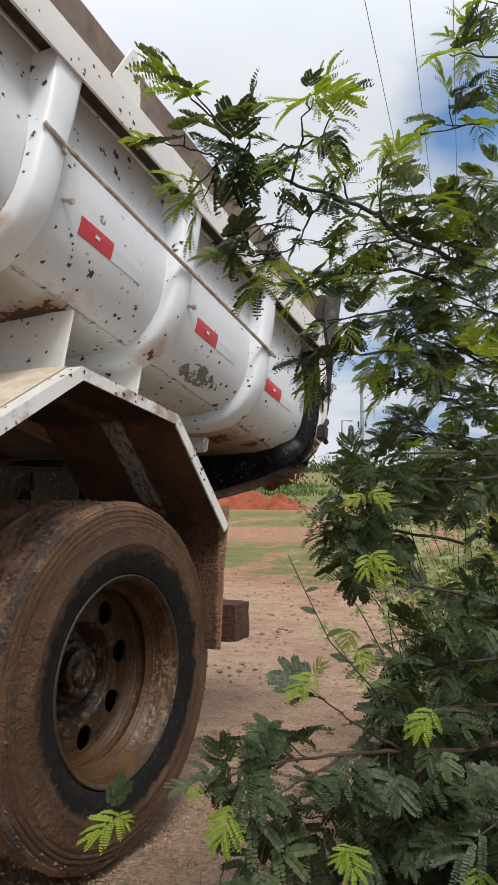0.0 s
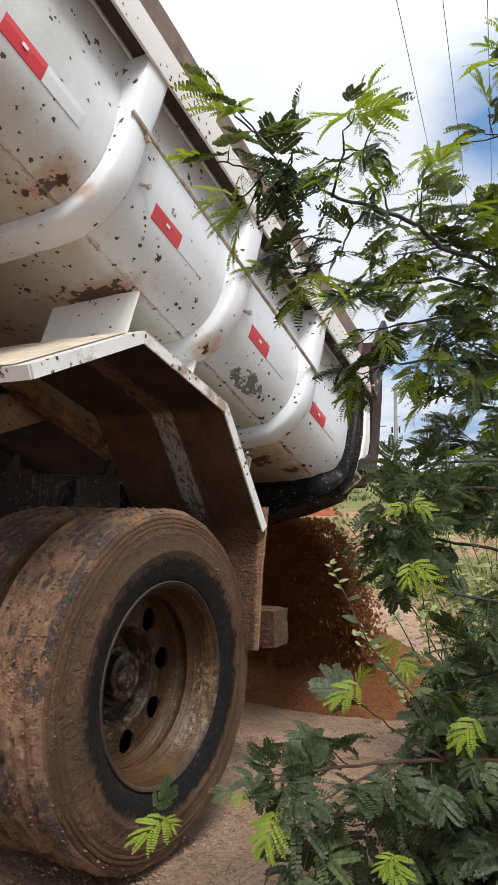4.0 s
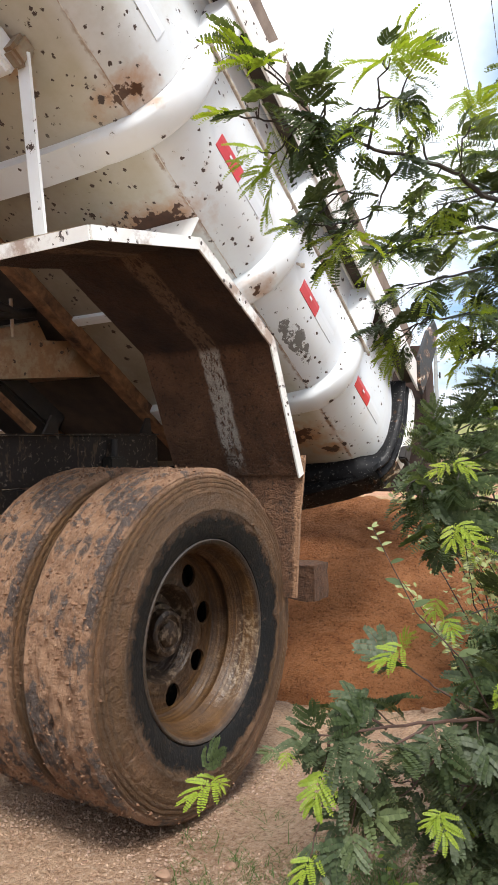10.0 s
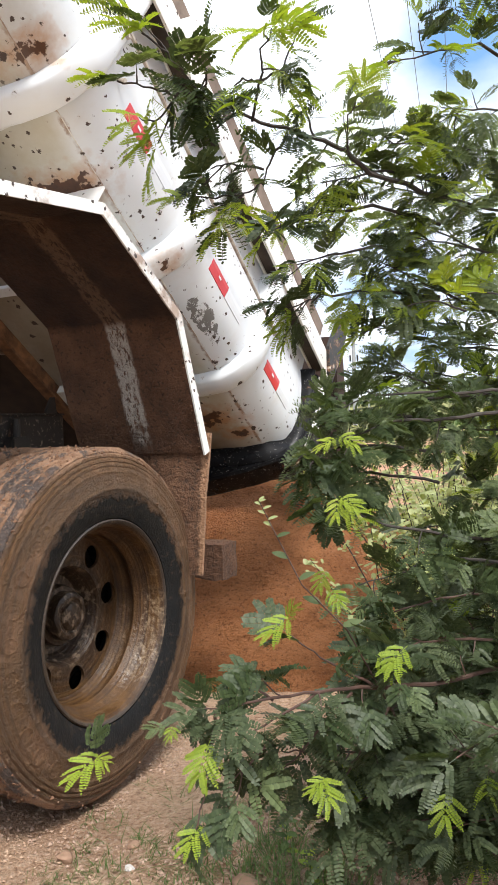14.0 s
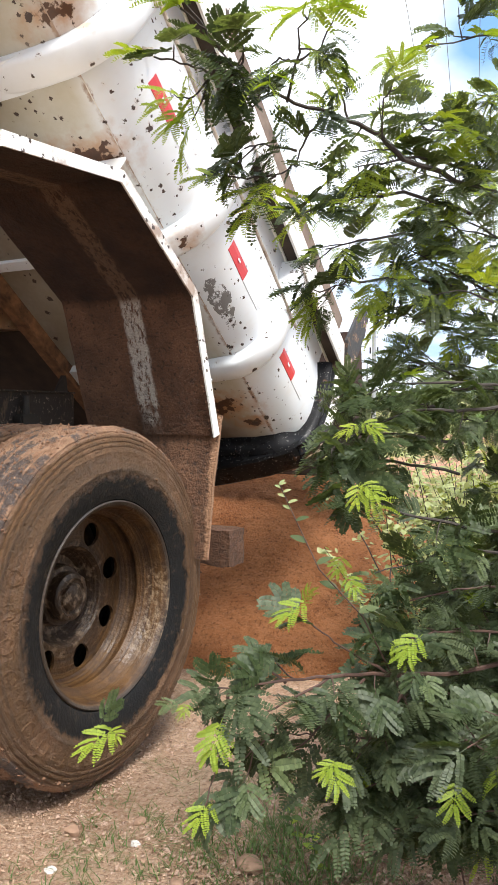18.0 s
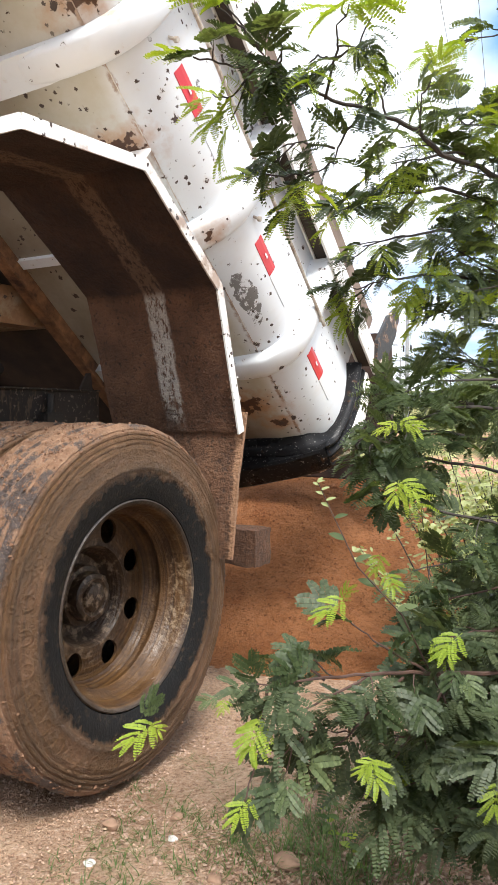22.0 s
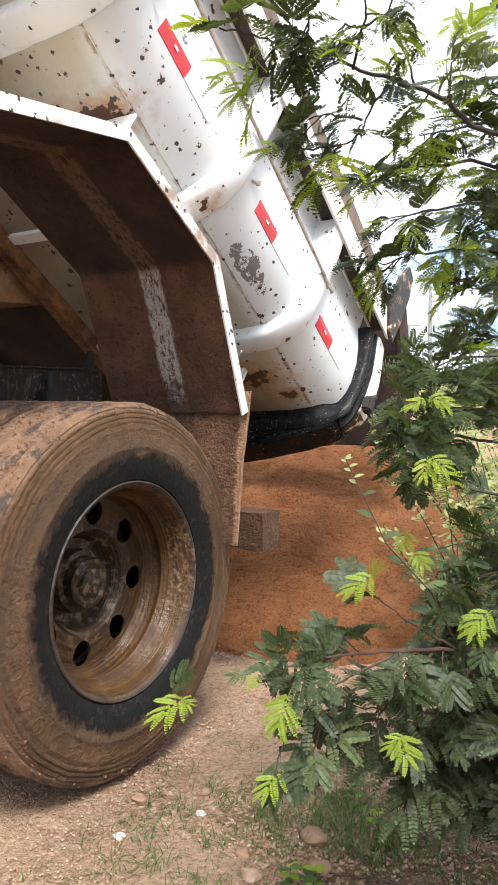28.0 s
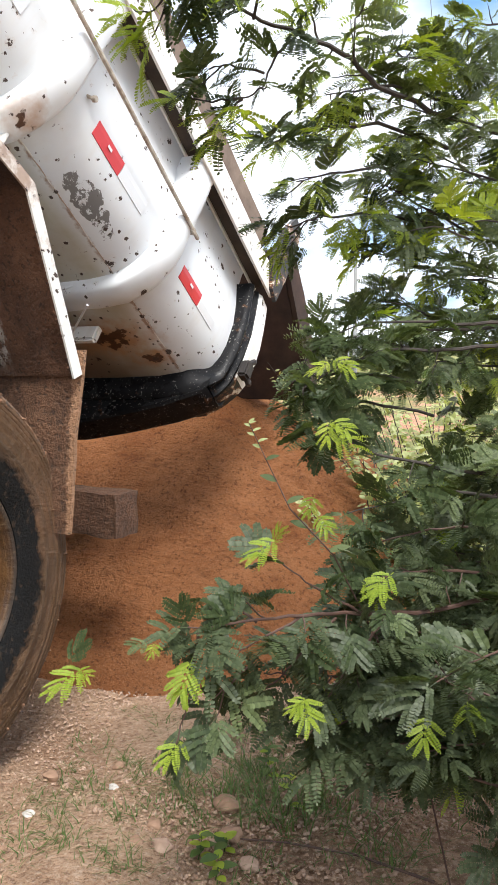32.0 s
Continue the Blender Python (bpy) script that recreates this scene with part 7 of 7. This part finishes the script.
def build_weeds():
    rnd = random.Random(44)
    small = [oval("leaf", 0.030, 0.011, M_GRASS), oval("leaf", 0.024, 0.010, M_YOUNG)]
    for k, (x, y, n, h) in enumerate(((0.635, -0.542, 9, 0.05), (0.70, -0.59, 8, 0.05), (0.616, -0.175, 10, 0.09), (0.67, -0.50, 6, 0.04), (0.72, -0.28, 8, 0.08))):
        root = tagged(new("weed"), "small broad-leaved green weed growing in the gravel", "weed", "weeds on the verge")
        z = ground_z(x, y)
        root.location = (x, y, z)
        bm = bmesh.new()
        tube(bm, [(0, 0, -0.01), (0.006, 0.004, h * 0.5), (0.004, 0.01, h)], [0.0016, 0.0012, 0.0008], 5)
        part("stalk", bm, M_GRASS, root)
        for q in range(n):
            t = (q + 1) / n
            ob = new("leaf", rnd.choice(small))
            ob.parent = root
            a = q * 2.4 + rnd.uniform(-0.4, 0.4)
            ob.matrix_basis = aim(Vector((0.004, 0.006, h * t)), Vector((math.cos(a), math.sin(a), 0.25)), Vector((0, 0, 1)), rnd.uniform(0.8, 1.3))
    # slender sapling with oval leaves in front of the sand
    root = tagged(new("sapling"), "slender pale sapling with small oval leaves", "sapling")
    pts = [Vector(p) for p in ((1.13, -0.42, 0.0), (1.06, -0.52, 0.45), (0.98, -0.70, 0.76), (0.93, -0.755, 0.84), (0.89, -0.76, 0.92), (0.868, -0.762, 0.965))]
    bm = bmesh.new()
    tube(bm, pts, [0.0022, 0.0017, 0.0013, 0.001, 0.0008, 0.0006], 6)
    part("stalk", bm, M_REDBARK, root)
    leaf, tip = oval("leaf", 0.026, 0.0072, M_LEAF), oval("leaf", 0.011, 0.0030, M_PALE)
    for k, (i, t, a, s, me) in enumerate(((2, 0.1, 0.3, 1.2, leaf), (2, 0.6, 3.4, 1.1, leaf), (3, 0.1, 0.8, 1.0, leaf), (3, 0.5, 3.6, 1.0, leaf), (3, 0.9, 0.2, 0.8, leaf), (4, 0.2, 2.9, 1.4, tip), (4, 0.4, 0.4, 1.4, tip), (4, 0.6, 3.3, 1.2, tip), (4, 0.75, 0.6, 1.2, tip), (4, 0.9, 3.0, 1.1, tip), (4, 1.0, 1.4, 1.2, tip), (4, 1.0, 0.2, 1.0, tip))):
        ob = new("leaf", me)
        ob.parent = root
        p = pts[i].lerp(pts[i + 1], t) if i + 1 < len(pts) else pts[-1]
        ob.matrix_basis = aim(p, Vector((math.cos(a), math.sin(a) * 0.5, 0.45)), Vector((0.1, -0.6, 1)), s)
    # dark plant with large oval leaves between the shrubs
    root = tagged(new("broadleaf_plant"), "dark green plant with large drooping oval leaves", "plant")
    big = oval("leaf", 0.14, 0.036, M_LEAF)
    bm = bmesh.new()
    tube(bm, [(1.05, 0.10, -0.03), (1.04, 0.09, 0.3), (1.03, 0.07, 0.66)], [0.006, 0.005, 0.002], 6)
    part("stalk", bm, M_BARK, root)
    for q in range(14):
        a = q * 2.4
        ob = new("leaf", big)
        ob.parent = root
        ob.matrix_basis = aim(Vector((1.035, 0.08, 0.28 + 0.028 * q)), Vector((math.cos(a), math.sin(a), -0.15)), Vector((0, -0.4, 1)), rnd.uniform(0.8, 1.15))
    # dry stick on the gravel
    bm = bmesh.new()
    tube(bm, [(0.66, -0.455, ground_z(0.66, -0.455) + 0.006), (0.78, -0.42, ground_z(0.78, -0.42) + 0.012), (0.92, -0.385, ground_z(0.92, -0.385) + 0.008), (1.08, -0.395, ground_z(1.08, -0.395) + 0.006)], [0.0012, 0.002, 0.0026, 0.003], 6)
    tagged(part("stick", bm, M_REDBARK, smooth=True), "dry reddish stick lying on the gravel", "stick")
    # pale shrub beyond the sand
    root = tagged(new("shrub"), "pale green small-leaved shrub beyond the sand", "shrub", "roadside shrubs")
    lv = oval("leaf", 0.024, 0.010, M_PALE)
    stems = bmesh.new()
    vs, fs = [], []
    for k in range(85):
        b = Vector((0.74 + rnd.gauss(0, 0.12), 1.42 + rnd.gauss(0, 0.15), -0.18))
        e = Vector((0.72 + rnd.gauss(0, 0.26), 1.38 + rnd.gauss(0, 0.25), rnd.uniform(0.45, 1.08)))
        m = b.lerp(e, 0.5) + Vector((rnd.gauss(0, 0.05), rnd.gauss(0, 0.05), 0.06))
        tube(stems, [b, m, e], [0.004, 0.003, 0.001], 4)
        for q in range(80):
            t = rnd.uniform(0.25, 1)
            p = b.lerp(m, t * 2) if t < 0.5 else m.lerp(e, t * 2 - 1)
            mt = aim(p + Vector((rnd.gauss(0, 0.015), rnd.gauss(0, 0.015), rnd.gauss(0, 0.015))), Vector((rnd.gauss(0, 1), rnd.gauss(0, 1), rnd.gauss(0.1, 0.5))), Vector((rnd.gauss(0, 0.4), -0.4, 1)), rnd.uniform(0.8, 1.5))
            o = len(vs)
            vs.extend(tuple(mt @ v.co) for v in lv.vertices)
            fs.extend(tuple(o + i for i in pp.vertices) for pp in lv.polygons)
    tagged(part("stem", stems, M_BARK, root), kind="stuff")
    tagged(part("foliage", (vs, [], fs), M_PALE, root), kind="stuff")


def build_brick_wall():
    """Low brick wall on the far side of the road, seen under the bed."""
    wall = tagged(new("brick_wall"), "unplastered red brick wall with pale mortar", "wall")
    x0, y0, z0 = -9.9, 4.2, ground_z(-9.9, 6)
    bm = bmesh.new()
    box(bm, x0 - 0.10, x0, y0, y0 + 6.0, z0 - 0.2, z0 + 2.4)
    part("mortar", bm, M_PLASTER, wall)
    bm = bmesh.new()
    box(bm, x0 + 0.0, x0 + 0.012, 0.0, 0.19, 0.0, 0.09)
    me = part("brick", bm, M_BRICK, wall).data
    first = wall.children[-1]
    first.location = (0, y0 + 0.01, z0 + 1.3)
    for j in range(10):
        for i in range(29):
            if i == 0 and j == 0:
                continue
            ob = new("brick", me)
            ob.parent = wall
            ob.location = (0, y0 + 0.01 + i * 0.205 + (0.1 if j % 2 else 0), z0 + 1.3 + j * 0.105)


build_gravel()
build_stones()
build_grass()
build_weeds()
build_brick_wall()


def motions():
    rows = []
    for t, s, th in TRUCK:
        rows.append((t, pose(0, -s, s * SLOPE)))
    walk(truck, rows)
    walk(bed, [(t, pose(H.x, H.y, H.z, -th)) for t, s, th in TRUCK])
    for w, x, flip in WHEELS:
        k = -1 if flip else 1
        walk(w, [(t, pose(x, 0, HUB_Z, k * math.degrees(s / ROLL_R), 0, 180 if flip else 0)) for t, s, th in TRUCK])
    def lean(t):
        keys = ((0, -10), (5, -10), (7, -4), (8, -4), (11, 1), (20, 1), (28, 7), (29, 13), (30, 20), (31, 25), (32, 27))
        for (a, u), (b, v) in zip(keys, keys[1:]):
            if a <= t <= b:
                return u + (v - u) * (t - a) / (b - a)
        return keys[-1][1]
    # the tailgate swings open once the load pushes past it, and then hangs
    p = PIVOT - H
    walk(gate, [(t, pose(p.x, p.y, p.z, (th + lean(t)) * smoothstep(2.4, 4.2, t))) for t, s, th in TRUCK])
    p = FLAP_TOP - H
    walk(flap, [(t, pose(p.x, p.y, p.z, th - 3.5 - (th - 15) * 0.15)) for t, s, th in TRUCK])
    walk(pile, [(t, pose(0, y, z)) for t, y, z in ((0, 2.75, -0.95), (2.75, 2.75, -0.9), (3.2, 2.76, -0.35), (3.7, 2.76, 0.02), (4.5, 2.76, 0.24), (5, 2.75, 0.28), (6, 2.75, 0.36), (7, 2.74, 0.46), (8, 2.70, 0.58), (10, 2.52, 0.65), (12, 2.46, 0.68), (14.5, 2.45, 0.69), (20, 2.45, 0.70), (28, 2.45, 0.71), (32, 2.45, 0.71))])
    walk(slide, [(t, pose(0, y, z)) for t, y, z in ((0, 1.72, -0.9), (12, 1.72, -0.9), (24, 1.72, 0.10), (28.1, 1.72, 0.38), (29.0, 1.72, 0.80), (30, 1.72, 0.88), (32, 1.72, 0.90))])
    for k, ob in enumerate(curtains):
        r = [(0, pose(0, 0.75, 1.95))]  # still lying in the bed
        # the wide curtain comes first, the narrow one trickles on at the corner
        t, side = (4.3, 0.02) if k else (2.75, 0.0)
        r.append((t - 0.35, pose(0, 0.75, 1.95)))
        r.append((t - 0.15, pose(0, 1.25, 1.55)))
        while t < (8.6 if k else 7.9):
            top = 1.04 - 0.03 * (t - 3)
            r.append((t, pose(side * (t - 4), 1.36 + 0.01 * t, top)))
            r.append((t + 0.28, pose(side * (t - 4), 1.45 + 0.01 * t, top - 0.14)))
            t += 0.32
        r.append((t, pose(0, 1.9, 0.2)))
        r.append((t + 0.3, pose(0, 1.9, -0.9)))
        r.append((32, pose(0, 1.9, -0.95)))
        walk(ob, r)


motions()
